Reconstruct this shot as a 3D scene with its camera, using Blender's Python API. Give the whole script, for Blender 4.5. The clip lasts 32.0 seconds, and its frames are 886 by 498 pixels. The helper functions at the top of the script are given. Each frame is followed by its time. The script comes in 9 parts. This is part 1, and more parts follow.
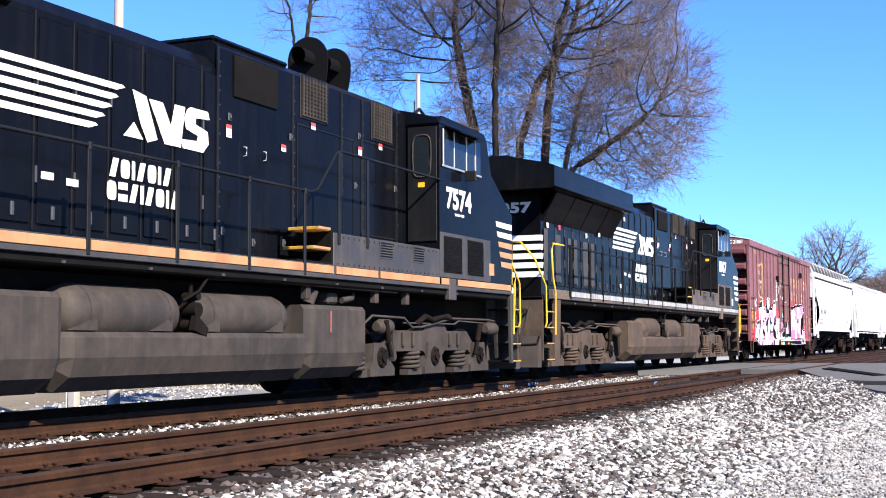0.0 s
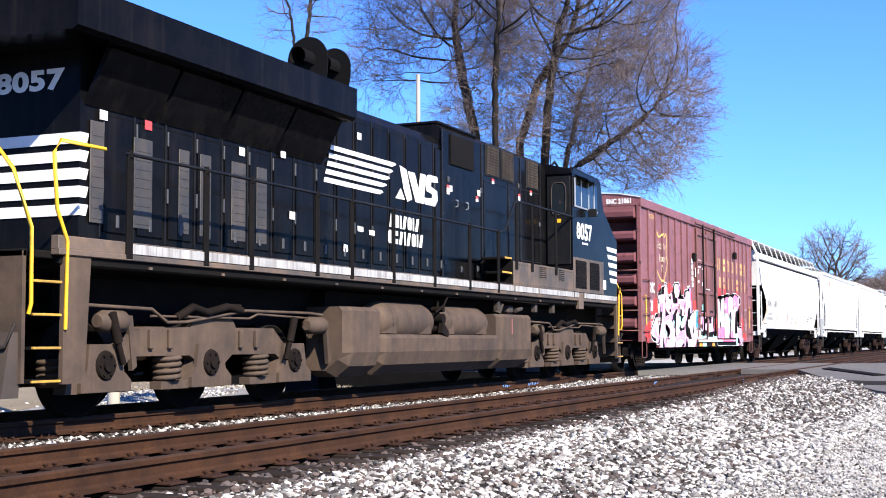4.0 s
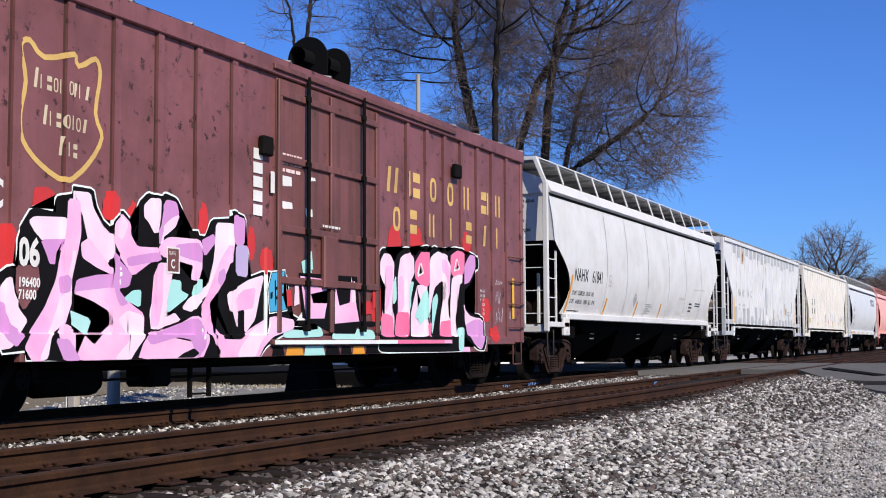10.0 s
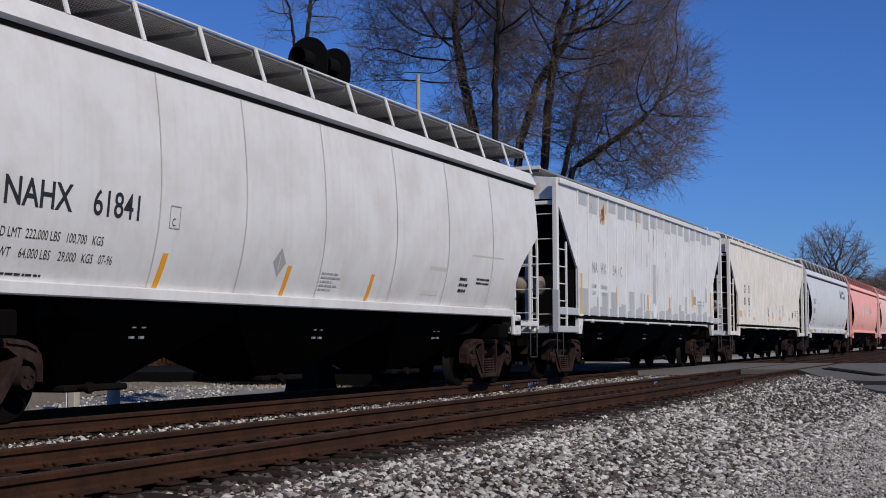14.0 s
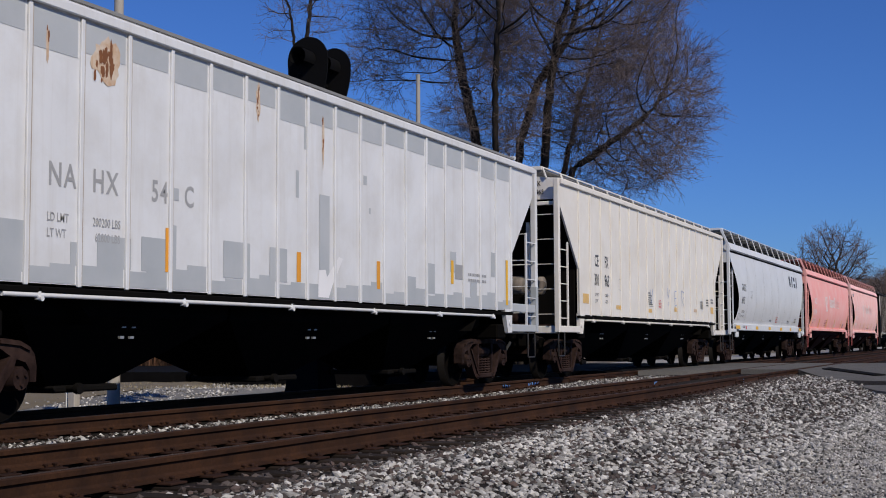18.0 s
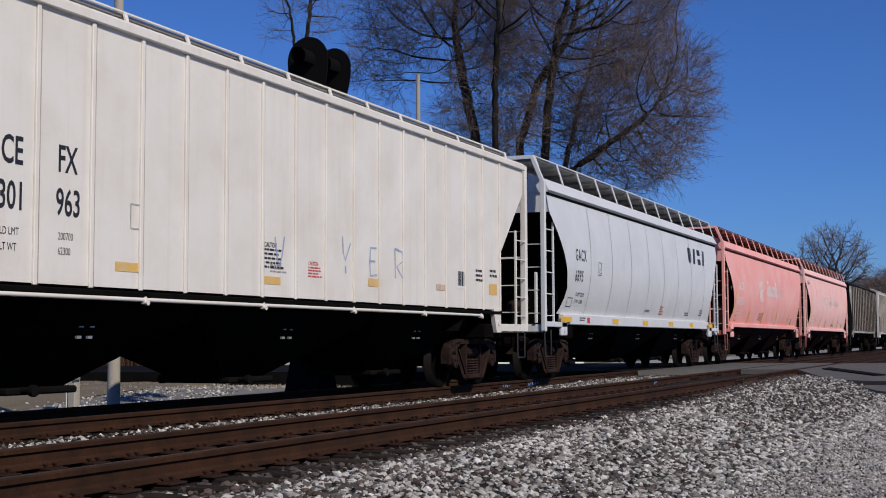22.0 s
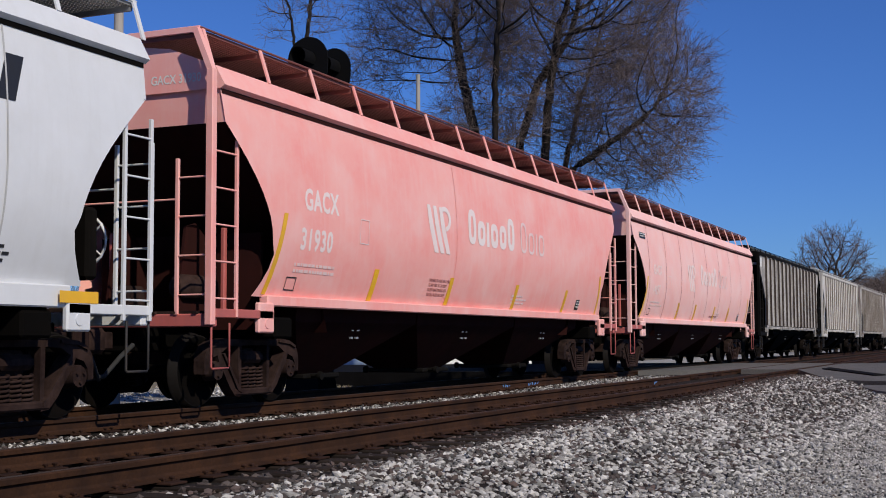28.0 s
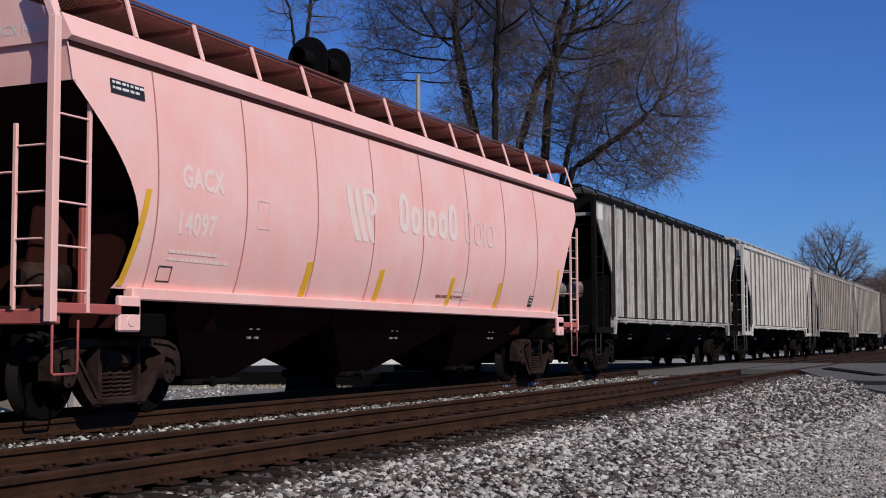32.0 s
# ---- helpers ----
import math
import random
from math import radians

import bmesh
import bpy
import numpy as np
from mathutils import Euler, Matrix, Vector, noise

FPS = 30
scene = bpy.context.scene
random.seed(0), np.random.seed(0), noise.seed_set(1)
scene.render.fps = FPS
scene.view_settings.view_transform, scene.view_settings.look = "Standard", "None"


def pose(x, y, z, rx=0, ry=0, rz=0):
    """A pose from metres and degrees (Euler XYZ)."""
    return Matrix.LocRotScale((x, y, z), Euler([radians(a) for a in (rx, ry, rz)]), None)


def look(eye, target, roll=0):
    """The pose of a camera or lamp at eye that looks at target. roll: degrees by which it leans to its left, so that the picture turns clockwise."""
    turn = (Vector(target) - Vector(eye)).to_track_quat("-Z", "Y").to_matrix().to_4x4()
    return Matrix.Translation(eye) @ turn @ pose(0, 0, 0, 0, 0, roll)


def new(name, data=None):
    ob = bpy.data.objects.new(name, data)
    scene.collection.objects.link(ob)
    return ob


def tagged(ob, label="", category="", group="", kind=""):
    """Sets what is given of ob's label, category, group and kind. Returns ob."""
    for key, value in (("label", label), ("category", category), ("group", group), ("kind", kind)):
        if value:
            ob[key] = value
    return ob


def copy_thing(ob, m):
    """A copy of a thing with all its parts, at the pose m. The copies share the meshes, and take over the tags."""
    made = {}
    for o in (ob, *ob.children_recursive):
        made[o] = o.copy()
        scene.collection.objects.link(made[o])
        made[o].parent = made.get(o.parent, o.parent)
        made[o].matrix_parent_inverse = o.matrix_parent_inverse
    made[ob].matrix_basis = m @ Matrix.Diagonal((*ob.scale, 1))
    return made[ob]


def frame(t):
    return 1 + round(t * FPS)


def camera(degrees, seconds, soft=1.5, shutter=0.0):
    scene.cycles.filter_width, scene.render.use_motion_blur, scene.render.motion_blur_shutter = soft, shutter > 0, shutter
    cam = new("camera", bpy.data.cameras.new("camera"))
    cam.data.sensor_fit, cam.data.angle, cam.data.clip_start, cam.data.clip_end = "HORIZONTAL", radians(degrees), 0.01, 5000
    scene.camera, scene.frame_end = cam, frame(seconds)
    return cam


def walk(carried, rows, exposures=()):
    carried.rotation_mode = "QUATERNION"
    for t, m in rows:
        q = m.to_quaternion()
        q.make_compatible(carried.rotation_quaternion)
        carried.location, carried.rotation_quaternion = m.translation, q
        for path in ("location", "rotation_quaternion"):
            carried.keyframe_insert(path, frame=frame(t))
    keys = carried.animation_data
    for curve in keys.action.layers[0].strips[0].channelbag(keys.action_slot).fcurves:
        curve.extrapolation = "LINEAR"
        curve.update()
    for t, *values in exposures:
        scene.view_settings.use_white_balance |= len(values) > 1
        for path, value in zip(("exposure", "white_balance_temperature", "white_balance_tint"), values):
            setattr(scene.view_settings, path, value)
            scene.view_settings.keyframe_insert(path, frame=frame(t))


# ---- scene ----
# ---------------------------------------------------------------- camera
EYE = Vector((0.0, 0.0, 0.808))
AIM = Vector((0.91375727, 0.39985583, 0.07185381))
cam = camera(37.9, 32.0, 1.0)
walk(cam, [(0.0, look(EYE, EYE + AIM, -0.252)), (32.0, look(EYE, EYE + AIM, -0.252))],
     [(0.0, 1.30), (3.0, 1.30), (5.5, 1.22), (7.0, 1.0), (9.0, 0.38), (12.0, -0.18), (14.0, -0.48), (24.0, -0.50), (28.0, -0.40), (30.0, -0.33), (31.0, -0.18), (32.0, -0.46)])

FAR_Y = 10.204     # centre line of the train's track
NEAR_Y = 6.357     # centre line of the empty track
RAIL_H = 0.172
GAUGE = 0.7525     # half the distance between rail heads

# ---------------------------------------------------------------- sky and sun
SUN_WAY = Vector((0.38, 0.65, -0.56)).normalized()   # the way the light goes
sun_el = math.asin(-SUN_WAY.z)
sun_az = math.atan2(-SUN_WAY.x, -SUN_WAY.y)
world = bpy.data.worlds.new("sky")
scene.world = world
world.use_nodes = True
wn = world.node_tree
sky = wn.nodes.new("ShaderNodeTexSky")
sky.sky_type = "NISHITA"
sky.sun_disc = False
sky.sun_elevation = sun_el
sky.sun_rotation = sun_az
sky.altitude = 300
sky.air_density, sky.dust_density, sky.ozone_density = 1.0, 0.25, 3.0
wn.nodes["Background"].inputs["Strength"].default_value = 0.074
deep = wn.nodes.new("ShaderNodeMix")      # the deep blue of dry winter air
deep.data_type, deep.blend_type = "RGBA", "MULTIPLY"
deep.inputs[0].default_value = 1.0
deep.inputs[7].default_value = (0.50, 0.88, 1.70, 1)
wn.links.new(sky.outputs[0], deep.inputs[6])
wn.links.new(deep.outputs[2], wn.nodes["Background"].inputs["Color"])
sun = bpy.data.lights.new("sun", "SUN")
sun.energy, sun.angle, sun.color = 5.0, radians(0.53), (1.0, 0.91, 0.76)
new("sun", sun).matrix_world = Matrix.Translation((0, 0, 40)) @ SUN_WAY.to_track_quat("-Z", "Y").to_matrix().to_4x4()


# ---------------------------------------------------------------- materials
def nodes_of(name):
    m = bpy.data.materials.new(name)
    m.use_nodes = True
    nt = m.node_tree
    return m, nt, nt.nodes["Principled BSDF"]


def noise_node(nt, vec, scale, detail=4, rough=0.6):
    n = nt.nodes.new("ShaderNodeTexNoise")
    n.inputs["Scale"].default_value = scale
    n.inputs["Detail"].default_value = detail
    n.inputs["Roughness"].default_value = rough
    nt.links.new(vec, n.inputs["Vector"])
    return n.outputs["Fac"]


def ramp_node(nt, fac, a, b):
    n = nt.nodes.new("ShaderNodeMapRange")
    n.inputs["From Min"].default_value, n.inputs["From Max"].default_value = a, b
    nt.links.new(fac, n.inputs["Value"])
    return n.outputs["Result"]


def mix_node(nt, fac, a, b):
    n = nt.nodes.new("ShaderNodeMix")
    n.data_type = "RGBA"
    for sock, v in ((n.inputs[0], fac), (n.inputs[6], a), (n.inputs[7], b)):
        if isinstance(v, (int, float)):
            sock.default_value = v
        elif isinstance(v, tuple):
            sock.default_value = (*v, 1)
        else:
            nt.links.new(v, sock)
    return n.outputs[2]


def times(nt, a, b):
    n = nt.nodes.new("ShaderNodeMath")
    n.operation = "MULTIPLY"
    for sock, v in ((n.inputs[0], a), (n.inputs[1], b)):
        if isinstance(v, (int, float)):
            sock.default_value = v
        else:
            nt.links.new(v, sock)
    return n.outputs[0]


def surface(name, col, col2=None, dirt=None, dirt_amount=0.0, streak=0.0, rough=0.5, metal=0.0, scale=1.0, grain=0.0,
            bump=0.0, bump_scale=60.0, spots=None, spot_level=0.68, spot_scale=3.0, per_object=0.0, per_island=0.0, spec=0.5):
    """A weathered surface: two tones, dirt in patches and streaks, spots of rust or wear, grain and relief."""
    m, nt, bsdf = nodes_of(name)
    tc = nt.nodes.new("ShaderNodeTexCoord").outputs["Object"]
    c = mix_node(nt, ramp_node(nt, noise_node(nt, tc, 0.8 * scale, 5), 0.3, 0.7), tuple(col), tuple(col2 or [min(1, v * 0.86) for v in col]))
    if dirt and dirt_amount:
        f = ramp_node(nt, noise_node(nt, tc, 1.7 * scale, 6, 0.65), 0.42, 0.78)
        c = mix_node(nt, times(nt, f, dirt_amount), c, tuple(dirt))
    if dirt and streak:
        mp = nt.nodes.new("ShaderNodeMapping")
        mp.inputs["Scale"].default_value = (7.0, 7.0, 0.35)
        nt.links.new(tc, mp.inputs["Vector"])
        f = ramp_node(nt, noise_node(nt, mp.outputs[0], 1.0 * scale, 5, 0.6), 0.5 if streak < 0.6 else 0.45, 0.8 if streak < 0.6 else 0.62)
        c = mix_node(nt, times(nt, f, streak), c, tuple(dirt))
    if spots:
        f = ramp_node(nt, noise_node(nt, tc, spot_scale, 7, 0.7), spot_level, spot_level + 0.06)
        c = mix_node(nt, f, c, tuple(spots))
    if grain:
        f = ramp_node(nt, noise_node(nt, tc, 45 * scale, 3), 0.3, 0.7)
        c = mix_node(nt, times(nt, f, grain), c, tuple(v * 0.45 for v in col))
    if per_object or per_island:
        n = nt.nodes.new("ShaderNodeObjectInfo" if per_object else "ShaderNodeNewGeometry")
        h = nt.nodes.new("ShaderNodeHueSaturation")
        nt.links.new(c, h.inputs["Color"])
        a = per_object or per_island
        r = nt.nodes.new("ShaderNodeMapRange")
        r.inputs["To Min"].default_value, r.inputs["To Max"].default_value = 1 - a, 1 + a
        nt.links.new(n.outputs["Random" if per_object else "Random Per Island"], r.inputs["Value"])
        nt.links.new(r.outputs["Result"], h.inputs["Value"])
        c = h.outputs["Color"]
    nt.links.new(c, bsdf.inputs["Base Color"])
    rr = nt.nodes.new("ShaderNodeMapRange")
    rr.inputs["To Min"].default_value, rr.inputs["To Max"].default_value = max(0.03, rough - 0.1), min(1, rough + 0.14)
    nt.links.new(noise_node(nt, tc, 6 * scale, 4), rr.inputs["Value"])
    nt.links.new(rr.outputs["Result"], bsdf.inputs["Roughness"])
    bsdf.inputs["Metallic"].default_value = metal
    bsdf.inputs["Specular IOR Level"].default_value = spec
    if bump:
        b = nt.nodes.new("ShaderNodeBump")
        b.inputs["Strength"].default_value = 0.6
        b.inputs["Distance"].default_value = bump
        nt.links.new(noise_node(nt, tc, bump_scale, 4), b.inputs["Height"])
        nt.links.new(b.outputs["Normal"], bsdf.inputs["Normal"])
    return m


M = {}
M["loco"] = surface("loco_paint", (0.0026, 0.0031, 0.0050), (0.0035, 0.0041, 0.0063), (0.017, 0.0155, 0.0155), 0.15, 0.25, rough=0.15, bump=0.012, bump_scale=2.2, spec=0.045)
M["loco_old"] = surface("loco_paint_worn", (0.0026, 0.0028, 0.0038), (0.0038, 0.0040, 0.0048), (0.024, 0.0205, 0.018), 0.2, 0.3, rough=0.17, bump=0.012, bump_scale=2.2, spec=0.04)
M["loco_dark"] = surface("loco_black", (0.005, 0.0055, 0.0065), None, (0.035, 0.031, 0.027), 0.3, 0.2, rough=0.5, spec=0.2)
M["sill_grey"] = surface("sooty_sill_paint", (0.030, 0.030, 0.032), None, (0.10, 0.075, 0.055), 0.5, 0.3, rough=0.6)
M["sill_brown"] = surface("dusty_sill_paint", (0.055, 0.047, 0.042), None, (0.19, 0.12, 0.075), 0.8, 0.3, rough=0.7)
M["under"] = surface("dusty_underframe", (0.040, 0.033, 0.029), (0.022, 0.0185, 0.017), (0.105, 0.080, 0.061), 0.5, 0.35, rough=0.75, bump=0.004, bump_scale=14, spec=0.25)
M["under_tan"] = surface("brown_dusty_underframe", (0.064, 0.045, 0.034), (0.036, 0.0265, 0.022), (0.135, 0.089, 0.060), 0.6, 0.45, rough=0.8, bump=0.004, bump_scale=14, spec=0.25)
M["black"] = surface("dark_iron", (0.0045, 0.004, 0.0038), None, (0.014, 0.011, 0.009), 0.4, 0.0, rough=0.85, spec=0.1)
M["yellow"] = surface("yellow_handrail_paint", (0.74, 0.44, 0.012), (0.60, 0.35, 0.012), (0.14, 0.085, 0.03), 0.55, rough=0.45, scale=3)
M["white"] = surface("white_marking", (0.78, 0.77, 0.74), None, (0.35, 0.32, 0.28), 0.35, 0.2, rough=0.5)
M["cream"] = surface("cream_marking", (0.78, 0.68, 0.50), (0.80, 0.73, 0.60), (0.42, 0.3, 0.18), 0.4, 0.2, rough=0.5)
M["amber"] = surface("faded_amber_stripe", (0.47, 0.255, 0.115), (0.38, 0.175, 0.07), (0.2, 0.085, 0.04), 0.7, 0.4, rough=0.55)
M["tan_panel"] = surface("faded_tan_panel", (0.36, 0.26, 0.15), (0.28, 0.20, 0.115), (0.12, 0.085, 0.055), 0.5, 0.4, rough=0.6)
M["reflect"] = surface("dirty_white_stripe", (0.42, 0.42, 0.41), (0.33, 0.325, 0.31), (0.13, 0.11, 0.095), 0.6, 0.6, rough=0.5, scale=2)
M["red"] = surface("red_label", (0.62, 0.06, 0.06), rough=0.5)
M["orange"] = surface("orange_stripe", (0.75, 0.33, 0.02), (0.7, 0.28, 0.02), (0.4, 0.2, 0.06), 0.3, rough=0.45)
M["worn_label"] = surface("worn_yellow_label", (0.74, 0.42, 0.05), (0.62, 0.40, 0.15), (0.6, 0.5, 0.35), 0.7, 0.4, rough=0.5, scale=4)
M["mustard"] = surface("yellow_stripe", (0.80, 0.45, 0.02), (0.75, 0.40, 0.02), (0.4, 0.22, 0.05), 0.3, rough=0.45)
M["box_red"] = surface("faded_boxcar_red", (0.225, 0.082, 0.086), (0.165, 0.058, 0.058), (0.08, 0.030, 0.022), 0.6, 0.45, rough=0.5, spots=(0.04, 0.016, 0.010), spot_level=0.585, spot_scale=6.5, bump=0.003, bump_scale=7)
M["box_seam"] = surface("rusty_boxcar_seam", (0.060, 0.022, 0.018), (0.035, 0.014, 0.010), rough=0.7, scale=3)
# darker copy of the boxcar red, standing in for shade in the end's recesses
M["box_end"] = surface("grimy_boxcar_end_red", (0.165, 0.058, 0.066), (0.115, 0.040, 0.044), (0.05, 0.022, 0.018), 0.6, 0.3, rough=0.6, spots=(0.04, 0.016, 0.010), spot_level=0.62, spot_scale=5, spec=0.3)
M["box_dark"] = surface("boxcar_door_red", (0.185, 0.066, 0.060), (0.14, 0.050, 0.045), (0.075, 0.032, 0.023), 0.6, 0.6, rough=0.55, spots=(0.05, 0.024, 0.016), spot_level=0.62, spot_scale=6)
M["galv"] = surface("galvanised_roof", (0.46, 0.46, 0.45), None, (0.2, 0.12, 0.08), 0.4, rough=0.5, metal=0.3)
M["grey_car"] = surface("light_grey_car_paint", (0.66, 0.66, 0.66), (0.60, 0.60, 0.60), (0.44, 0.40, 0.34), 0.45, 0.32, rough=0.5, bump=0.003, bump_scale=1.6)
M["patch_car"] = surface("off_white_patched_paint", (0.69, 0.695, 0.71), (0.63, 0.635, 0.65), (0.46, 0.43, 0.39), 0.4, 0.45, rough=0.5)
M["patch"] = surface("grey_overpaint", (0.36, 0.38, 0.40), (0.42, 0.44, 0.46), (0.50, 0.50, 0.51), 0.4, rough=0.55)
M["cream_car"] = surface("cream_car_paint", (0.76, 0.725, 0.675), (0.71, 0.675, 0.62), (0.50, 0.42, 0.32), 0.3, 0.28, rough=0.5)
M["grey_curve"] = surface("clean_grey_car_paint", (0.66, 0.67, 0.685), (0.62, 0.635, 0.65), (0.48, 0.47, 0.45), 0.3, 0.22, rough=0.42, bump=0.003, bump_scale=1.6)
M["pink"] = surface("faded_pink_paint", (0.84, 0.315, 0.28), (0.85, 0.42, 0.375), (0.84, 0.55, 0.51), 0.55, 0.4, rough=0.55, bump=0.006, bump_scale=1.3)
M["pink_pale"] = surface("chalky_pink_paint", (0.86, 0.44, 0.40), (0.86, 0.53, 0.49), (0.84, 0.63, 0.59), 0.5, 0.35, rough=0.6, bump=0.003, bump_scale=1.6)
M["pink_dark"] = surface("red_pink_frame_paint", (0.52, 0.13, 0.115), (0.42, 0.10, 0.09), (0.16, 0.07, 0.05), 0.5, 0.2, rough=0.6)
M["old_grey"] = surface("rust_stained_grey_paint", (0.085, 0.075, 0.066), (0.12, 0.105, 0.092), (0.05, 0.028, 0.02), 0.6, 0.8, rough=0.7)
M["pale_old"] = surface("stained_pale_paint", (0.52, 0.50, 0.46), (0.42, 0.40, 0.37), (0.16, 0.11, 0.085), 0.5, 0.85, rough=0.6)
M["white_old"] = surface("grimy_off_white_paint", (0.64, 0.62, 0.585), (0.54, 0.52, 0.485), (0.24, 0.17, 0.13), 0.5, 0.5, rough=0.6)
M["brown_old"] = surface("brownish_grey_paint", (0.24, 0.20, 0.175), (0.19, 0.155, 0.13), (0.10, 0.09, 0.07), 0.5, 0.8, rough=0.65)
M["seam"] = surface("grimy_weld_seam", (0.47, 0.465, 0.455), rough=0.6)
M["print"] = surface("faded_black_print", (0.34, 0.34, 0.345), rough=0.6)
M["rust_bleed"] = surface("orange_rust_halo", (0.62, 0.54, 0.45), (0.55, 0.40, 0.27), (0.42, 0.20, 0.07), 0.9, 0.5, rough=0.6, scale=3.5)
# near black stands in for the shade under the hopper bodies
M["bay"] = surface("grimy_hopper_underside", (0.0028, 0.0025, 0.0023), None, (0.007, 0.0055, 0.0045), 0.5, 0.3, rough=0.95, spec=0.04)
M["rust_core"] = surface("dark_rust_scab", (0.22, 0.085, 0.03), (0.14, 0.05, 0.02), rough=0.8, scale=6)
M["rib_pale"] = surface("pale_streaked_rib_paint", (0.60, 0.58, 0.54), (0.48, 0.45, 0.41), (0.16, 0.10, 0.075), 0.5, 0.65, rough=0.6)
# dark colour for the shaded side faces of the ribs
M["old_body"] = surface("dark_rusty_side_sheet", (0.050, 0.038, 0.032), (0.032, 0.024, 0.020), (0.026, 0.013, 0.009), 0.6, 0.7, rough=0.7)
M["streaked_side"] = surface("soot_streaked_pale_paint", (0.56, 0.535, 0.505), (0.44, 0.415, 0.385), (0.05, 0.034, 0.026), 0.75, 0.6, rough=0.65, scale=1.2)
# near black for slope sheets, and for shade drawn under eaves and side sheets
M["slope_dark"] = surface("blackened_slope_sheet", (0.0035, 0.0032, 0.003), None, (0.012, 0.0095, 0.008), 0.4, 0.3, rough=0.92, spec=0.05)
# dark red version for the pink cars, with their drawn eave shadow
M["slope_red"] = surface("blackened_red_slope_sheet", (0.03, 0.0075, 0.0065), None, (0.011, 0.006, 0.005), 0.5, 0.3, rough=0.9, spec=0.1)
# the same painted shade, in dark red, for the pink cars
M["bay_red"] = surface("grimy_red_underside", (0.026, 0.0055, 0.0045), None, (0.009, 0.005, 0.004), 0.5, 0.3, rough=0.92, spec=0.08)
M["seam_pink"] = surface("rusty_pink_seam", (0.52, 0.22, 0.19), rough=0.6)
M["wheel"] = surface("black_greasy_wheel", (0.0032, 0.0028, 0.0026), None, (0.009, 0.0055, 0.0045), 0.4, rough=0.9, spec=0.05)
M["tread"] = surface("worn_wheel_tread", (0.010, 0.0085, 0.0078), rough=0.7, metal=0.1, spec=0.08)
M["truck_rust"] = surface("rusty_cast_truck", (0.022, 0.011, 0.0095), (0.009, 0.0055, 0.005), (0.085, 0.050, 0.042), 0.55, 0.2, rough=0.85, bump=0.006, bump_scale=14, spec=0.12, scale=2.0)
M["truck_dark"] = surface("sooty_cast_truck", (0.008, 0.006, 0.0052), None, (0.024, 0.016, 0.013), 0.5, 0.2, rough=0.88, bump=0.004, bump_scale=18, spec=0.08)
M["ink"] = surface("black_lettering", (0.018, 0.018, 0.02), rough=0.5)
M["faint"] = surface("faded_white_lettering", (0.74, 0.52, 0.50), (0.76, 0.62, 0.60), rough=0.6)
M["faint2"] = surface("bleached_white_lettering", (0.77, 0.62, 0.60), (0.76, 0.68, 0.66), rough=0.6)
M["faint3"] = surface("ghostly_pink_lettering", (0.82, 0.62, 0.58), (0.80, 0.66, 0.62), rough=0.6)
M["beige_patch"] = surface("beige_overpaint", (0.56, 0.545, 0.50), (0.50, 0.485, 0.44), rough=0.55)
M["gold"] = surface("gold_lettering", (0.66, 0.43, 0.13), None, (0.22, 0.1, 0.06), 0.6, rough=0.6)
M["gold_thin"] = surface("pale_gold_lettering", (0.62, 0.52, 0.36), None, (0.3, 0.18, 0.12), 0.5, rough=0.6)
M["spray_pink"] = surface("pink_spray_paint", (0.79, 0.33, 0.60), (0.80, 0.54, 0.70), rough=0.55, scale=1.6)
M["spray_pale"] = surface("pale_pink_spray_paint", (0.80, 0.70, 0.76), (0.80, 0.50, 0.66), rough=0.55, scale=1.6)
M["spray_lilac"] = surface("lilac_spray_paint", (0.55, 0.23, 0.52), (0.6, 0.3, 0.58), rough=0.55)
M["spray_mauve"] = surface("mauve_spray_paint", (0.40, 0.33, 0.55), (0.50, 0.40, 0.62), rough=0.55)
M["step_worn"] = surface("worn_step_edge_paint", (0.55, 0.32, 0.03), (0.30, 0.17, 0.04), (0.08, 0.05, 0.03), 0.7, rough=0.6, scale=4)
M["pilot"] = surface("grimy_end_plate", (0.036, 0.027, 0.023), (0.055, 0.04, 0.032), (0.016, 0.013, 0.012), 0.6, 0.5, rough=0.7, bump=0.004, bump_scale=14)
M["pink_print"] = surface("brown_print", (0.30, 0.10, 0.09), rough=0.6)
M["spray_hot"] = surface("hot_pink_spray_paint", (0.80, 0.12, 0.27), (0.8, 0.2, 0.36), rough=0.55)
M["spray_red"] = surface("red_spray_paint", (0.62, 0.03, 0.03), (0.45, 0.03, 0.03), rough=0.55)
M["spray_teal"] = surface("teal_spray_paint", (0.33, 0.66, 0.62), (0.42, 0.70, 0.66), rough=0.55)
M["spray_blue"] = surface("blue_spray_paint", (0.06, 0.38, 0.62), rough=0.55)
M["spray_rim"] = surface("pale_teal_spray_line", (0.66, 0.80, 0.78), (0.80, 0.80, 0.80), rough=0.55, scale=2.0)
M["spray_white"] = surface("white_spray_paint", (0.80, 0.79, 0.80), rough=0.55)
M["spray_black"] = surface("black_spray_paint", (0.006, 0.0055, 0.006), rough=0.7, spec=0.1)
M["rail"] = surface("rusty_rail_side", (0.046, 0.022, 0.0132), (0.020, 0.011, 0.0075), (0.10, 0.042, 0.017), 0.7, 0.0, rough=0.75, grain=0.6, scale=1.0, bump=0.002, bump_scale=40, spots=(0.28, 0.115, 0.03), spot_level=0.685, spot_scale=1.3, spec=0.1)
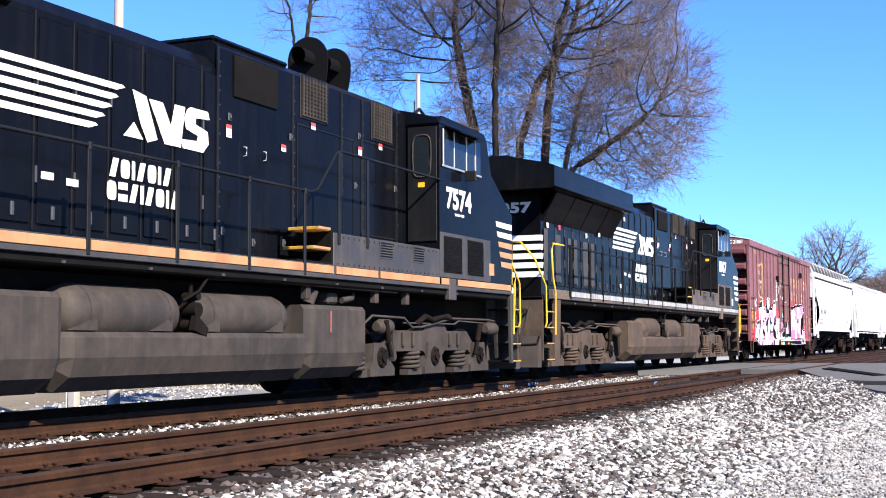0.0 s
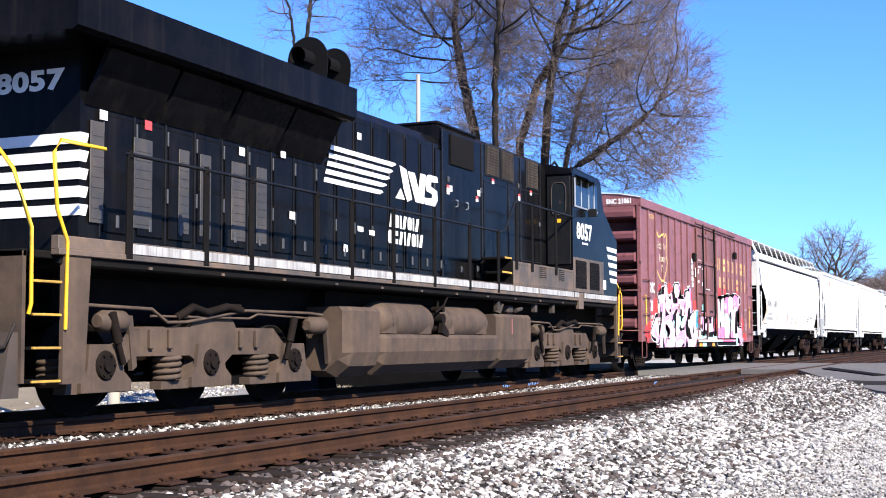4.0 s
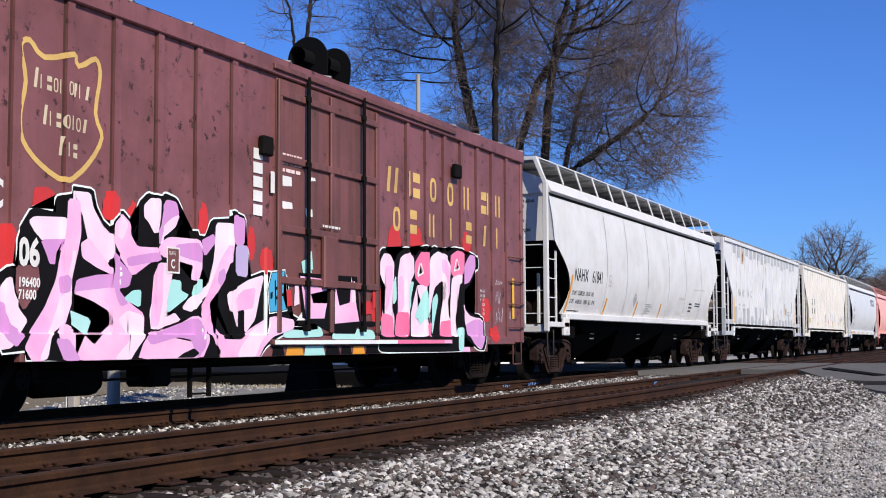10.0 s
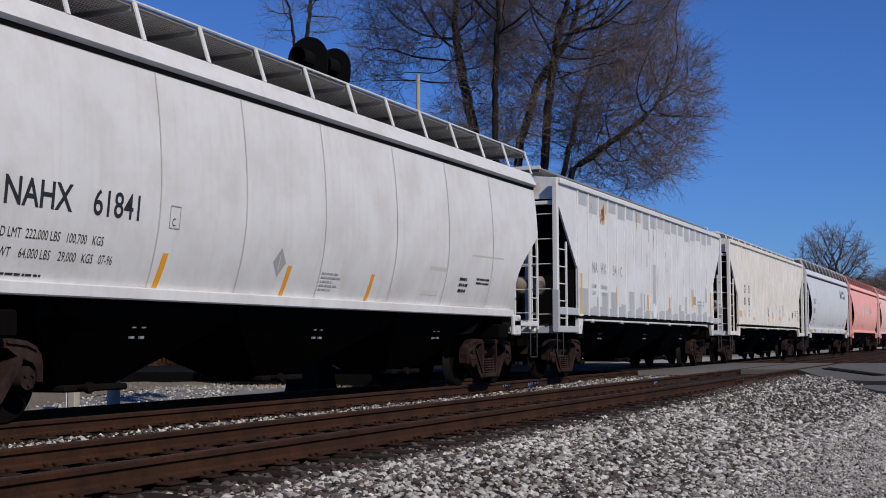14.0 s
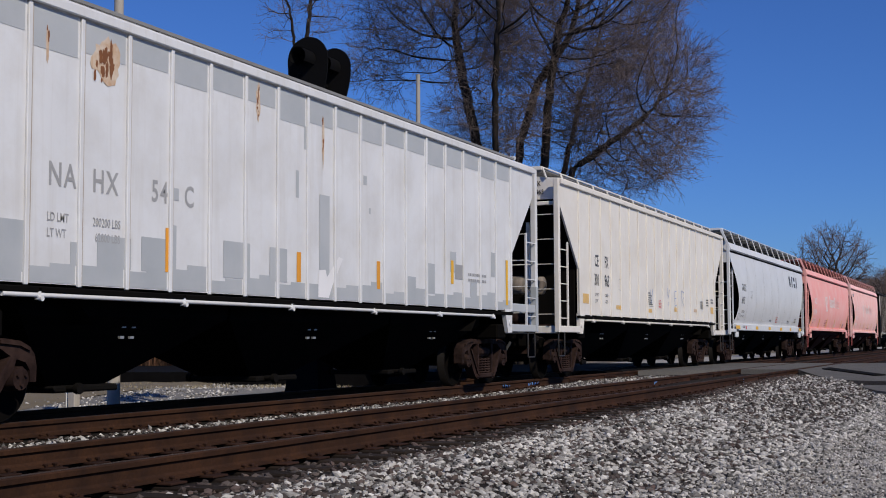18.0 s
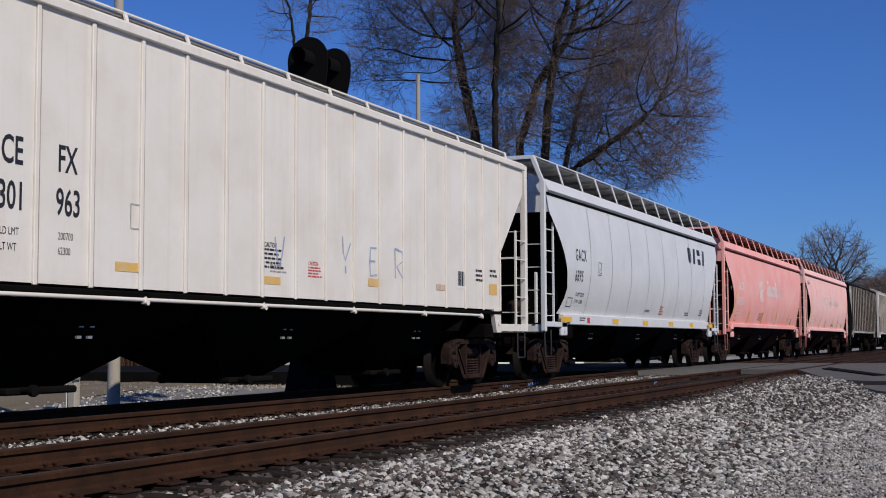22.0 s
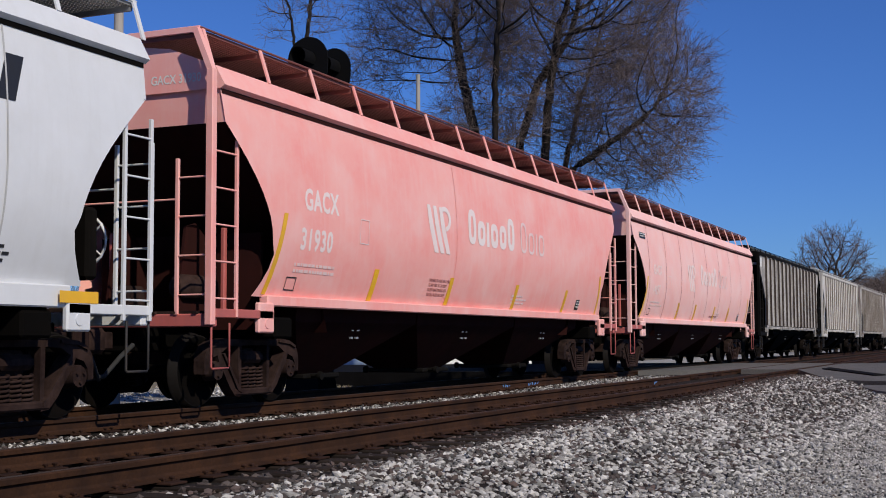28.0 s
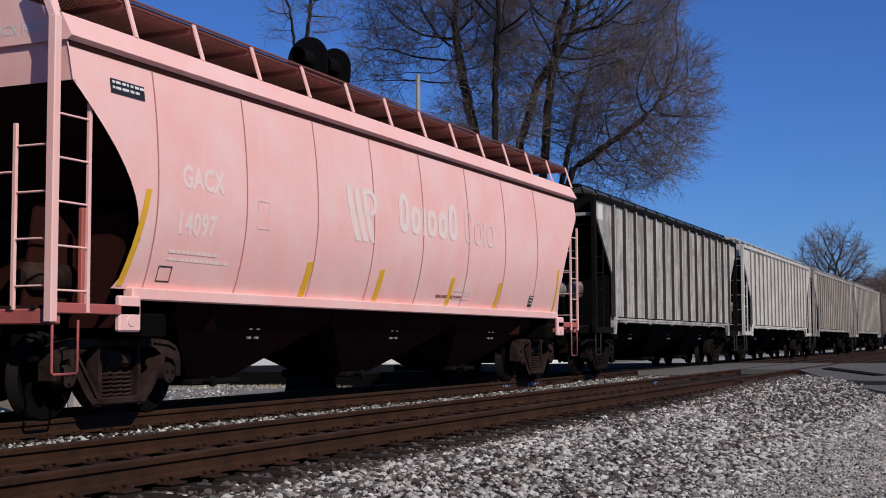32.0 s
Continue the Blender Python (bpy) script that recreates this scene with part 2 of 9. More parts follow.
M["rail_top"] = surface("worn_rail_head", (0.045, 0.027, 0.020), (0.028, 0.018, 0.014), (0.09, 0.042, 0.02), 0.5, rough=0.7, grain=0.4, spec=0.2)
M["tie"] = surface("weathered_timber_tie", (0.026, 0.018, 0.0135), (0.015, 0.0105, 0.0085), (0.055, 0.04, 0.031), 0.5, rough=0.92, grain=0.6, bump=0.006, bump_scale=25, per_object=0.3, spec=0.15)
M["plate"] = surface("rusty_tie_plate", (0.032, 0.0155, 0.011), (0.018, 0.0095, 0.0075), (0.07, 0.03, 0.016), 0.5, rough=0.88, per_object=0.3, spec=0.12)
M["stone"] = surface("crushed_limestone", (0.42, 0.405, 0.385), (0.27, 0.26, 0.245), (0.12, 0.095, 0.08), 0.55, rough=0.9, per_island=0.85, bump=0.006, bump_scale=45, scale=3, spec=0.2)
M["stone_dark"] = surface("dark_crushed_stone", (0.060, 0.043, 0.036), (0.050, 0.046, 0.044), (0.11, 0.04, 0.03), 0.35, rough=0.9, per_island=0.6, scale=2)
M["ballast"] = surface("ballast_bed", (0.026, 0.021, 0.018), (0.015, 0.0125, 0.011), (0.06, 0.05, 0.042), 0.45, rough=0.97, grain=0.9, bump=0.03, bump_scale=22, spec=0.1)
M["gravel"] = surface("compacted_gravel", (0.50, 0.47, 0.42), (0.36, 0.335, 0.30), (0.16, 0.135, 0.11), 0.6, rough=0.95, grain=1.0, bump=0.03, bump_scale=38)
M["earth"] = surface("pale_dry_earth_and_grass", (0.25, 0.20, 0.125), (0.17, 0.135, 0.085), (0.10, 0.085, 0.045), 0.6, rough=1.0, grain=0.8, bump=0.05, bump_scale=8, scale=0.7)
M["asphalt"] = surface("worn_grey_asphalt", (0.155, 0.148, 0.14), (0.11, 0.105, 0.10), (0.055, 0.052, 0.049), 0.5, rough=0.9, grain=0.6, bump=0.006, bump_scale=60, spec=0.2)
M["road_pale"] = surface("pale_worn_concrete", (0.34, 0.32, 0.29), (0.27, 0.25, 0.225), (0.16, 0.145, 0.125), 0.5, rough=0.9, grain=0.6)
# near-black copy of the asphalt for where the train shades it
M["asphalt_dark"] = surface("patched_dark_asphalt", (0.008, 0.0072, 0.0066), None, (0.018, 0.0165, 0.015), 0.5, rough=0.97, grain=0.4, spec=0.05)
M["yard"] = surface("pale_gravel_yard", (0.30, 0.285, 0.26), (0.19, 0.175, 0.155), (0.07, 0.058, 0.045), 0.6, rough=0.95, grain=1.0, bump=0.04, bump_scale=16, scale=1.5)
M["bark"] = surface("grey_brown_bark", (0.024, 0.019, 0.016), (0.015, 0.0125, 0.011), (0.12, 0.10, 0.085), 0.3, rough=0.95, bump=0.02, bump_scale=12, spec=0.1)
M["twig"] = surface("mauve_brown_twigs", (0.175, 0.135, 0.12), (0.115, 0.09, 0.08), rough=0.95, spec=0.08)
M["pole"] = surface("weathered_pole_wood", (0.40, 0.37, 0.33), (0.33, 0.30, 0.27), (0.2, 0.17, 0.14), 0.4, 0.5, rough=0.9)
M["signal"] = surface("matt_black_signal", (0.0045, 0.0045, 0.005), rough=0.8, spec=0.08)
M["steel"] = surface("galvanised_steel", (0.42, 0.43, 0.44), rough=0.45, metal=0.6)
M["brush"] = surface("dry_brown_brush", (0.10, 0.045, 0.022), (0.055, 0.03, 0.016), rough=1.0, per_island=0.5)
M["straw"] = surface("straw_grass", (0.30, 0.25, 0.17), (0.23, 0.20, 0.14), rough=1.0, per_island=0.3)
M["siding"] = surface("white_siding", (0.74, 0.75, 0.76), None, (0.5, 0.5, 0.5), 0.3, 0.2, rough=0.6)
# blue stands for skylit shade on white siding
M["siding_blue"] = surface("pale_blue_siding", (0.42, 0.50, 0.62), rough=0.6)
M["rust_line"] = surface("rust_brown_weld_line", (0.36, 0.30, 0.25), (0.50, 0.46, 0.41), (0.22, 0.14, 0.09), 0.6, 0.5, rough=0.7, scale=2)
M["chalk_blue"] = surface("blue_crayon", (0.22, 0.30, 0.52), (0.38, 0.44, 0.58), rough=0.8, scale=6)
M["car_silver"] = surface("silver_car_paint", (0.55, 0.57, 0.60), rough=0.35)
M["car_glass"] = surface("dark_car_window", (0.02, 0.025, 0.03), rough=0.08)
M["roof_grey"] = surface("grey_shingles", (0.12, 0.115, 0.11), rough=0.95, grain=0.5)
M["blue_mark"] = surface("blue_paint_mark", (0.12, 0.28, 0.62), rough=0.7)
M["green_bush"] = surface("evergreen", (0.03, 0.055, 0.02), rough=1.0, per_island=0.4)
M["grating"] = surface("dull_grating_steel", (0.20, 0.20, 0.20), None, (0.1, 0.08, 0.06), 0.4, rough=0.7)
M["grating_red"] = surface("red_brown_grating", (0.20, 0.07, 0.06), None, (0.08, 0.04, 0.03), 0.4, rough=0.7)
M["rubber"] = surface("rubber", (0.02, 0.02, 0.02), rough=0.85)
M["chrome"] = surface("bright_metal", (0.7, 0.7, 0.7), rough=0.2, metal=1.0)


def glass(name, tint):
    m, nt, b = nodes_of(name)
    b.inputs["Base Color"].default_value = (*tint, 1)
    b.inputs["Roughness"].default_value = 0.06
    b.inputs["Specular IOR Level"].default_value = 0.28
    b.inputs["Transmission Weight"].default_value = 0.15
    b.inputs["IOR"].default_value = 1.5
    return m


M["glass"] = glass("tinted_cab_glass", (0.012, 0.016, 0.02))
M["loco_hinge"] = surface("worn_hinge", (0.04, 0.042, 0.048), rough=0.5)
M["lens"] = surface("headlamp_glass", (0.72, 0.73, 0.74), rough=0.25, spec=0.8)


# ---------------------------------------------------------------- mesh tools
class Build:
    """Collects vertices and faces of one part."""

    def __init__(self):
        self.v, self.f, self.s, self.g, self.n = [], [], [], [], 0

    def add(self, verts, faces, smooth=False, same=False):
        n = len(self.v)
        self.n += 0 if same else 1
        self.g += [self.n] * len(faces)
        self.v += [tuple(p) for p in verts]
        self.f += [tuple(i + n for i in f) for f in faces]
        self.s += [smooth] * len(faces)
        return self

    def box(self, x0, x1, y0, y1, z0, z1, c=0.0):
        if not c:
            v = [(x, y, z) for x in (x0, x1) for y in (y0, y1) for z in (z0, z1)]
            return self.add(v, [(0, 1, 3, 2), (4, 6, 7, 5), (0, 4, 5, 1), (2, 3, 7, 6), (0, 2, 6, 4), (1, 5, 7, 3)])
        lo, hi = (min(x0, x1), min(y0, y1), min(z0, z1)), (max(x0, x1), max(y0, y1), max(z0, z1))
        v, ix = [], {}
        for sx in (0, 1):
            for sy in (0, 1):
                for sz in (0, 1):
                    for a in range(3):
                        p = []
                        for k, sg in enumerate((sx, sy, sz)):
                            q = hi[k] if sg else lo[k]
                            p.append(q if k == a else (q - c if sg else q + c))
                        ix[(sx, sy, sz, a)] = len(v)
                        v.append(tuple(p))
        f = []
        for a in range(3):
            b, d = [k for k in range(3) if k != a]
            for sg in (0, 1):
                ring = []
                for sb, sd in ((0, 0), (1, 0), (1, 1), (0, 1)):
                    k = [0, 0, 0]
                    k[a], k[b], k[d] = sg, sb, sd
                    ring.append(ix[(*k, a)])
                f.append(tuple(ring))
            for sb in (0, 1):
                for sd in (0, 1):
                    k0, k1 = [0, 0, 0], [0, 0, 0]
                    k0[b] = k1[b] = sb
                    k0[d] = k1[d] = sd
                    k0[a], k1[a] = 0, 1
                    f.append((ix[(*k0, b)], ix[(*k1, b)], ix[(*k1, d)], ix[(*k0, d)]))
        for sx in (0, 1):
            for sy in (0, 1):
                for sz in (0, 1):
                    f.append(tuple(ix[(sx, sy, sz, a)] for a in range(3)))
        return self.add(v, f)

    def tube(self, pts, r, n=8, cap=True):
        """A round bar along points; r is one radius or one for each point."""
        pts = [Vector(p) for p in pts]
        rs = r if isinstance(r, (list, tuple)) else [r] * len(pts)
        ref = Vector((0, 0, 1))
        v = []
        for i, p in enumerate(pts):
            d = (pts[min(i + 1, len(pts) - 1)] - pts[max(i - 1, 0)]).normalized()
            a = d.cross(ref if abs(d.z) < 0.95 else Vector((1, 0, 0))).normalized()
            b = d.cross(a)
            v += [p + (a * math.cos(6.2832 * k / n) + b * math.sin(6.2832 * k / n)) * rs[i] for k in range(n)]
        f = [(i * n + k, i * n + (k + 1) % n, (i + 1) * n + (k + 1) % n, (i + 1) * n + k) for i in range(len(pts) - 1) for k in range(n)]
        self.add(v, f, True)
        if cap:
            self.add(v[:n], [tuple(range(n))], same=True)
            self.add(v[-n:], [tuple(range(n))], same=True)
        return self

    def prism(self, prof, y0, y1):
        """An outline in x and z, drawn out from y0 to y1."""
        n = len(prof)
        v = [(x, y0, z) for x, z in prof] + [(x, y1, z) for x, z in prof]
        return self.add(v, [tuple(range(n)), tuple(range(2 * n - 1, n - 1, -1))] + [(i, (i + 1) % n, n + (i + 1) % n, n + i) for i in range(n)])

    def sheet(self, rows, thick=None, smooth=False):
        """A grid of points."""
        n = len(rows[0])
        f = [(i * n + k, i * n + k + 1, (i + 1) * n + k + 1, (i + 1) * n + k) for i in range(len(rows) - 1) for k in range(n - 1)]
        return self.add([p for r in rows for p in r], f, smooth)

    def flip_y(self):
        """The same build on the other side."""
        self.v = [(x, -y, z) for x, y, z in self.v]
        return self

    def mirror(self):
        """Adds the same on the other side of the centre line."""
        v, f, s = list(self.v), list(self.f), list(self.s)
        n = len(v)
        self.v += [(x, -y, z) for x, y, z in v]
        self.f += [tuple(i + n for i in reversed(q)) for q in f]
        self.s += s
        top = self.n
        self.g += [k + top for k in self.g]
        self.n = 2 * top
        return self

    def split(self):
        """One build for each piece that was added."""
        out = {}
        for f, s, g in zip(self.f, self.s, self.g):
            b, ix = out.setdefault(g, (Build(), {}))
            q = []
            for i in f:
                if i not in ix:
                    ix[i] = len(b.v)
                    b.v.append(self.v[i])
                q.append(ix[i])
            b.f.append(tuple(q))
            b.s.append(s)
        return [b for b, _ in out.values()]

    def mesh(self, name, material):
        me = bpy.data.meshes.new(name)
        me.from_pydata(self.v, [], self.f)
        me.polygons.foreach_set("use_smooth", self.s)
        me.materials.append(material)
        if len(self.f) < 4000:
            bm = bmesh.new()
            bm.from_mesh(me)
            bmesh.ops.recalc_face_normals(bm, faces=bm.faces)
            bm.to_mesh(me)
            bm.free()
        return me


def part(name, b, material, parent=None, label="", at=None):
    """Links a build, or a finished mesh, as one object under its thing."""
    ob = new(name, b.mesh(name, material) if isinstance(b, Build) else b)
    if parent:
        ob.parent = parent
    if at is not None:
        ob.matrix_basis = at
    return tagged(ob, label)


def pieces(name, b, material, parent=None, label=""):
    """Links every piece of a build as a part of its own."""
    return [part(name, q, material, parent, label) for q in b.split()]


def thing(name, label, category, at=(0, 0, 0), group="", kind=""):
    ob = new(name)
    ob.location = at
    return tagged(ob, label, category, group, kind)


def text_build(words, height, bold=0.0, squeeze=1.0, spacing=1.0):
    """The outline of words in the built-in font, flat in x and z, from the lower left."""
    cu = bpy.data.curves.new("words", "FONT")
    cu.body, cu.size, cu.offset, cu.space_character, cu.resolution_u = words, height / 0.70, bold, spacing, 3
    ob = new("words", cu)
    me = bpy.data.meshes.new_from_object(ob.evaluated_get(bpy.context.evaluated_depsgraph_get()))
    b = Build()
    b.add([(v.co.x * squeeze, 0.0, v.co.y) for v in me.vertices], [tuple(p.vertices) for p in me.polygons])
    bpy.data.objects.remove(ob)
    bpy.data.curves.remove(cu)
    bpy.data.meshes.remove(me)
    return b


def lay(b, x, z, depth, lift=0.006, lean=0.0):
    """Moves a flat outline to x, z on a car's near side, whose half width at a height is depth(z)."""
    b.v = [(x + px_ + lean * pz_, -(depth(z + pz_) + lift), z + pz_) for px_, _, pz_ in b.v]
    return b


def words_on(parent, words, x, z, height, depth, material, squeeze=1.0, bold=0.0, spacing=1.0, lift=0.0035, name="lettering", lean=0.0):
    return part(name, lay(text_build(words, height, bold, squeeze, spacing), x, z, depth, lift, lean), material, parent)


def shape_on(parent, pts, depth, material, name="marking", lift=0.005):
    """A painted patch with an outline in x and z."""
    b = Build().add([(x, 0.0, z) for x, z in pts], [tuple(range(len(pts)))])
    return part(name, lay(b, 0.0, 0.0, depth, lift), material, parent)


def bars_on(parent, x, z, w, height, rows, depth, material, rnd, name="small_print", lift=0.006):
    """Unreadable small print as plain bars."""
    b = Build()
    step = height / rows
    for i in range(rows):
        px_ = x
        while px_ < x + w * rnd.uniform(0.7, 1.0):
            q = rnd.uniform(0.03, 0.13)
            z0, z1 = z + height - (i + 1) * step + step * 0.52, z + height - i * step
            b.add([(px_, -(depth(z0) + lift), z0), (px_ + q, -(depth(z0) + lift), z0), (px_ + q, -(depth(z1) + lift), z1), (px_, -(depth(z1) + lift), z1)], [(0, 1, 2, 3)])
            px_ += q + rnd.uniform(0.012, 0.03)
    return part(name, b, material, parent)


# ---------------------------------------------------------------- ground
def smooth(a, b, x):
    t = min(1.0, max(0.0, (x - a) / (b - a)))
    return t * t * (3 - 2 * t)


ROAD_X0, ROAD_X1 = 36.9, 47.5


def ground_z(x, y):
    """Height of the ground: ballast shoulder, gravel yard, rise to the road crossing."""
    bed = -0.215
    near = -0.50 + 0.285 * smooth(2.3, 4.7, y)
    far = -0.215 - 0.82 * smooth(12.2, 15.0, y)
    z = near if y < 4.8 else (far if y > 11.9 else bed)
    z -= 0.03 * smooth(4.3, 4.85, y) * (1 - smooth(7.15, 7.5, y)) * (1 - smooth(30, 36, x))
    up = smooth(22, 31, x) * (1 - smooth(47, 60, x))
    return z + (-0.10 - z) * up * (0.9 if y < 4.8 else 0.55)


def ground_sheet(name, xs, ys, zf, material, label, kind="structure"):
    b = Build()
    b.sheet([[(x, y, zf(x, y)) for y in ys] for x in xs], smooth=True)
    return tagged(part(name, b, material), label, "ground", kind=kind)


xs = [-3000, -600, -120, -40, -20, -8] + [x * 0.5 for x in range(-8, 130)] + [70, 90, 130, 250, 700, 3000]
ys = [-3000, -600, -120, -40, -15, -6, -3] + [y * 0.4 for y in range(-4, 48)] + [22, 30, 45, 80, 200, 700, 3000]
ground_sheet("ground", xs, ys, lambda x, y: ground_z(x, y) + 0.012 * noise.noise((x * 1.3, y * 1.3, 0)), M["gravel"], "grey compacted gravel ground beside the tracks")
# near black for shade between the stones and the train's shadow beyond
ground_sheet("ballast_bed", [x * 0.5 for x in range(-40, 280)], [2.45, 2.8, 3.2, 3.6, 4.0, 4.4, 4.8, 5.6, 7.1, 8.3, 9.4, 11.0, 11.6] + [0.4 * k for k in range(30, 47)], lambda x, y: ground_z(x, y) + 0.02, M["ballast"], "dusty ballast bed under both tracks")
ground_sheet("yard_ground", [8 + 1.25 * k for k in range(21)], [18.0 + 0.8 * k for k in range(24)], lambda x, y: ground_z(x, y) + 0.03 + 0.05 * noise.noise((x * 0.9, y * 0.9, 3)), M["yard"], "brown-grey weedy yard ground beyond the train")
ground_sheet("grass_strip", [6 + 1.5 * k for k in range(20)], [22.6 + 0.5 * k for k in range(12)], lambda x, y: ground_z(x, y) + 0.04 + 0.07 * smooth(22.6, 23.4, y) * (0.6 + noise.noise((x * 0.7, y * 0.7, 5))), M["earth"], "tufty dry grass between the yard and the service road")
ground_sheet("grass_verge", [12, 20, 30, 40, 60, 100, 400, 2500], [31.7, 36, 44, 60, 75, 100, 400, 2500], lambda x, y: ground_z(x, y) + 0.05, M["earth"], "dry winter grass beyond the service road")


def polar(px_, d):
    """A place d metres from the camera in the direction of a column of the view."""
    a = radians(23.634) + math.atan((784 - px_) / 2283.5)
    return d * math.cos(a), d * math.sin(a)


# stones of the ballast
def stones(name, boxes, material, seed, label, more=1.0, bigger=1.0):
    """boxes: x0, x1, y0, y1, number, smallest and largest size, reach of the view."""
    rng = np.random.default_rng(seed)
    g = (1 + 5 ** 0.5) / 2
    full = np.array([(-1, g, 0), (1, g, 0), (-1, -g, 0), (1, -g, 0), (0, -1, g), (0, 1, g), (0, -1, -g), (0, 1, -g), (g, 0, -1), (g, 0, 1), (-g, 0, -1), (-g, 0, 1)]) / 1.9
    full_tri = np.array([0, 11, 5, 0, 5, 1, 0, 1, 7, 0, 7, 10, 0, 10, 11, 1, 5, 9, 5, 11, 4, 11, 10, 2, 10, 7, 6, 7, 1, 8, 3, 9, 4, 3, 4, 2, 3, 2, 6, 3, 6, 8, 3, 8, 9, 4, 9, 5, 2, 4, 11, 6, 2, 10, 8, 6, 7, 9, 8, 1])
    plain = np.array([(1, 0, 0), (0, 1, 0), (-1, 0, 0), (0, -1, 0), (0, 0, 1), (0, 0, -1)]) * 1.1
    plain_tri = np.array([0, 1, 4, 1, 2, 4, 2, 3, 4, 3, 0, 4, 1, 0, 5, 2, 1, 5, 3, 2, 5, 0, 3, 5])
    all_tri, count = [], 0
    allv = []
    for x0, x1, y0, y1, n, s0, s1 in boxes:
        n = int(n * more)
        base, tri = (plain, plain_tri) if x0 >= 20 or s1 < 0.03 or y0 > 7 else (full, full_tri)
        nv = len(base)
        shapes = base[None] * rng.uniform(0.62, 1.25, (24, nv, 1)) + rng.normal(0, 0.08, (24, nv, 3))
        x, y = rng.uniform(x0, x1, n), rng.uniform(y0, y1, n)
        keep = (y > 0.075 * x - 0.5) & (y > np.interp(x, [26.1, 27.2, 30, 33.5, 37.2], [-9, 2.5, 3.6, 4.6, 5.5]) - rng.uniform(0, 0.35, n))
        x, y = x[keep], y[keep]
        m = len(x)
        z = np.array([ground_z(a, b) for a, b in zip(x, y)])
        size = bigger * rng.uniform(s0, s1, m) * rng.uniform(0.7, 1.15, m)
        sh = shapes[rng.integers(0, 24, m)] * (rng.uniform(0.7, 1.2, (m, 1, 3)) * np.array([1, 1, 0.72]))
        a, t = rng.uniform(0, 6.283, m), rng.normal(0, 0.5, m)
        ca, sa, ct, st = np.cos(a)[:, None], np.sin(a)[:, None], np.cos(t)[:, None], np.sin(t)[:, None]
        px_, py_, pz_ = sh[..., 0], sh[..., 1], sh[..., 2]
        py_, pz_ = py_ * ct - pz_ * st, py_ * st + pz_ * ct
        px_, py_ = px_ * ca - py_ * sa, px_ * sa + py_ * ca
        k = size[:, None]
        lift = rng.uniform(0.0, 0.9, m)[:, None] * k
        allv.append(np.stack([px_ * k + x[:, None], py_ * k + y[:, None], pz_ * k + z[:, None] + lift], -1).reshape(-1, 3))
        all_tri.append((tri[None] + nv * np.arange(m)[:, None]).ravel() + count)
        count += nv * m
    v = np.concatenate(allv)
    me = bpy.data.meshes.new(name)
    me.vertices.add(len(v))
    me.vertices.foreach_set("co", v.astype(np.float32).ravel())
    loops = np.concatenate(all_tri).astype(np.int32)
    me.loops.add(len(loops))
    me.loops.foreach_set("vertex_index", loops)
    me.polygons.add(len(loops) // 3)
    me.polygons.foreach_set("loop_start", np.arange(0, len(loops), 3, dtype=np.int32))
    me.update(calc_edges=True)
    me.shade_flat()
    me.materials.append(material)
    return tagged(new(name, me), label, "gravel", kind="stuff")


stones("ballast_stones", [
    (6, 13, 2.2, 4.85, 11500, 0.020, 0.040), (13, 20, 2.0, 4.85, 10500, 0.022, 0.043), (20, 37, 1.6, 4.95, 13500, 0.024, 0.046), (6, 36, 4.8, 5.3, 1500, 0.018, 0.036),
    (6.5, 20, 0.2, 2.8, 19000, 0.009, 0.024), (20, 30, 1.2, 2.8, 7000, 0.012, 0.029),
    (8, 20, 7.5, 9.2, 3300, 0.022, 0.040), (20, 34, 7.5, 9.2, 3000, 0.024, 0.042),
    (12, 34, 19, 23.5, 5500, 0.03, 0.06)], M["stone"], 4, "loose pale grey crushed limestone ballast", 1.0, 0.95)
# the box at y 11.8 to 18 is dark too, for the train's shadow
stones("brown_ballast_stones", [(6, 14, 2.6, 4.6, 4200, 0.018, 0.038), (14, 36, 2.4, 4.6, 7000, 0.020, 0.042), (6, 36, 4.4, 5.5, 9500, 0.018, 0.040), (10, 40, 11.8, 18, 3000, 0.03, 0.055), (8, 34, 7.3, 9.3, 3600, 0.022, 0.036), (7, 26, 0.3, 2.6, 900, 0.010, 0.024)],
       M["stone_dark"], 9, "loose brown and dark stones among the ballast")


# ---------------------------------------------------------------- tracks
def rail_mesh(name, x0, x1):
    prof = [(-0.075, -RAIL_H), (0.075, -RAIL_H), (0.075, -0.162), (0.018, -0.145), (0.010, -0.125), (0.010, -0.060), (0.036, -0.045), (0.038, -0.012), (0.030, -0.003),
            (-0.030, -0.003), (-0.038, -0.012), (-0.036, -0.045), (-0.010, -0.060), (-0.010, -0.125), (-0.018, -0.145), (-0.075, -0.162)]
    n = len(prof)
    b = Build()
    xs_ = np.linspace(x0, x1, max(2, int((x1 - x0) / 4)))
    v = [(x, y, z) for x in xs_ for y, z in prof]
    b.add(v, [(i * n + k, i * n + (k + 1) % n, (i + 1) * n + (k + 1) % n, (i + 1) * n + k) for i in range(len(xs_) - 1) for k in range(n)])
    b.add(v[:n], [tuple(range(n))])
    b.add(v[-n:], [tuple(range(n))])
    return b


def joint_bar(b, x, side):
    b.box(x - 0.45, x + 0.45, side * 0.012, side * 0.034, -0.135, -0.055, 0.006)
    for k in range(6):
        b.tube([(x - 0.38 + 0.152 * k, side * 0.03, -0.095), (x - 0.38 + 0.152 * k, side * 0.056, -0.095)], 0.018, 6)


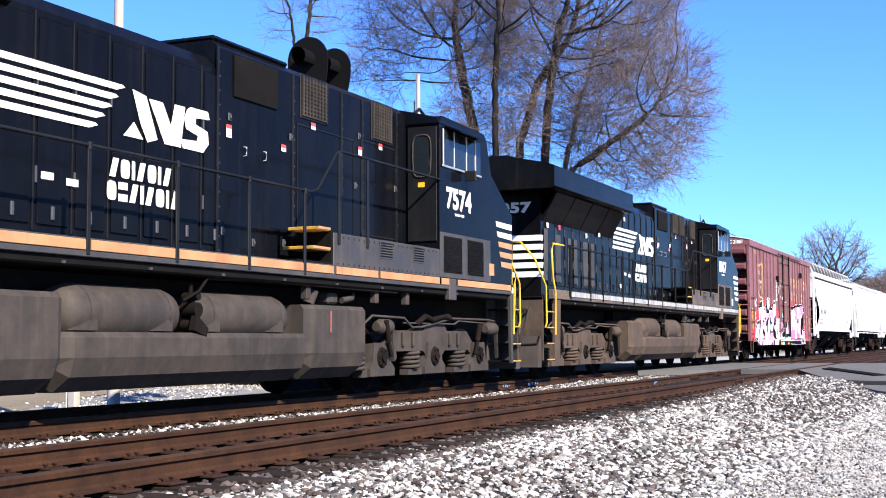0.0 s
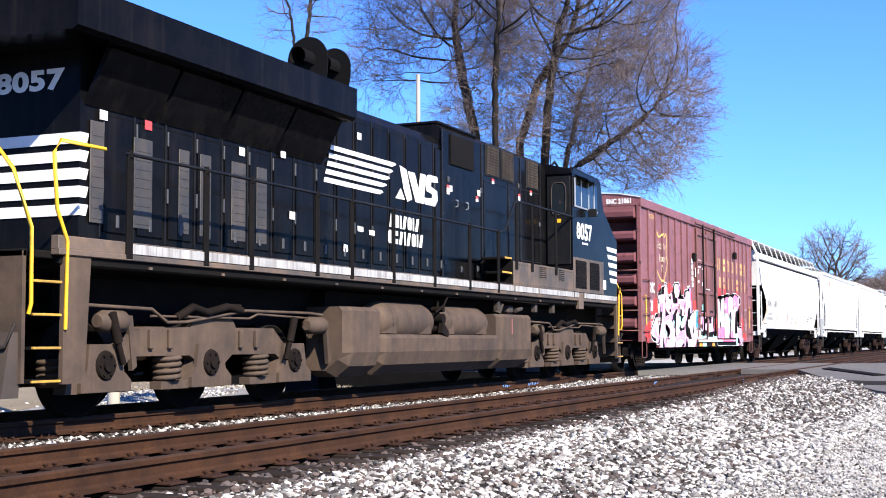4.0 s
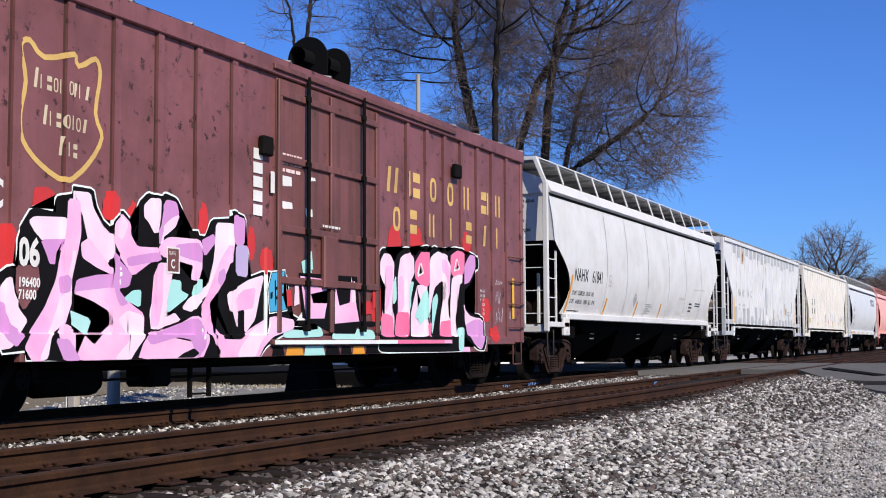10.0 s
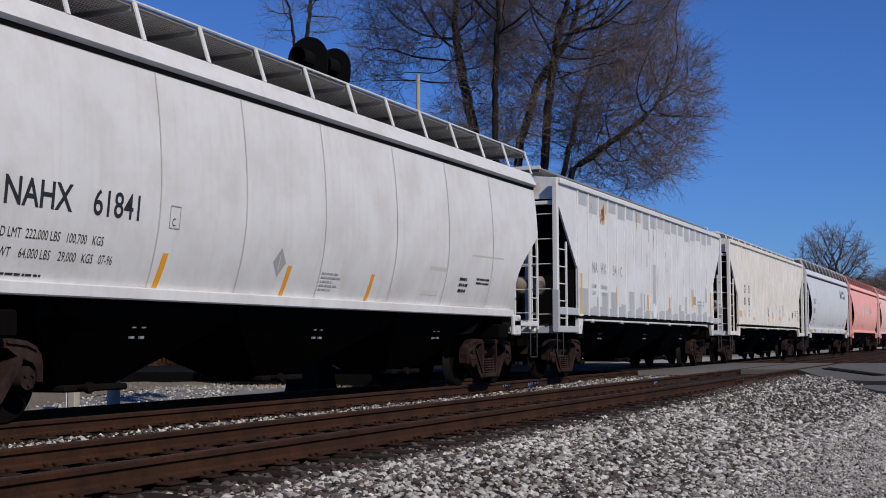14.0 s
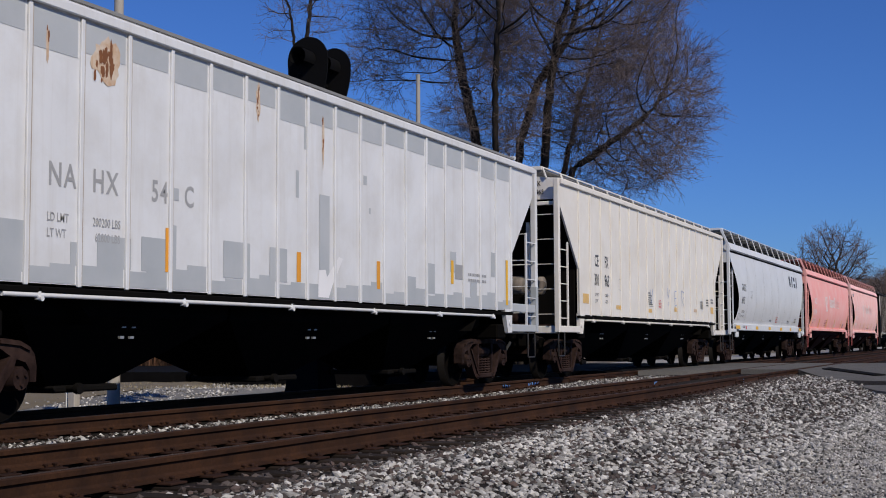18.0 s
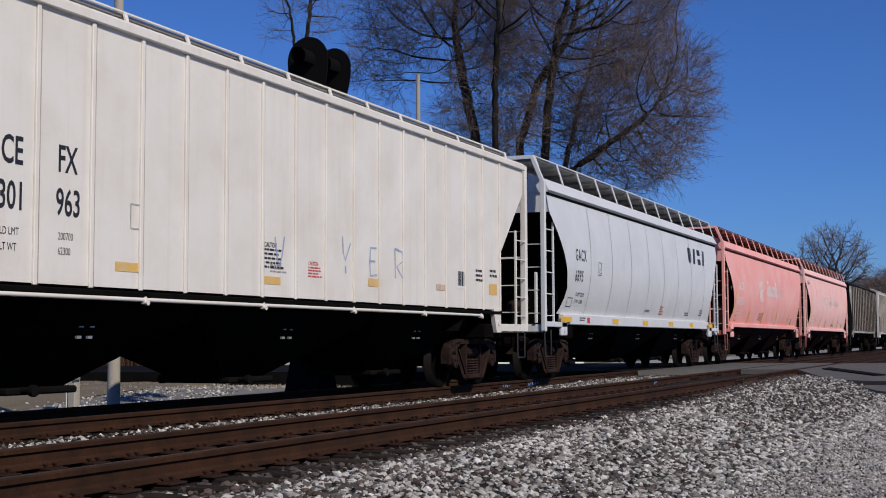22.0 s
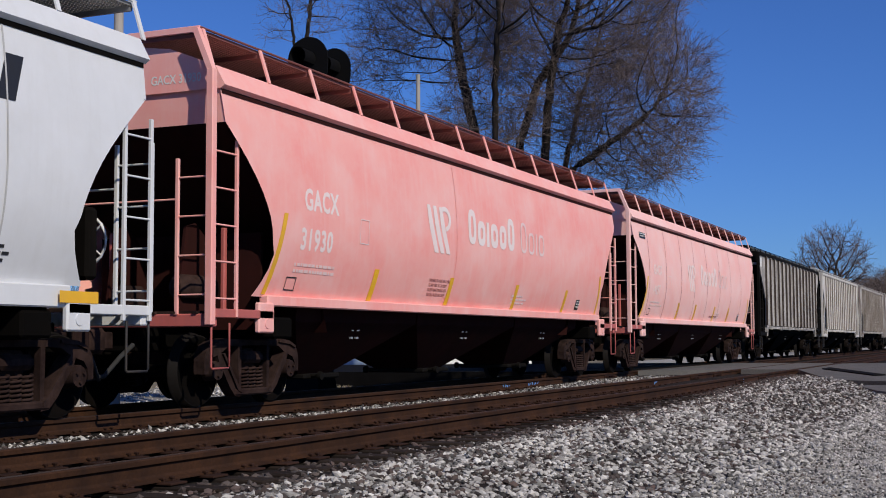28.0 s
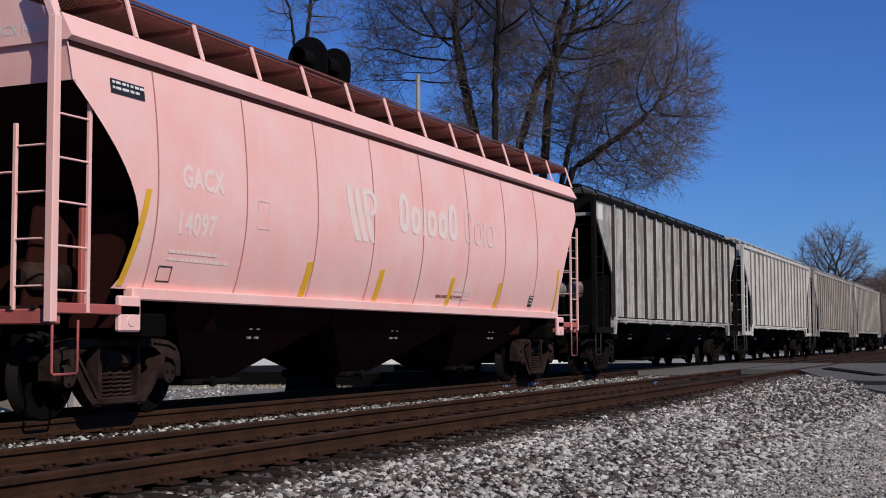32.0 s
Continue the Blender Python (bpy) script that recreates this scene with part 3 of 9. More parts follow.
tie_b = Build().box(-0.115, 0.115, -1.3, 1.3, -0.36, -0.192, 0.012)
tie_me = tie_b.mesh("tie", M["tie"])
plate_b = Build().box(-0.10, 0.10, -0.185, 0.185, -0.192, -0.174, 0.004)
for sy in (-1, 1):
    for sx in (-1, 1):
        plate_b.box(sx * 0.055 - 0.010, sx * 0.055 + 0.010, sy * 0.085 - 0.012, sy * 0.085 + 0.012, -0.18, -0.15)
        plate_b.box(sx * 0.055 - 0.016, sx * 0.055 + 0.016, sy * 0.078 - 0.022, sy * 0.078 + 0.016, -0.158, -0.141, 0.004)
plate_b.box(0.115, 0.15, -0.085, 0.085, -0.195, -0.165, 0.004)
plate_me = plate_b.mesh("tie_plate", M["plate"])


def track(name, yc, label):
    top = thing(name, label, "railway track", (0, yc, 0), kind="structure")
    rnd = random.Random(int(yc * 10))
    for side in (-1, 1):
        for x0, x1 in ((-25, 37.0), (37.0, 150)):
            r = part("rail", rail_mesh("rail", x0, x1), M["rail"], top, at=Matrix.Translation((0, side * GAUGE, 0)))
            part("running_surface", Build().box(x0, x1, -0.029, 0.029, -0.004, 0.0), M["rail_top"], r, "smooth worn running surface")
            if x0 < 0:
                b = Build()
                for xj in (30.4 + 1.1 * side, 33.2 + side):
                    joint_bar(b, xj, -1)
                part("joint_bar", b, M["plate"], r)
    k = 0
    x = 4.0
    while x < 62:
        if not ROAD_X0 < x < ROAD_X1:
            part("tie", tie_me, None, top, at=pose(x + rnd.uniform(-0.03, 0.03), rnd.uniform(-0.05, 0.05), rnd.uniform(-0.012, 0.002), 0, 0, rnd.uniform(-1.5, 1.5)))
            for side in (-1, 1):
                part("tie_plate", plate_me, None, top, at=pose(x, side * GAUGE, 0, 0, 0, 0))
        x += 0.53
    return top


near_track = track("near_track", NEAR_Y, "empty railway track with rusty rails on timber ties")
far_track = track("far_track", FAR_Y, "railway track in the shade of the freight train")
# blue paint marks on the rail webs near the crossing
mark_rnd = random.Random(12)
for y, x, n in ((NEAR_Y - GAUGE, 29.2, 7), (NEAR_Y + GAUGE, 27.6, 3), (FAR_Y - GAUGE, 24.6, 4), (FAR_Y - GAUGE, 26.1, 6)):
    b = Build()
    for k in range(n):
        q, w = x + 0.11 * k + mark_rnd.uniform(-0.02, 0.02), mark_rnd.uniform(0.03, 0.07)
        z0, z1, t = mark_rnd.uniform(-0.135, -0.10), mark_rnd.uniform(-0.09, -0.06), mark_rnd.uniform(-0.06, 0.06)
        b.add([(q, -0.0165, z0), (q + w, -0.0165, z0), (q + w + t, -0.0165, z1), (q + t, -0.0165, z1)], [(0, 1, 2, 3)])
    part("paint_mark", b, M["blue_mark"], near_track if y < 8 else far_track, "scrawled blue survey paint mark", at=Matrix.Translation((0, y - (NEAR_Y if y < 8 else FAR_Y), 0)))

# ---------------------------------------------------------------- road crossing
def slab(name, outline, z0, z1, material, label):
    n = len(outline)
    b = Build()
    b.add([(x, y, z0) for x, y, _ in outline] + list(outline),
          [tuple(range(n)), tuple(range(n, 2 * n))] + [(i, (i + 1) % n, n + (i + 1) % n, n + i) for i in range(n)])
    return tagged(part(name, b, material), label, "road", kind="structure")


slab("road", [(37.2, 5.44, -0.01), (33.5, 4.55, -0.04), (30.0, 3.55, -0.10), (27.2, 2.45, -0.20), (26.2, 1.0, -0.31), (26.0, -14, -0.42), (64, -14, -0.4), (58, 0, -0.1), (47.6, 5.44, -0.01)], -0.7, -0.02, M["asphalt"], "worn grey asphalt road leading to the crossing")
slab("road_patch", [(38.6, 4.98, 0.0), (33.2, 3.05, -0.04), (33.9, 2.85, -0.04), (40.4, 4.98, 0.0)], -0.3, -0.02, M["asphalt_dark"], "dark tar-filled slot across the asphalt")
slab("crossing_panel", [(36.9, 5.74, 0.0), (47.5, 5.74, 0.0), (47.5, 6.98, 0.0), (36.9, 6.98, 0.0)], -0.3, 0.0, M["asphalt"], "asphalt between the rails of the empty track")
slab("crossing_panel", [(36.2, 7.20, 0.0), (47.5, 7.20, 0.0), (47.5, 9.34, 0.0), (34.6, 9.34, 0.0)], -0.3, 0.0, M["asphalt"], "asphalt between the two tracks")
# this panel and the road beyond carry the train's shadow in their colour
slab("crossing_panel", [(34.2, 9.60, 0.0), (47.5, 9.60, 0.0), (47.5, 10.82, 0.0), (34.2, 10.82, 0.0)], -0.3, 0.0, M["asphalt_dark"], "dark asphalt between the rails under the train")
slab("road", [(33.2, 11.06, 0.0), (47.5, 11.06, 0.0), (49.5, 45, -0.3), (36.5, 45, -0.3)], -0.7, 0.0, M["asphalt_dark"], "grey asphalt road beyond the train")
slab("yard_road", [(6, 28.2, -0.97), (35.5, 28.2, -0.97), (35.5, 31.6, -0.97), (6, 31.6, -0.97)], -1.3, -0.97, M["road_pale"], "pale worn service road beyond the tracks")


# ---------------------------------------------------------------- trees
def limb_build(items, n):
    """Tapered bars along lines of points."""
    vs, fs, base = [], [], 0
    ang = [(math.cos(6.2832 * k / n), math.sin(6.2832 * k / n)) for k in range(n)]
    for pts, rads in items:
        for i, p in enumerate(pts):
            d = pts[min(i + 1, len(pts) - 1)] - pts[max(i - 1, 0)]
            a = d.orthogonal().normalized()
            c = d.cross(a).normalized()
            for ca, sa in ang:
                vs.append(p + (a * ca + c * sa) * rads[i])
        for i in range(len(pts) - 1):
            for k in range(n):
                fs.append((base + i * n + k, base + i * n + (k + 1) % n, base + (i + 1) * n + (k + 1) % n, base + (i + 1) * n + k))
        base += len(pts) * n
    return vs, fs


def limb_mesh(name, items, n, material):
    vs, fs = limb_build(items, n)
    me = bpy.data.meshes.new(name)
    me.from_pydata(vs, [], fs)
    me.polygons.foreach_set("use_smooth", [True] * len(fs))
    me.materials.append(material)
    return me


def lobed_points(rng, lobes, n):
    """Places inside a crown made of lobes (side, depth, height, three half widths, density), thinner towards the middle."""
    out = []
    for cu, cv, cz, ru, rv, rz, dens in lobes:
        q = rng.normal(size=(int(n * dens), 3))
        q /= np.linalg.norm(q, axis=1)[:, None]
        q *= rng.uniform(0.06, 1.0, (len(q), 1)) ** 0.38
        out.append(q * (ru, rv, rz) + (cu, cv, cz))
    return np.concatenate(out)


def reaching_tree(name, at, seed, lobes, stems, label, points=3000, step=0.3, near=0.55, trunk_rad=0.30, twig_rad=0.0048, twigs=2, twig_len=(0.45, 1.0), turn=0.0, bend=0.45, fine=3):
    """A bare tree whose limbs reach for the free places of its crown and fork on the way; fine twigs grow on every thin limb."""
    rng = np.random.default_rng(seed)
    goal = lobed_points(rng, lobes, points)
    pos, par = [], []
    for line in stems:
        p = np.array(line, float)
        seg = np.linalg.norm(np.diff(p, axis=0), axis=1)
        s_ = np.concatenate([[0], np.cumsum(seg)])
        last_ = -1
        for d in np.arange(0, s_[-1], step):
            q = np.array([np.interp(d, s_, p[:, k]) for k in range(3)]) + (rng.normal(0, 0.022, 3) if d else 0)
            par.append(last_)
            last_ = len(pos)
            pos.append(q)
    alive = np.ones(len(goal), bool)
    best, who = np.full(len(goal), 1e9), np.zeros(len(goal), int)

    def note(first):
        new_ = np.array(pos[first:])
        for c in range(0, len(new_), 256):
            d = np.linalg.norm(goal[:, None] - new_[None, c:c + 256], axis=2)
            k = d.argmin(1)
            m = d[np.arange(len(goal)), k]
            closer = m < best
            best[closer], who[closer] = m[closer], first + c + k[closer]

    note(0)
    grown = {}
    way = {}
    for _ in range(90):
        alive &= best > near
        ids = np.nonzero(alive)[0]
        if not len(ids):
            break
        pull = {}
        for i in ids:
            d = goal[i] - pos[who[i]]
            pull.setdefault(who[i], []).append(d / np.linalg.norm(d))
        first = len(pos)
        for k, ds in pull.items():
            d = np.mean(ds, axis=0)
            d = d / (np.linalg.norm(d) + 1e-6) + (0, 0, 0.10) + rng.normal(0, 0.16, 3)
            if k in way:
                d = d * (1 - bend) + way[k] * bend
            d /= np.linalg.norm(d)
            if grown.get(k, 0) > 3:
                continue
            grown[k] = grown.get(k, 0) + 1
            way[len(pos)] = d
            par.append(k)
            pos.append(pos[k] + d * step)
        if len(pos) == first:
            break
        note(first)
    n = len(pos)
    pos = np.array(pos)
    kids = [[] for _ in range(n)]
    load = np.ones(n)
    for i in range(n - 1, -1, -1):
        if par[i] >= 0:
            load[par[i]] += load[i]
            kids[par[i]].append(i)
    rad = np.maximum(twig_rad * 1.2, trunk_rad * (load / load.max()) ** 0.48)
    ca, sa = math.cos(turn), math.sin(turn)
    world_ = np.stack([pos[:, 0] * ca - pos[:, 1] * sa, pos[:, 0] * sa + pos[:, 1] * ca, pos[:, 2]], 1)
    vec = [Vector(q) for q in world_]
    thick, thin = [], []
    heads = [i for i in range(n) if par[i] < 0]
    while heads:
        i = heads.pop()
        line, rads = ([vec[par[i]]], [rad[i]]) if par[i] >= 0 else ([], [])
        while True:
            line.append(vec[i])
            rads.append(rad[i])
            if not kids[i]:
                break
            rest = sorted(kids[i], key=lambda c: -load[c])
            heads += rest[1:]
            i = rest[0]
        if len(line) > 1:
            rads[-1] *= 0.5
            (thick if max(rads) > 0.02 else thin).append((line, rads))
    # twigs, and finer ones on them
    def spray(p0, d, ln, rad0):
        d = d / (np.linalg.norm(d, axis=1)[:, None] + 1e-6)
        p1 = p0 + d * ln * 0.5
        d2 = d + rng.normal(0, 0.25, d.shape) + (0, 0, 0.12)
        d2 /= np.linalg.norm(d2, axis=1)[:, None]
        p2 = p1 + d2 * ln * 0.5
        side_ = np.cross(d, rng.normal(size=d.shape))
        side_ /= np.linalg.norm(side_, axis=1)[:, None]
        other = np.cross(d, side_)
        ring_ = np.stack([side_, -0.5 * side_ + 0.866 * other, -0.5 * side_ - 0.866 * other], 1)
        v = np.concatenate([p0[:, None] + ring_ * rad0, p1[:, None] + ring_ * rad0 * 0.8, p2[:, None] + ring_ * rad0 * 0.4], 1)
        return v, p1, p2, d2

    tips = np.repeat(np.nonzero(load < 12)[0], twigs)
    back = np.array([par[i] if par[i] >= 0 else i for i in tips])
    d = world_[tips] - world_[back]
    d = d / (np.linalg.norm(d, axis=1)[:, None] + 1e-6) + rng.normal(0, 0.5, d.shape) + (0, 0, 0.15)
    v1, q1, q2, d1 = spray(world_[tips], d, rng.uniform(*twig_len, (len(tips), 1)), twig_rad)
    start_, way_ = np.concatenate([q1] * (fine // 2) + [q2] * (fine - fine // 2)), np.concatenate([d1] * fine)
    start_ = start_ - way_ * rng.uniform(0, 0.25, (len(start_), 1)) * twig_len[0]
    v2 = spray(start_, way_ + rng.normal(0, 0.5, way_.shape), rng.uniform(0.5, 1.0, (len(start_), 1)) * twig_len[1] * 0.65, twig_rad * 0.75)[0]
    quad = np.array([(0, 1, 4, 3), (1, 2, 5, 4), (2, 0, 3, 5), (3, 4, 7, 6), (4, 5, 8, 7), (5, 3, 6, 8)])
    v2 = v2[:, [0, 1, 2, 6, 7, 8]]
    tv = np.concatenate([v1.reshape(-1, 3), v2.reshape(-1, 3)])
    tf = np.concatenate([(quad[None] + 9 * np.arange(len(v1))[:, None, None]).reshape(-1, 4), (quad[None, :3] + 6 * np.arange(len(v2))[:, None, None]).reshape(-1, 4) + 9 * len(v1)])
    top = thing(name, label, "tree", at)
    part("trunk", limb_mesh("trunk", thick, 6, M["bark"]), None, top)
    lv, lf = limb_build(thin, 3)
    me = bpy.data.meshes.new("crown")
    me.from_pydata([tuple(q) for q in lv] + tv.tolist(), [], lf + (tf + len(lv)).tolist())
    me.materials.append(M["twig"])
    part("crown", me, None, top, "fine leafless twigs")
    return top


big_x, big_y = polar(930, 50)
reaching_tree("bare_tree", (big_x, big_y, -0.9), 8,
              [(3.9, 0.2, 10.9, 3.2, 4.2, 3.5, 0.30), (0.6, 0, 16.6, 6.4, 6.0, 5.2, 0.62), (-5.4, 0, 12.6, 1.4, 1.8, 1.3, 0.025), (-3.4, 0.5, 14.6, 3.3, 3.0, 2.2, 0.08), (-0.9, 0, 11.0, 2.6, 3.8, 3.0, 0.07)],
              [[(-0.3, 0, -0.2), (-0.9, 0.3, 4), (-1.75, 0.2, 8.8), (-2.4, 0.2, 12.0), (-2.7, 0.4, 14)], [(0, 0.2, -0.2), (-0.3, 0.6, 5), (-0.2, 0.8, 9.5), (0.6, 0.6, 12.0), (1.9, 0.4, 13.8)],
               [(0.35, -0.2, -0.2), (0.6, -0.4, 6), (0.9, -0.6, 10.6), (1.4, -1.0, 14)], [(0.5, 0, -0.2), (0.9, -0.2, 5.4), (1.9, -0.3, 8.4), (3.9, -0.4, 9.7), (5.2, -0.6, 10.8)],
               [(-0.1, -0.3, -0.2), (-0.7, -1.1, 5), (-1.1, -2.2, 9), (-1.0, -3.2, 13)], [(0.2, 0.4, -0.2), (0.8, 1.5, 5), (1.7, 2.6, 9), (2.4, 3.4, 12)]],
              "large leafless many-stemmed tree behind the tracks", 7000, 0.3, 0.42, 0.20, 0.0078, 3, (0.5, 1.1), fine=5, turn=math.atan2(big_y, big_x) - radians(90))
sx_, sy_ = polar(532, 62)
reaching_tree("bare_tree", (sx_, sy_, -0.4), 5, [(0.1, 0, 18.2, 2.1, 2.0, 2.6, 1.0), (-1.2, 0, 15.9, 0.9, 0.9, 0.5, 0.06)], [[(0, 0, -0.3), (0.15, 0, 7), (0, 0, 14.2), (0.25, 0, 16.0), (0.5, 0.1, 18.5)], [(0.05, 0, 14.4), (-0.35, 0.1, 15.5), (-0.6, 0, 17.5)]],
              "tall slender leafless tree", 230, 0.28, 0.4, 0.12, 0.007, 2, (0.4, 0.9), turn=math.atan2(sy_, sx_) - radians(90))
far_a = reaching_tree("bare_tree", (*polar(1476, 150), -0.5), 21, [(0, 0, 9.8, 4.3, 4.3, 3.9, 0.75), (-1.8, 0, 8.2, 3.0, 3.0, 2.6, 0.25)], [[(0, 0, -0.3), (0.2, 0, 3.0), (0.1, 0.1, 5.5), (0.6, 0, 8.5)], [(0.1, 0, 3.4), (-1.2, 0.5, 6.2), (-2.2, 0.4, 8.2)], [(0.15, 0, 4.0), (1.4, -0.6, 6.2), (2.4, -0.4, 8.4)]],
                      "distant leafless tree beyond the train", 620, 0.42, 0.62, 0.24, 0.020, 2, (0.6, 1.3))
far_a["group"] = "distant trees"
rr = random.Random(31)
for px_, d, s in ((1330, 190, 0.85), (1362, 200, 0.85), (1302, 190, 0.85), (1395, 220, 0.8), (1520, 220, 0.95), (1545, 200, 0.95), (1568, 180, 0.95), (1500, 250, 0.95), (1590, 190, 1.0), (1610, 160, 0.9), (1535, 260, 1.1), (1560, 270, 1.1), (1440, 280, 0.9), (1415, 260, 0.8), (1580, 250, 1.1)):
    c = copy_thing(far_a, pose(*polar(px_, d), -0.6, 0, 0, rr.uniform(0, 360)))
    c.scale = (s, s, s * rr.uniform(0.78, 0.9))


# ---------------------------------------------------------------- poles, signal, posts
def utility_pole(px_, d, height, r0, r1, label):
    x, y = polar(px_, d)
    top = thing("utility_pole", label, "utility pole", (x, y, ground_z(x, y)))
    part("shaft", Build().tube([(0, 0, -0.3), (0, 0, height * 0.5), (0, 0, height)], [r0, (r0 + r1) / 2, r1], 12), M["pole"], top)
    return top


p1 = utility_pole(203, 27.4, 12.1, 0.135, 0.085, "weathered grey wooden utility pole beyond the tracks")
b = Build().tube([(0, -0.1, 9.2), (-0.25, -0.25, 9.35), (-0.55, -0.4, 9.32)], 0.025, 6)
b.box(-0.95, -0.5, -0.5, -0.3, 9.26, 9.36, 0.03)
part("lamp_arm", b, M["steel"], p1)
utility_pole(740.5, 45, 10.75, 0.105, 0.075, "thin pale utility pole in front of the tree")

sig = thing("railway_signal", "black twin-head railway signal on a mast behind the train", "railway signal", (23.3, 13.0, -0.35))
part("mast", Build().tube([(0.15, 0.25, 0), (0.15, 0.25, 7.4)], 0.07, 12), M["signal"], sig)
part("base", Build().add([(x, y, z) for z, w in ((0, 0.42), (0.9, 0.30), (1.35, 0.13)) for x, y in ((0.15 - w, 0.25 - w), (0.15 + w, 0.25 - w), (0.15 + w, 0.25 + w), (0.15 - w, 0.25 + w))],
                         [(i * 4 + k, i * 4 + (k + 1) % 4, i * 4 + 4 + (k + 1) % 4, i * 4 + 4 + k) for i in (0, 1) for k in range(4)] + [(8, 9, 10, 11)]), M["signal"], sig)
part("cross_arm", Build().box(-0.5, 1.0, 0.12, 0.24, 6.55, 6.68, 0.02), M["signal"], sig)
for hx, hz_, rad in ((-0.48, 6.94, 0.47), (0.60, 6.98, 0.42)):
    n = 28
    disc = Build()
    ring = [(math.cos(6.2832 * k / n) * rad, math.sin(6.2832 * k / n) * rad * (1.02 if math.sin(6.2832 * k / n) > 0 else 2.3)) for k in range(n)]
    disc.add([(hx, y, hz_ + z) for y, z in ring] + [(hx + 0.03, y, hz_ + z) for y, z in ring],
             [tuple(range(n)), tuple(range(n, 2 * n))] + [(k, (k + 1) % n, n + (k + 1) % n, n + k) for k in range(n)])
    hd = part("signal_head", disc, M["signal"], sig)
    hood = Build()
    arc = [radians(-35 + 250 * k / 14) for k in range(15)]
    hood.sheet([[(hx - l, 0.19 * math.cos(a), hz_ + 0.19 * math.sin(a)) for a in arc] for l in (0.0, 0.42)], smooth=True)
    hood.sheet([[(hx - l, 0.18 * math.cos(a), hz_ + 0.18 * math.sin(a)) for a in arc] for l in (0.0, 0.42)], smooth=True)
    part("hood", hood, M["signal"], hd)
    part("housing", Build().tube([(hx + 0.03, 0, hz_), (hx + 0.32, 0, hz_), (hx + 0.4, 0, hz_)], [0.26, 0.24, 0.12], 16), M["signal"], hd)

mx, my = polar(133, 32.5)
mk = thing("marker_post", "short grey timber post with a white marker strip", "post", (mx, my, ground_z(mx, my)))
mk.scale = (1.5, 1.5, 1.5)
part("timber", Build().box(-0.07, 0.07, -0.07, 0.07, 0, 1.0, 0.012), M["pole"], mk)
part("marker_strip", Build().box(-0.055, 0.0, 0.09, 0.12, 0, 0.95, 0.008), M["white"], mk, "white plastic marker strip")
part("meter_box", Build().box(-0.11, 0.02, -0.12, -0.075, 0.55, 0.9, 0.015), M["steel"], mk, "small grey metal box")

hx_, hy_ = polar(352, 52.5)
hyd = thing("fire_hydrant", "yellow fire hydrant with a blue cap", "hydrant", (hx_, hy_, -1.0))
hyd.scale = (1.4, 1.4, 1.4)
part("barrel", Build().tube([(0, 0, 0), (0, 0, 0.06), (0, 0, 0.07), (0, 0, 0.42)], [0.15, 0.15, 0.10, 0.10], 12), M["yellow"], hyd)
part("bonnet", Build().tube([(0, 0, 0.42), (0, 0, 0.5), (0, 0, 0.57), (0, 0, 0.61)], [0.12, 0.115, 0.06, 0.03], 12), M["blue_mark"], hyd, "blue bonnet")
part("outlet", Build().tube([(0, -0.19, 0.33), (0, 0.19, 0.33)], 0.055, 8), M["yellow"], hyd)


# houses glimpsed under the train
def house(px_, d, w, dep, wall_h, turn, material, label):
    x, y = polar(px_, d)
    top = thing("house", label, "house", (x, y, -1.08))
    top.rotation_euler = (0, 0, radians(turn))
    part("wall", Build().box(0, w, 0, dep, 0, wall_h), M["asphalt"], top, "concrete block core")
    sd = Build()
    for k in range(int(wall_h / 0.16)):
        z = 0.25 + 0.16 * k
        sd.add([(-0.03, -0.03, z), (w + 0.03, -0.03, z), (w + 0.01, -0.01, z + 0.16), (-0.01, -0.01, z + 0.16)], [(0, 1, 2, 3)])
        sd.add([(-0.03, -0.03, z), (-0.03, dep + 0.03, z), (-0.01, dep, z + 0.16), (-0.01, -0.01, z + 0.16)], [(0, 1, 2, 3)])
        sd.add([(-0.03, -0.03, z), (w + 0.03, -0.03, z), (w, 0, z), (0, 0, z)], [(0, 1, 2, 3)])
    part("siding", sd, material, top, "lapped clapboard siding")
    part("roof", Build().add([(-0.4, -0.4, wall_h), (w + 0.4, -0.4, wall_h), (w + 0.4, dep + 0.4, wall_h), (-0.4, dep + 0.4, wall_h), (-0.4, dep / 2, wall_h + 1.0), (w + 0.4, dep / 2, wall_h + 1.0)],
                             [(0, 1, 5, 4), (2, 3, 4, 5), (0, 4, 3), (1, 2, 5), (0, 3, 2, 1)]), M["roof_grey"], top)
    return top


house(575, 69, 12.0, 9.0, 3.75, -55, M["siding"], "low white clapboard house beyond the road")
house(705, 93, 13.5, 9.0, 3.75, -60, M["siding"], "white clapboard house with a grey roof")
house(520, 61, 3.9, 4.5, 3.0, -50, M["siding_blue"], "small pale blue shed")


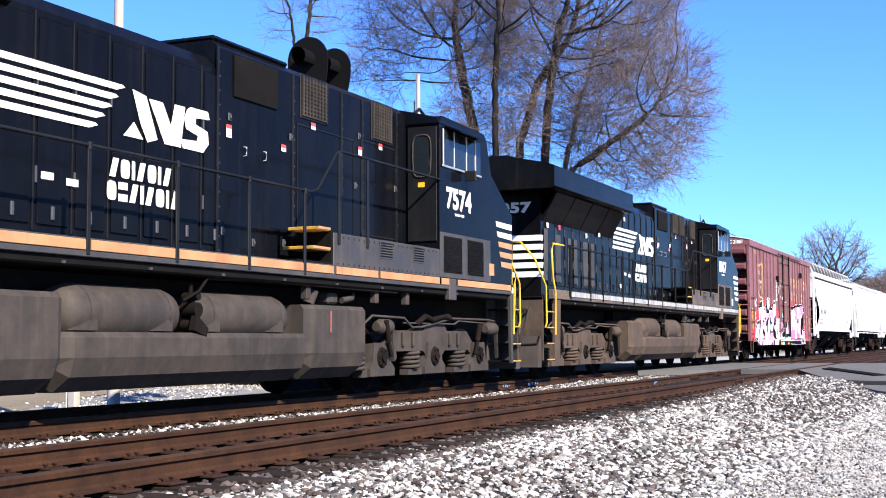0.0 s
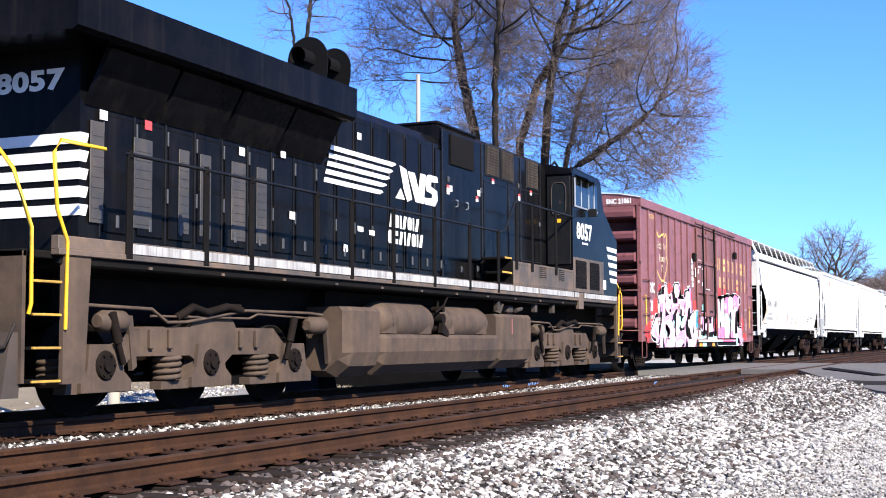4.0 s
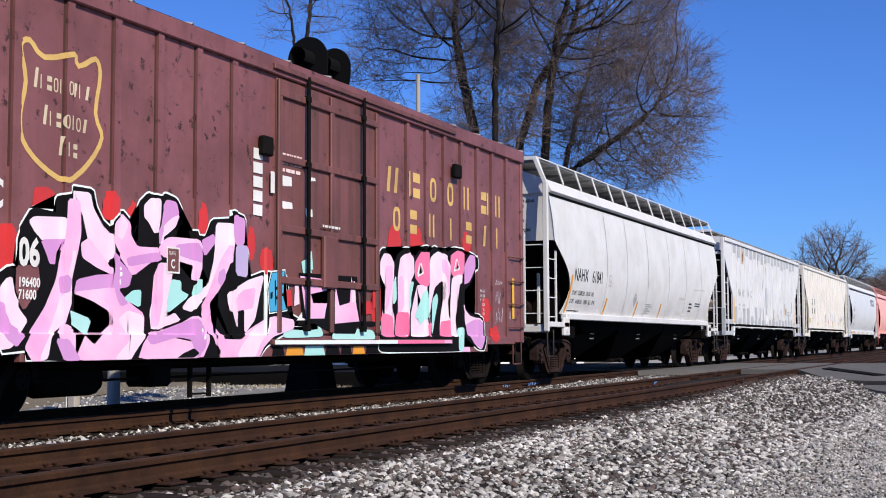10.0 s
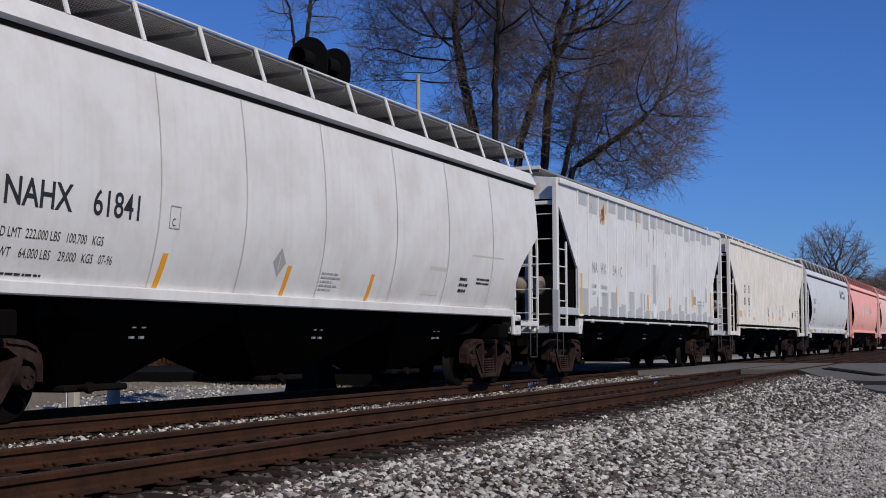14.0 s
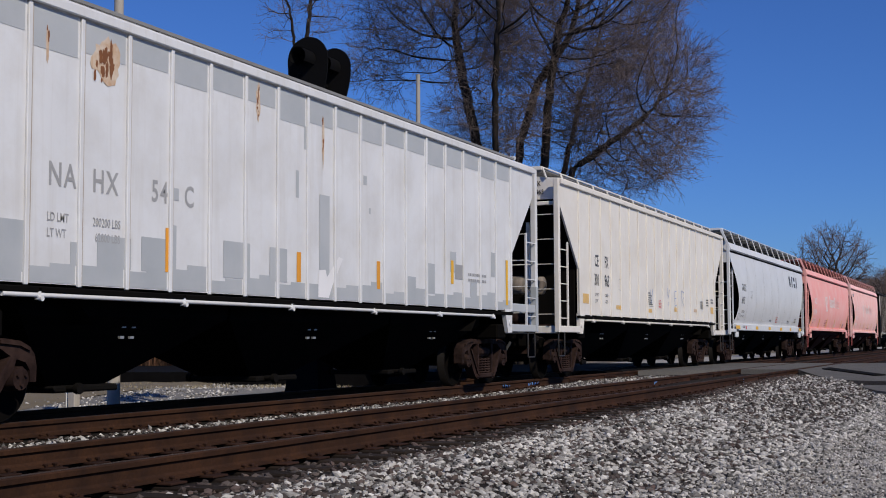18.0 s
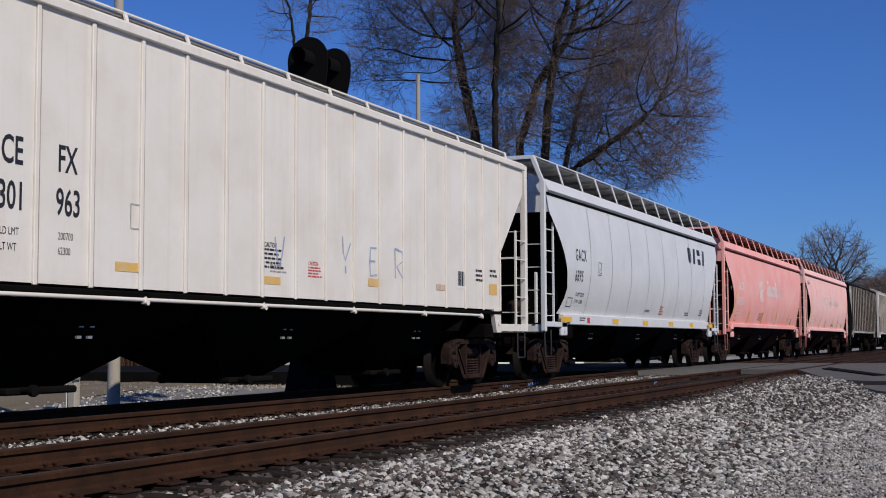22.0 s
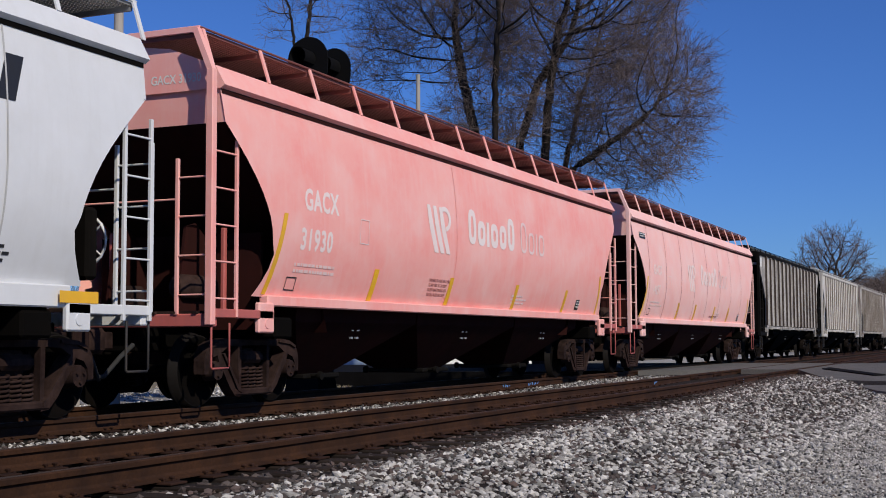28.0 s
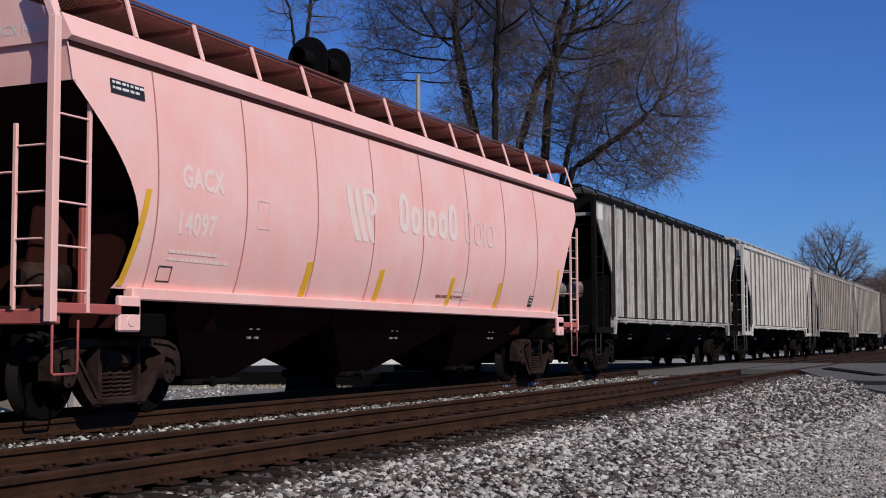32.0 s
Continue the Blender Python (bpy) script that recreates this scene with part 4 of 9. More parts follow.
# dry brush and weeds
def parked_car(px_, d, turn, label):
    """A silver sport utility vehicle: body, cabin with windows, wheels and lamps."""
    x, y = polar(px_, d)
    top = thing("parked_car", label, "car", (x, y, ground_z(x, y)))
    top.rotation_euler = (0, 0, radians(turn))
    prof = [(-2.25, 0.35), (-2.28, 0.75), (-2.15, 0.98), (-1.25, 1.08), (1.9, 1.10), (2.2, 0.95), (2.26, 0.5), (2.2, 0.35)]
    part("body", Build().prism(prof, -0.9, 0.9), M["car_silver"], top)
    part("cabin", Build().prism([(-1.25, 1.08), (-0.55, 1.66), (1.55, 1.68), (2.05, 1.10)], -0.78, 0.78), M["car_silver"], top)
    part("windscreen", Build().add([(-1.23, -0.66, 1.13), (-1.23, 0.66, 1.13), (-0.62, 0.62, 1.63), (-0.62, -0.62, 1.63)], [(0, 1, 2, 3)]), M["car_glass"], top)
    for s in (-1, 1):
        for x0, x1, q0, q1 in ((-0.98, 0.10, -0.50, 0.10), (0.18, 1.05, 0.18, 1.02), (1.13, 1.80, 1.10, 1.45)):
            part("side_window", Build().add([(x0, s * 0.784, 1.14), (x1, s * 0.784, 1.14), (q1, s * 0.784, 1.58), (q0, s * 0.784, 1.58)], [(0, 1, 2, 3)]), M["car_glass"], top)
        part("headlight", Build().box(-2.29, -2.1, s * 0.55, s * 0.86, 0.72, 0.86, 0.03), M["chrome"], top)
        for wx in (-1.4, 1.4):
            w = Build().tube([(wx, s * 0.70, 0.34), (wx, s * 0.92, 0.34)], 0.34, 18)
            tyre = part("wheel", w, M["rubber"], top)
            part("rim", Build().tube([(wx, s * 0.905, 0.34), (wx, s * 0.93, 0.34)], 0.20, 14), M["steel"], tyre)
    return top


parked_car(445, 57, -40, "silver sport utility vehicle parked beyond the road")


def blades(name, spots, n, h0, h1, material, seed, label):
    r = random.Random(seed)
    b = Build()
    for _ in range(n):
        x0, y0, x1, y1 = r.choice(spots)
        f = r.random()
        x, y = x0 + (x1 - x0) * f + r.uniform(-0.6, 0.6), y0 + (y1 - y0) * f + r.uniform(-0.8, 0.8)
        hh, a, w = r.uniform(h0, h1), r.uniform(0, 3.14), r.uniform(0.006, 0.02)
        z = ground_z(x, y)
        tx, ty = r.uniform(-0.35, 0.35) * hh, r.uniform(-0.35, 0.35) * hh
        ca, sa = math.cos(a) * w, math.sin(a) * w
        b.add([(x - ca, y - sa, z), (x + ca, y + sa, z), (x + tx * 0.5 + ca, y + ty * 0.5 + sa, z + hh * 0.6), (x + tx * 0.5 - ca, y + ty * 0.5 - sa, z + hh * 0.6), (x + tx, y + ty, z + hh)], [(0, 1, 2, 3), (3, 2, 4)])
    return tagged(part(name, b, material), label, "brush", kind="stuff")


bx = [(*polar(px_, 64 + 6 * (k % 2)), *polar(px_ + 60, 67)) for k, px_ in enumerate(range(-60, 520, 30))]
blades("dry_brush", bx, 12000, 1.2, 5.0, M["brush"], 3, "tall dry reddish-brown brush beyond the road")
gx = [(*polar(px_, 38 + 3 * (k % 3)), *polar(px_ + 60, 39 + 3 * (k % 3))) for k, px_ in enumerate(range(-40, 900, 40))]
blades("straw_grass", gx + [(mx, my, mx + 1.2, my - 0.6)] * 3, 9000, 0.03, 0.12, M["straw"], 8, "pale dry grass along the road")
blades("green_bush", [(*polar(px_, 75), *polar(px_ + 12, 75)) for px_ in (150, 165, 640)], 1600, 0.8, 4.2, M["green_bush"], 6, "dark evergreen shrubs")


# ---------------------------------------------------------------- wheels and trucks
def lathe(b, prof, n=28, cx=0.0, cz=0.0):
    """A body turned about the cross axis; profile of (y, radius)."""
    v = [(cx + r * math.cos(6.2832 * k / n), y, cz + r * math.sin(6.2832 * k / n)) for y, r in prof for k in range(n)]
    return b.add(v, [(i * n + k, i * n + (k + 1) % n, (i + 1) * n + (k + 1) % n, (i + 1) * n + k) for i in range(len(prof) - 1) for k in range(n)], True)


def wheelset_meshes(r):
    b = Build()
    for s in (-1, 1):
        lathe(b, [(s * 0.82, 0.0), (s * 0.84, 0.11), (s * 0.80, 0.14), (s * 0.765, 0.2), (s * 0.76, r * 0.72), (s * 0.815, r * 0.84), (s * 0.815, r - 0.02)], 30)
        lathe(b, [(s * 0.69, r + 0.027), (s * 0.69, r * 0.84), (s * 0.73, r * 0.72), (s * 0.73, 0.15), (s * 0.68, 0.1)], 30)
        for k in range(3):
            a = 2.094 * k
            b.tube([(0.27 * r * 2 * math.cos(a) * 0.9, s * 0.755, 0.27 * r * 2 * math.sin(a) * 0.9), (0.27 * r * 2 * math.cos(a) * 0.9, s * 0.775, 0.27 * r * 2 * math.sin(a) * 0.9)], 0.02, 6)
    b.tube([(0, -0.98, 0), (0, 0.98, 0)], 0.085, 14)
    ts = []
    for s in (-1, 1):
        t = Build()
        ts.append(t)
        lathe(t, [(s * 0.815, r - 0.02), (s * 0.812, r - 0.004), (s * 0.725, r), (s * 0.715, r + 0.024), (s * 0.69, r + 0.027)], 30)
    return b.mesh("wheelset", M["wheel"]), [t.mesh("tread", M["tread"]) for t in ts]


W_SMALL, W_BIG = 0.457, 0.533
SMALL, BIG = wheelset_meshes(W_SMALL), wheelset_meshes(W_BIG)
ROLLING = []      # wheelset, axle x and height, radius


def wheelset(parent, x, r):
    w = part("wheelset", SMALL[0] if r == W_SMALL else BIG[0], None, parent, at=pose(x, 0, r))
    for t in SMALL[1] if r == W_SMALL else BIG[1]:
        part("tread", t, None, w, "polished wheel tread")
    ROLLING.append((w, x, r))


def coil(b, x, y, z0, z1, r, wire, turns):
    pts = [(x + r * math.cos(6.2832 * k / 10), y + r * math.sin(6.2832 * k / 10), z0 + (z1 - z0) * k / (10 * turns)) for k in range(10 * turns + 1)]
    b.tube(pts, wire, 5)


def freight_truck_meshes():
    fr = Build()
    for s in (-1, 1):
        y0, y1 = s * 0.93, s * 1.09
        arch = [(1.06, 0.42), (1.05, 0.54), (0.99, 0.62), (0.86, 0.655), (0.74, 0.70), (0.62, 0.765), (0.36, 0.775)]
        crown = [(0.36, 0.85), (0.66, 0.865), (0.90, 0.84), (1.04, 0.785), (1.12, 0.70), (1.15, 0.58), (1.145, 0.42)]
        chord = crown + arch + [(-x, z) for x, z in reversed(arch)] + [(-x, z) for x, z in reversed(crown)]
        fr.prism(chord, y0, y1)
        for e in (-1, 1):
            fr.prism([(e * x, z) for x, z in ((0.86, 0.66), (0.78, 0.69), (0.70, 0.62), (0.42, 0.27), (0.33, 0.215), (0.33, 0.115), (0.45, 0.13), (0.58, 0.25), (0.72, 0.44), (0.82, 0.56))], y0, y1)
            fr.prism([(e * x, z) for x, z in ((0.77, 0.67), (0.735, 0.68), (0.40, 0.255), (0.33, 0.20), (0.33, 0.165), (0.42, 0.20))], y1, y1 + s * 0.03)
            fr.prism([(e * x, z) for x, z in ((0.38, 0.78), (0.31, 0.78), (0.31, 0.20), (0.36, 0.21), (0.38, 0.5))], y0, y1)
            fr.prism([(e * x, z) for x, z in ((0.60, 0.85), (0.90, 0.825), (1.03, 0.77), (1.03, 0.735), (0.88, 0.79), (0.60, 0.815))], y1, y1 + s * 0.03)
            fr.tube([(e * 0.89, s * 0.95, W_SMALL), (e * 0.89, s * 1.12, W_SMALL)], [0.13, 0.115], 14)
            fr.box(e * 0.89 - 0.12, e * 0.89 + 0.12, s * 0.9, s * 1.07, 0.44, 0.58, 0.02)
            for k in range(3):
                a = 2.094 * k + 0.5
                fr.tube([(e * 0.89 + 0.065 * math.cos(a), s * 1.12, W_SMALL + 0.065 * math.sin(a)), (e * 0.89 + 0.065 * math.cos(a), s * 1.145, W_SMALL + 0.065 * math.sin(a))], 0.018, 6)
        fr.box(-0.46, 0.46, y0, s * 1.11, 0.13, 0.22, 0.02)
        fr.box(-0.25, 0.25, s * 0.80, s * 1.10, 0.54, 0.70, 0.05)
    fr.box(-0.24, 0.24, -0.95, 0.95, 0.46, 0.74, 0.03)
    sps = []
    for s in (-1, 1):
        sp = Build()
        sps.append(sp)
        for x in (-0.17, 0.0, 0.17):
            coil(sp, x, s * 1.02, 0.21, 0.49, 0.072, 0.017, 6)
    br = Build()
    for e in (-1, 1):
        br.tube([(e * 0.36, -0.9, 0.4), (e * 0.36, 0.9, 0.4)], 0.04, 8)
        for s in (-1, 1):
            br.box(e * 0.36 - 0.04, e * 0.36 + 0.07 * e + 0.04, s * 0.70, s * 0.82, 0.3, 0.56, 0.02)
    return fr, sps, br


tr_fr, tr_sp, tr_br = freight_truck_meshes()
TRUCKS = {k: (tr_fr.mesh("truck", M[k]), [q.mesh("spring", M[k]) for q in tr_sp], tr_br.mesh("brake_beam", M["black"])) for k in ("truck_rust", "truck_dark")}


def freight_truck(car, x, kind):
    t = part("truck", TRUCKS[kind][0], None, car, "rust-brown cast steel truck frame", at=pose(x, 0, 0))
    for q in TRUCKS[kind][1]:
        part("spring", q, None, t)
    part("brake_beam", TRUCKS[kind][2], None, t)
    for e in (-0.89, 0.89):
        wheelset(t, e, W_SMALL)


def coupler(car, x, e, z=0.84):
    b = Build().box(min(x, x + e * 0.55), max(x, x + e * 0.55), -0.09, 0.09, z - 0.11, z + 0.11, 0.02)
    b.box(x + e * 0.42 - 0.16, x + e * 0.42 + 0.2, -0.17, 0.15, z - 0.16, z + 0.16, 0.05)
    b.prism([(x + e * 0.55, z - 0.14), (x + e * 0.72, z - 0.14), (x + e * 0.72, z + 0.14), (x + e * 0.55, z + 0.14)], 0.05, 0.18)
    c = part("coupler", b, M["truck_rust"], car)
    h = Build().tube([(x + e * 0.05, -0.42, z - 0.05), (x + e * 0.3, -0.42, z - 0.2), (x + e * 0.5, -0.35, z - 0.42), (x + e * 0.72, -0.2, z - 0.46)], 0.03, 7)
    part("air_hose", h, M["rubber"], c)
    return c


def ladder(car, x0, x1, y, z0, z1, rungs, material, stiles=(True, True), r=0.013, w=0.045, name="ladder"):
    """A ladder in the plane of a side: stiles and round rungs."""
    b = Build()
    for on, x in zip(stiles, (x0, x1)):
        if on:
            b.box(x - w / 2, x + w / 2, y - 0.02, y + 0.02, z0, z1, 0.004)
    for k in range(rungs):
        z = z0 + (z1 - z0) * (k + 0.5) / rungs
        b.tube([(x0, y, z), (x1, y, z)], r, 6)
    return part(name, b, material, car)


def end_ladder(car, x, y0, y1, z0, z1, rungs, material, r=0.013, name="end_ladder"):
    b = Build()
    for y in (y0, y1):
        b.box(x - 0.02, x + 0.02, y - 0.022, y + 0.022, z0, z1, 0.004)
    for k in range(rungs):
        z = z0 + (z1 - z0) * (k + 0.5) / rungs
        b.tube([(x, y0, z), (x, y1, z)], r, 6)
    return part(name, b, material, car)


def stirrup(car, x0, x1, y, z0, z1, material):
    return part("sill_step", Build().tube([(x0, y, z1), (x0, y, z0 + 0.02), (x0 + 0.02, y, z0), (x1 - 0.02, y, z0), (x1, y, z0 + 0.02), (x1, y, z1)], 0.016, 6), material, car)


CARS = []


def rolling_car(name, u0, u1, label, category):
    """A car between u0 and u1 along the train, as it stands at the start; the origin is on the rail under its middle."""
    c = thing(name, label, category, ((u0 + u1) / 2, FAR_Y, 0), group="cars of the train")
    CARS.append((c, (u0 + u1) / 2))
    return c, (u1 - u0) / 2


# ---------------------------------------------------------------- covered hoppers with round sides
def round_width(z):
    """Half width of a round-sided car at a height."""
    t = (z - 2.55) / 1.75
    return 1.60 - 0.20 * t * t if z > 2.55 else 1.60 - 0.235 * ((2.55 - z) / 1.2) ** 2


def gondola_gaps(car, half, material, z_top=1.4, wide=1.28):
    """Discharge bays under the body."""
    cuts = [-half + 2.4, -2.3, 2.3, half - 2.4]
    for x0, x1 in zip(cuts, cuts[1:]):
        bay = x1 - x0
        xm = x0 + bay / 2
        low = 0.50
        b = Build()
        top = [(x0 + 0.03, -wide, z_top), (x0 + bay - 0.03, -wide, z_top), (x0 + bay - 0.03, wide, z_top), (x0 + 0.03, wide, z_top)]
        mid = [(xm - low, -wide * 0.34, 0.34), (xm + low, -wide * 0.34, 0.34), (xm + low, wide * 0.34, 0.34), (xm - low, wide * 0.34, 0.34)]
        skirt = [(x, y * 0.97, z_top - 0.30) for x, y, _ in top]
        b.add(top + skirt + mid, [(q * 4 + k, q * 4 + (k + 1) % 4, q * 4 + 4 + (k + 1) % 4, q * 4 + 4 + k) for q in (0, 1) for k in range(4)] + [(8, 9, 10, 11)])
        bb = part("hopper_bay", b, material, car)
        g = Build().box(xm - 0.52, xm + 0.60, -0.56, 0.56, 0.26, 0.34, 0.02)
        g.tube([(xm - 0.3, -0.70, 0.31), (xm - 0.3, 0.70, 0.31)], 0.03, 8)
        for s in (-1, 1):
            g.tube([(xm - 0.3, s * 0.68, 0.31), (xm - 0.3, s * 0.74, 0.31)], 0.065, 8)
        part("outlet_gate", g, M["black"], bb)
        f = Build()
        for dx in (-0.12, 0.06):
            for dz in (0.0, 0.12):
                f.box(xm + dx + dz * 0.3, xm + dx + dz * 0.3 + 0.07, -wide * 0.86 - 0.03, -wide * 0.86, 0.86 + dz, 0.89 + dz)
        part("gate_lug", f, M["steel"], bb)


def end_platform(car, half, e, mats, z=1.16, kind="round"):
    """Bolster, platform, slope braces, ladders at one end; e is -1 or 1."""
    frame, post = mats
    X = e * half
    part("end_sill", Build().box(X, X - e * 0.16, -1.48, 1.48, z - 0.16, z, 0.015), frame, car)
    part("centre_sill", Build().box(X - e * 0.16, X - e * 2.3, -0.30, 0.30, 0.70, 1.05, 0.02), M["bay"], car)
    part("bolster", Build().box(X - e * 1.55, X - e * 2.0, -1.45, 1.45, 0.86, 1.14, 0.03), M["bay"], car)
    for s in (-1, 1):
        part("side_bracket", Build().box(X - e * 0.06, X - e * 1.4, s * 1.45, s * 1.52, z - (0.05 if kind == "round" else 0.14), z + (0.06 if kind == "round" else 0.0), 0.01), frame, car)
    g = Build()
    for k in range(9):
        g.box(X + e * 0.02, X - e * 0.52, -1.3 + 0.3 * k, -1.24 + 0.3 * k, z + 0.0, z + 0.03)
    for k in range(4):
        g.box(X - e * (0.02 + 0.15 * k), X - e * (0.05 + 0.15 * k), -1.35, 1.35, z + 0.005, z + 0.035)
    part("crossover_platform", g, M["truck_rust"], car)
    coupler(car, X + e * 0.02, e)


def roof_walk(car, half, material, posts, base, top, inner, rail=True, grating="grating"):
    """Walkways along both roof edges: base and top are (y, z) of the posts, inner the walkway's inner edge."""
    for s in (-1, 1):
        if rail:
            for k in range(posts):
                x = -half + 0.05 + (2 * half - 0.1) * k / (posts - 1)
                b = Build().add([(x + dx, s * (y + dy), z) for dx, dy in ((-0.03, -0.01), (0.03, -0.01), (0.03, 0.014), (-0.03, 0.014)) for y, z in (base, top)],
                                [(0, 1, 3, 2), (2, 3, 5, 4), (4, 5, 7, 6), (6, 7, 1, 0), (1, 3, 5, 7), (0, 2, 4, 6)])
                part("rail_post", b, material, car)
            part("roof_rail", Build().box(-half, half, s * top[0] - 0.018, s * top[0] + 0.018, top[1] - 0.012, top[1] + 0.012, 0.005), M["grating_red"] if grating == "grating_red" else material, car)
        g = Build()
        y0, y1 = s * inner, s * (top[0] - 0.03)
        n = int(half * 2 / 0.05)
        z = top[1] - 0.02
        for k in range(n):
            x = -half + 2 * half * k / n
            g.box(x, x + 0.022, min(y0, y1), max(y0, y1), z - 0.03, z)
        nb = 6 if abs(y1 - y0) < 0.8 else 20
        for q in range(nb):
            yy = y0 + (y1 - y0) * q / (nb - 1)
            g.box(-half, half, yy - 0.008, yy + 0.008, z - 0.035, z + 0.004)
        for k in range(posts):
            x = -half + 0.05 + (2 * half - 0.1) * k / (posts - 1)
            g.box(x - 0.02, x + 0.02, min(y0, y1), max(y0, y1), z - 0.09, z - 0.03)
        part("roof_walkway", g, M[grating], car, "steel grating walkway")
    for e in (-1, 1):
        x0, x1 = e * (half - 0.5), e * half
        g = Build()
        for q in range(8):
            xx = x0 + (x1 - x0) * q / 7
            g.box(xx - 0.012, xx + 0.012, -inner, inner, top[1] - 0.05, top[1] - 0.02)
        g.box(x1 - 0.02, x1 + 0.02, -top[0], top[0], top[1] - 0.06, top[1] + 0.02, 0.005)
        pieces("walkway_slat", g, material, car)
    for k in range(4):
        x0 = -half + 1.0 + (2 * half - 2) * k / 4
        part("hatch_cover", Build().box(x0 + 0.1, x0 + (2 * half - 2) / 4 - 0.1, -0.28, 0.28, base[1] + 0.1, top[1] - 0.08, 0.04), material, car)


def round_hopper(name, u0, u1, body, frame, label, seams, truck="truck_rust", seam_mat="seam", posts=13, eave=3.93, fascia=4.20, sill=(1.28, 1.42), zc=2.92, bay="bay", slope="slope_dark"):
    car, half = rolling_car(name, u0, u1, label, "covered hopper car")
    def cut(z):
        """How far the side sheet stands back from the end."""
        if z > zc:
            return 0.18 + 0.06 * (3.93 - z)
        if z > 1.95:
            return 0.18 + 0.06 * (3.93 - zc) + 1.10 * math.sin((zc - z) / (zc - 1.95) * 1.57) ** (1.15 if zc < 3 else 1.0)
        return 1.36 - 0.3 * ((1.95 - z) / 0.55) ** 1.5

    zs = sorted(set([1.40, 1.5, 1.6, 1.75, 1.95, 2.1, 2.25, 2.4, 2.55, 2.7, 2.85, 2.92, 3.1, 3.3, 3.42, 3.5, 3.6, 3.75, eave]))
    n = 24
    b = Build()
    b.sheet([[(-half + cut(z) + (2 * half - 2 * cut(z)) * k / n, -round_width(z), z) for k in range(n + 1)] for z in zs], smooth=True)
    b.mirror()
    # flat upper end sheets and slope sheets
    for e in (-1, 1):
        top = [z for z in zs if z >= zc]
        w = [(e * (half - cut(z) - 0.015), -round_width(z), z) for z in top] + [(e * (half - cut(eave)), -1.36, fascia + 0.02), (e * (half - cut(eave)), -0.7, 4.45), (e * (half - cut(eave)), 0, 4.55), (e * (half - cut(eave)), 0.7, 4.45), (e * (half - cut(eave)), 1.36, fascia + 0.02)] + [(e * (half - cut(z) - 0.015), round_width(z), z) for z in reversed(top)]
        b.add(w, [tuple(range(len(w)))])
    part("body", b, body, car)
    for e in (-1, 1):
        x0 = half - cut(zc) - 0.02
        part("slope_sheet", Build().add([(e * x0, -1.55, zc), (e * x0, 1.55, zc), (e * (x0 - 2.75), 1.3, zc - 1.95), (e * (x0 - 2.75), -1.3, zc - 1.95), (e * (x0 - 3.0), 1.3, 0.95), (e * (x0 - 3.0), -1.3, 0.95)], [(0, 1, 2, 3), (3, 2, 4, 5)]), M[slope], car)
    # roof with a slanting fascia
    r = Build()
    prof = [(-1.50, eave - 0.02), (-1.56, eave + 0.02), (-1.42, fascia), (-0.75, 4.46), (0, 4.56), (0.75, 4.46), (1.42, fascia), (1.56, eave + 0.02), (1.50, eave - 0.02)]
    r.sheet([[(x, y, z) for y, z in prof] for x in (-half + 0.16, -half / 3, half / 3, half - 0.16)])
    for e in (-1, 1):
        r.add([(e * (half - 0.16), y, z) for y, z in prof], [tuple(range(9))])
    part("roof", r, body, car)
    # thin dark strip put in as the shadow line of the overhanging fascia
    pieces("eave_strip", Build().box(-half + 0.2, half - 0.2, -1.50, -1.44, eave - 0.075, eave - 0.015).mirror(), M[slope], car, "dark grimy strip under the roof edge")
    for f in seams:
        x = -half + 2 * half * f
        s = Build()
        s.sheet([[(x - 0.011 + q, -(round_width(z) + 0.007), z) for z in zs] for q in (0, 0.022)])
        part("weld_seam", s, M[seam_mat], car)
    ss = Build()
    ss.box(-half + 1.32, half - 1.32, -1.48, -1.34, sill[0], sill[1], 0.015)
    ss.mirror()
    pieces("side_sill", ss, body, car)
    for e in (-1, 1):
        for s in (-1, 1):
            pk = Build()
            pk.box(e * (half - 1.05), e * (half - 1.42), s * 1.44, s * 1.52, 0.93, 1.32, 0.02)
            pk.tube([(e * (half - 1.24), s * 1.5, 1.05), (e * (half - 1.24), s * 1.53, 1.05)], 0.06, 12)
            part("jacking_pad", pk, body, car)
    for e in (-1, 1):
        end_platform(car, half, e, (frame, body))
        X = e * half
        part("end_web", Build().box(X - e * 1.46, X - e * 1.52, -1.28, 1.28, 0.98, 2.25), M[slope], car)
        # corner post, long side ladder and end ladder
        steel = body
        for s in (-1, 1):
            if s == e:
                part("corner_post", Build().box(X - 0.05, X + 0.05, s * 1.53, s * 1.43, 1.02, 4.12, 0.01).add([(X + dx, s * y, z) for y, z in ((1.52, 4.1), (1.44, 4.1), (1.21, 4.64), (1.29, 4.64)) for dx in (-0.045, 0.045)], [(0, 1, 3, 2), (2, 3, 5, 4), (4, 5, 7, 6), (6, 7, 1, 0), (0, 2, 4, 6), (1, 3, 5, 7)]), body, car)
                ladder(car, X - e * 0.04, X - e * 0.52, s * 1.51, 1.12, 2.72 if zc < 3 else 3.35, 4 if zc < 3 else 5, steel, (False, True))
            else:
                ladder(car, X - e * 0.06, X - e * 0.52, s * 1.51, 1.05, 2.72 if zc < 3 else 3.3, 4 if zc < 3 else 5, steel, (True, True), w=0.045)
        end_ladder(car, X, -1.48, -1.0, 1.15, 3.05, 4, steel)
        end_ladder(car, X, 1.0, 1.48, 1.15, 3.05, 4, steel)
        part("hand_bar", Build().tube([(X, -1.0, 2.55), (X, 1.0, 2.55)], 0.014, 6), body, car)
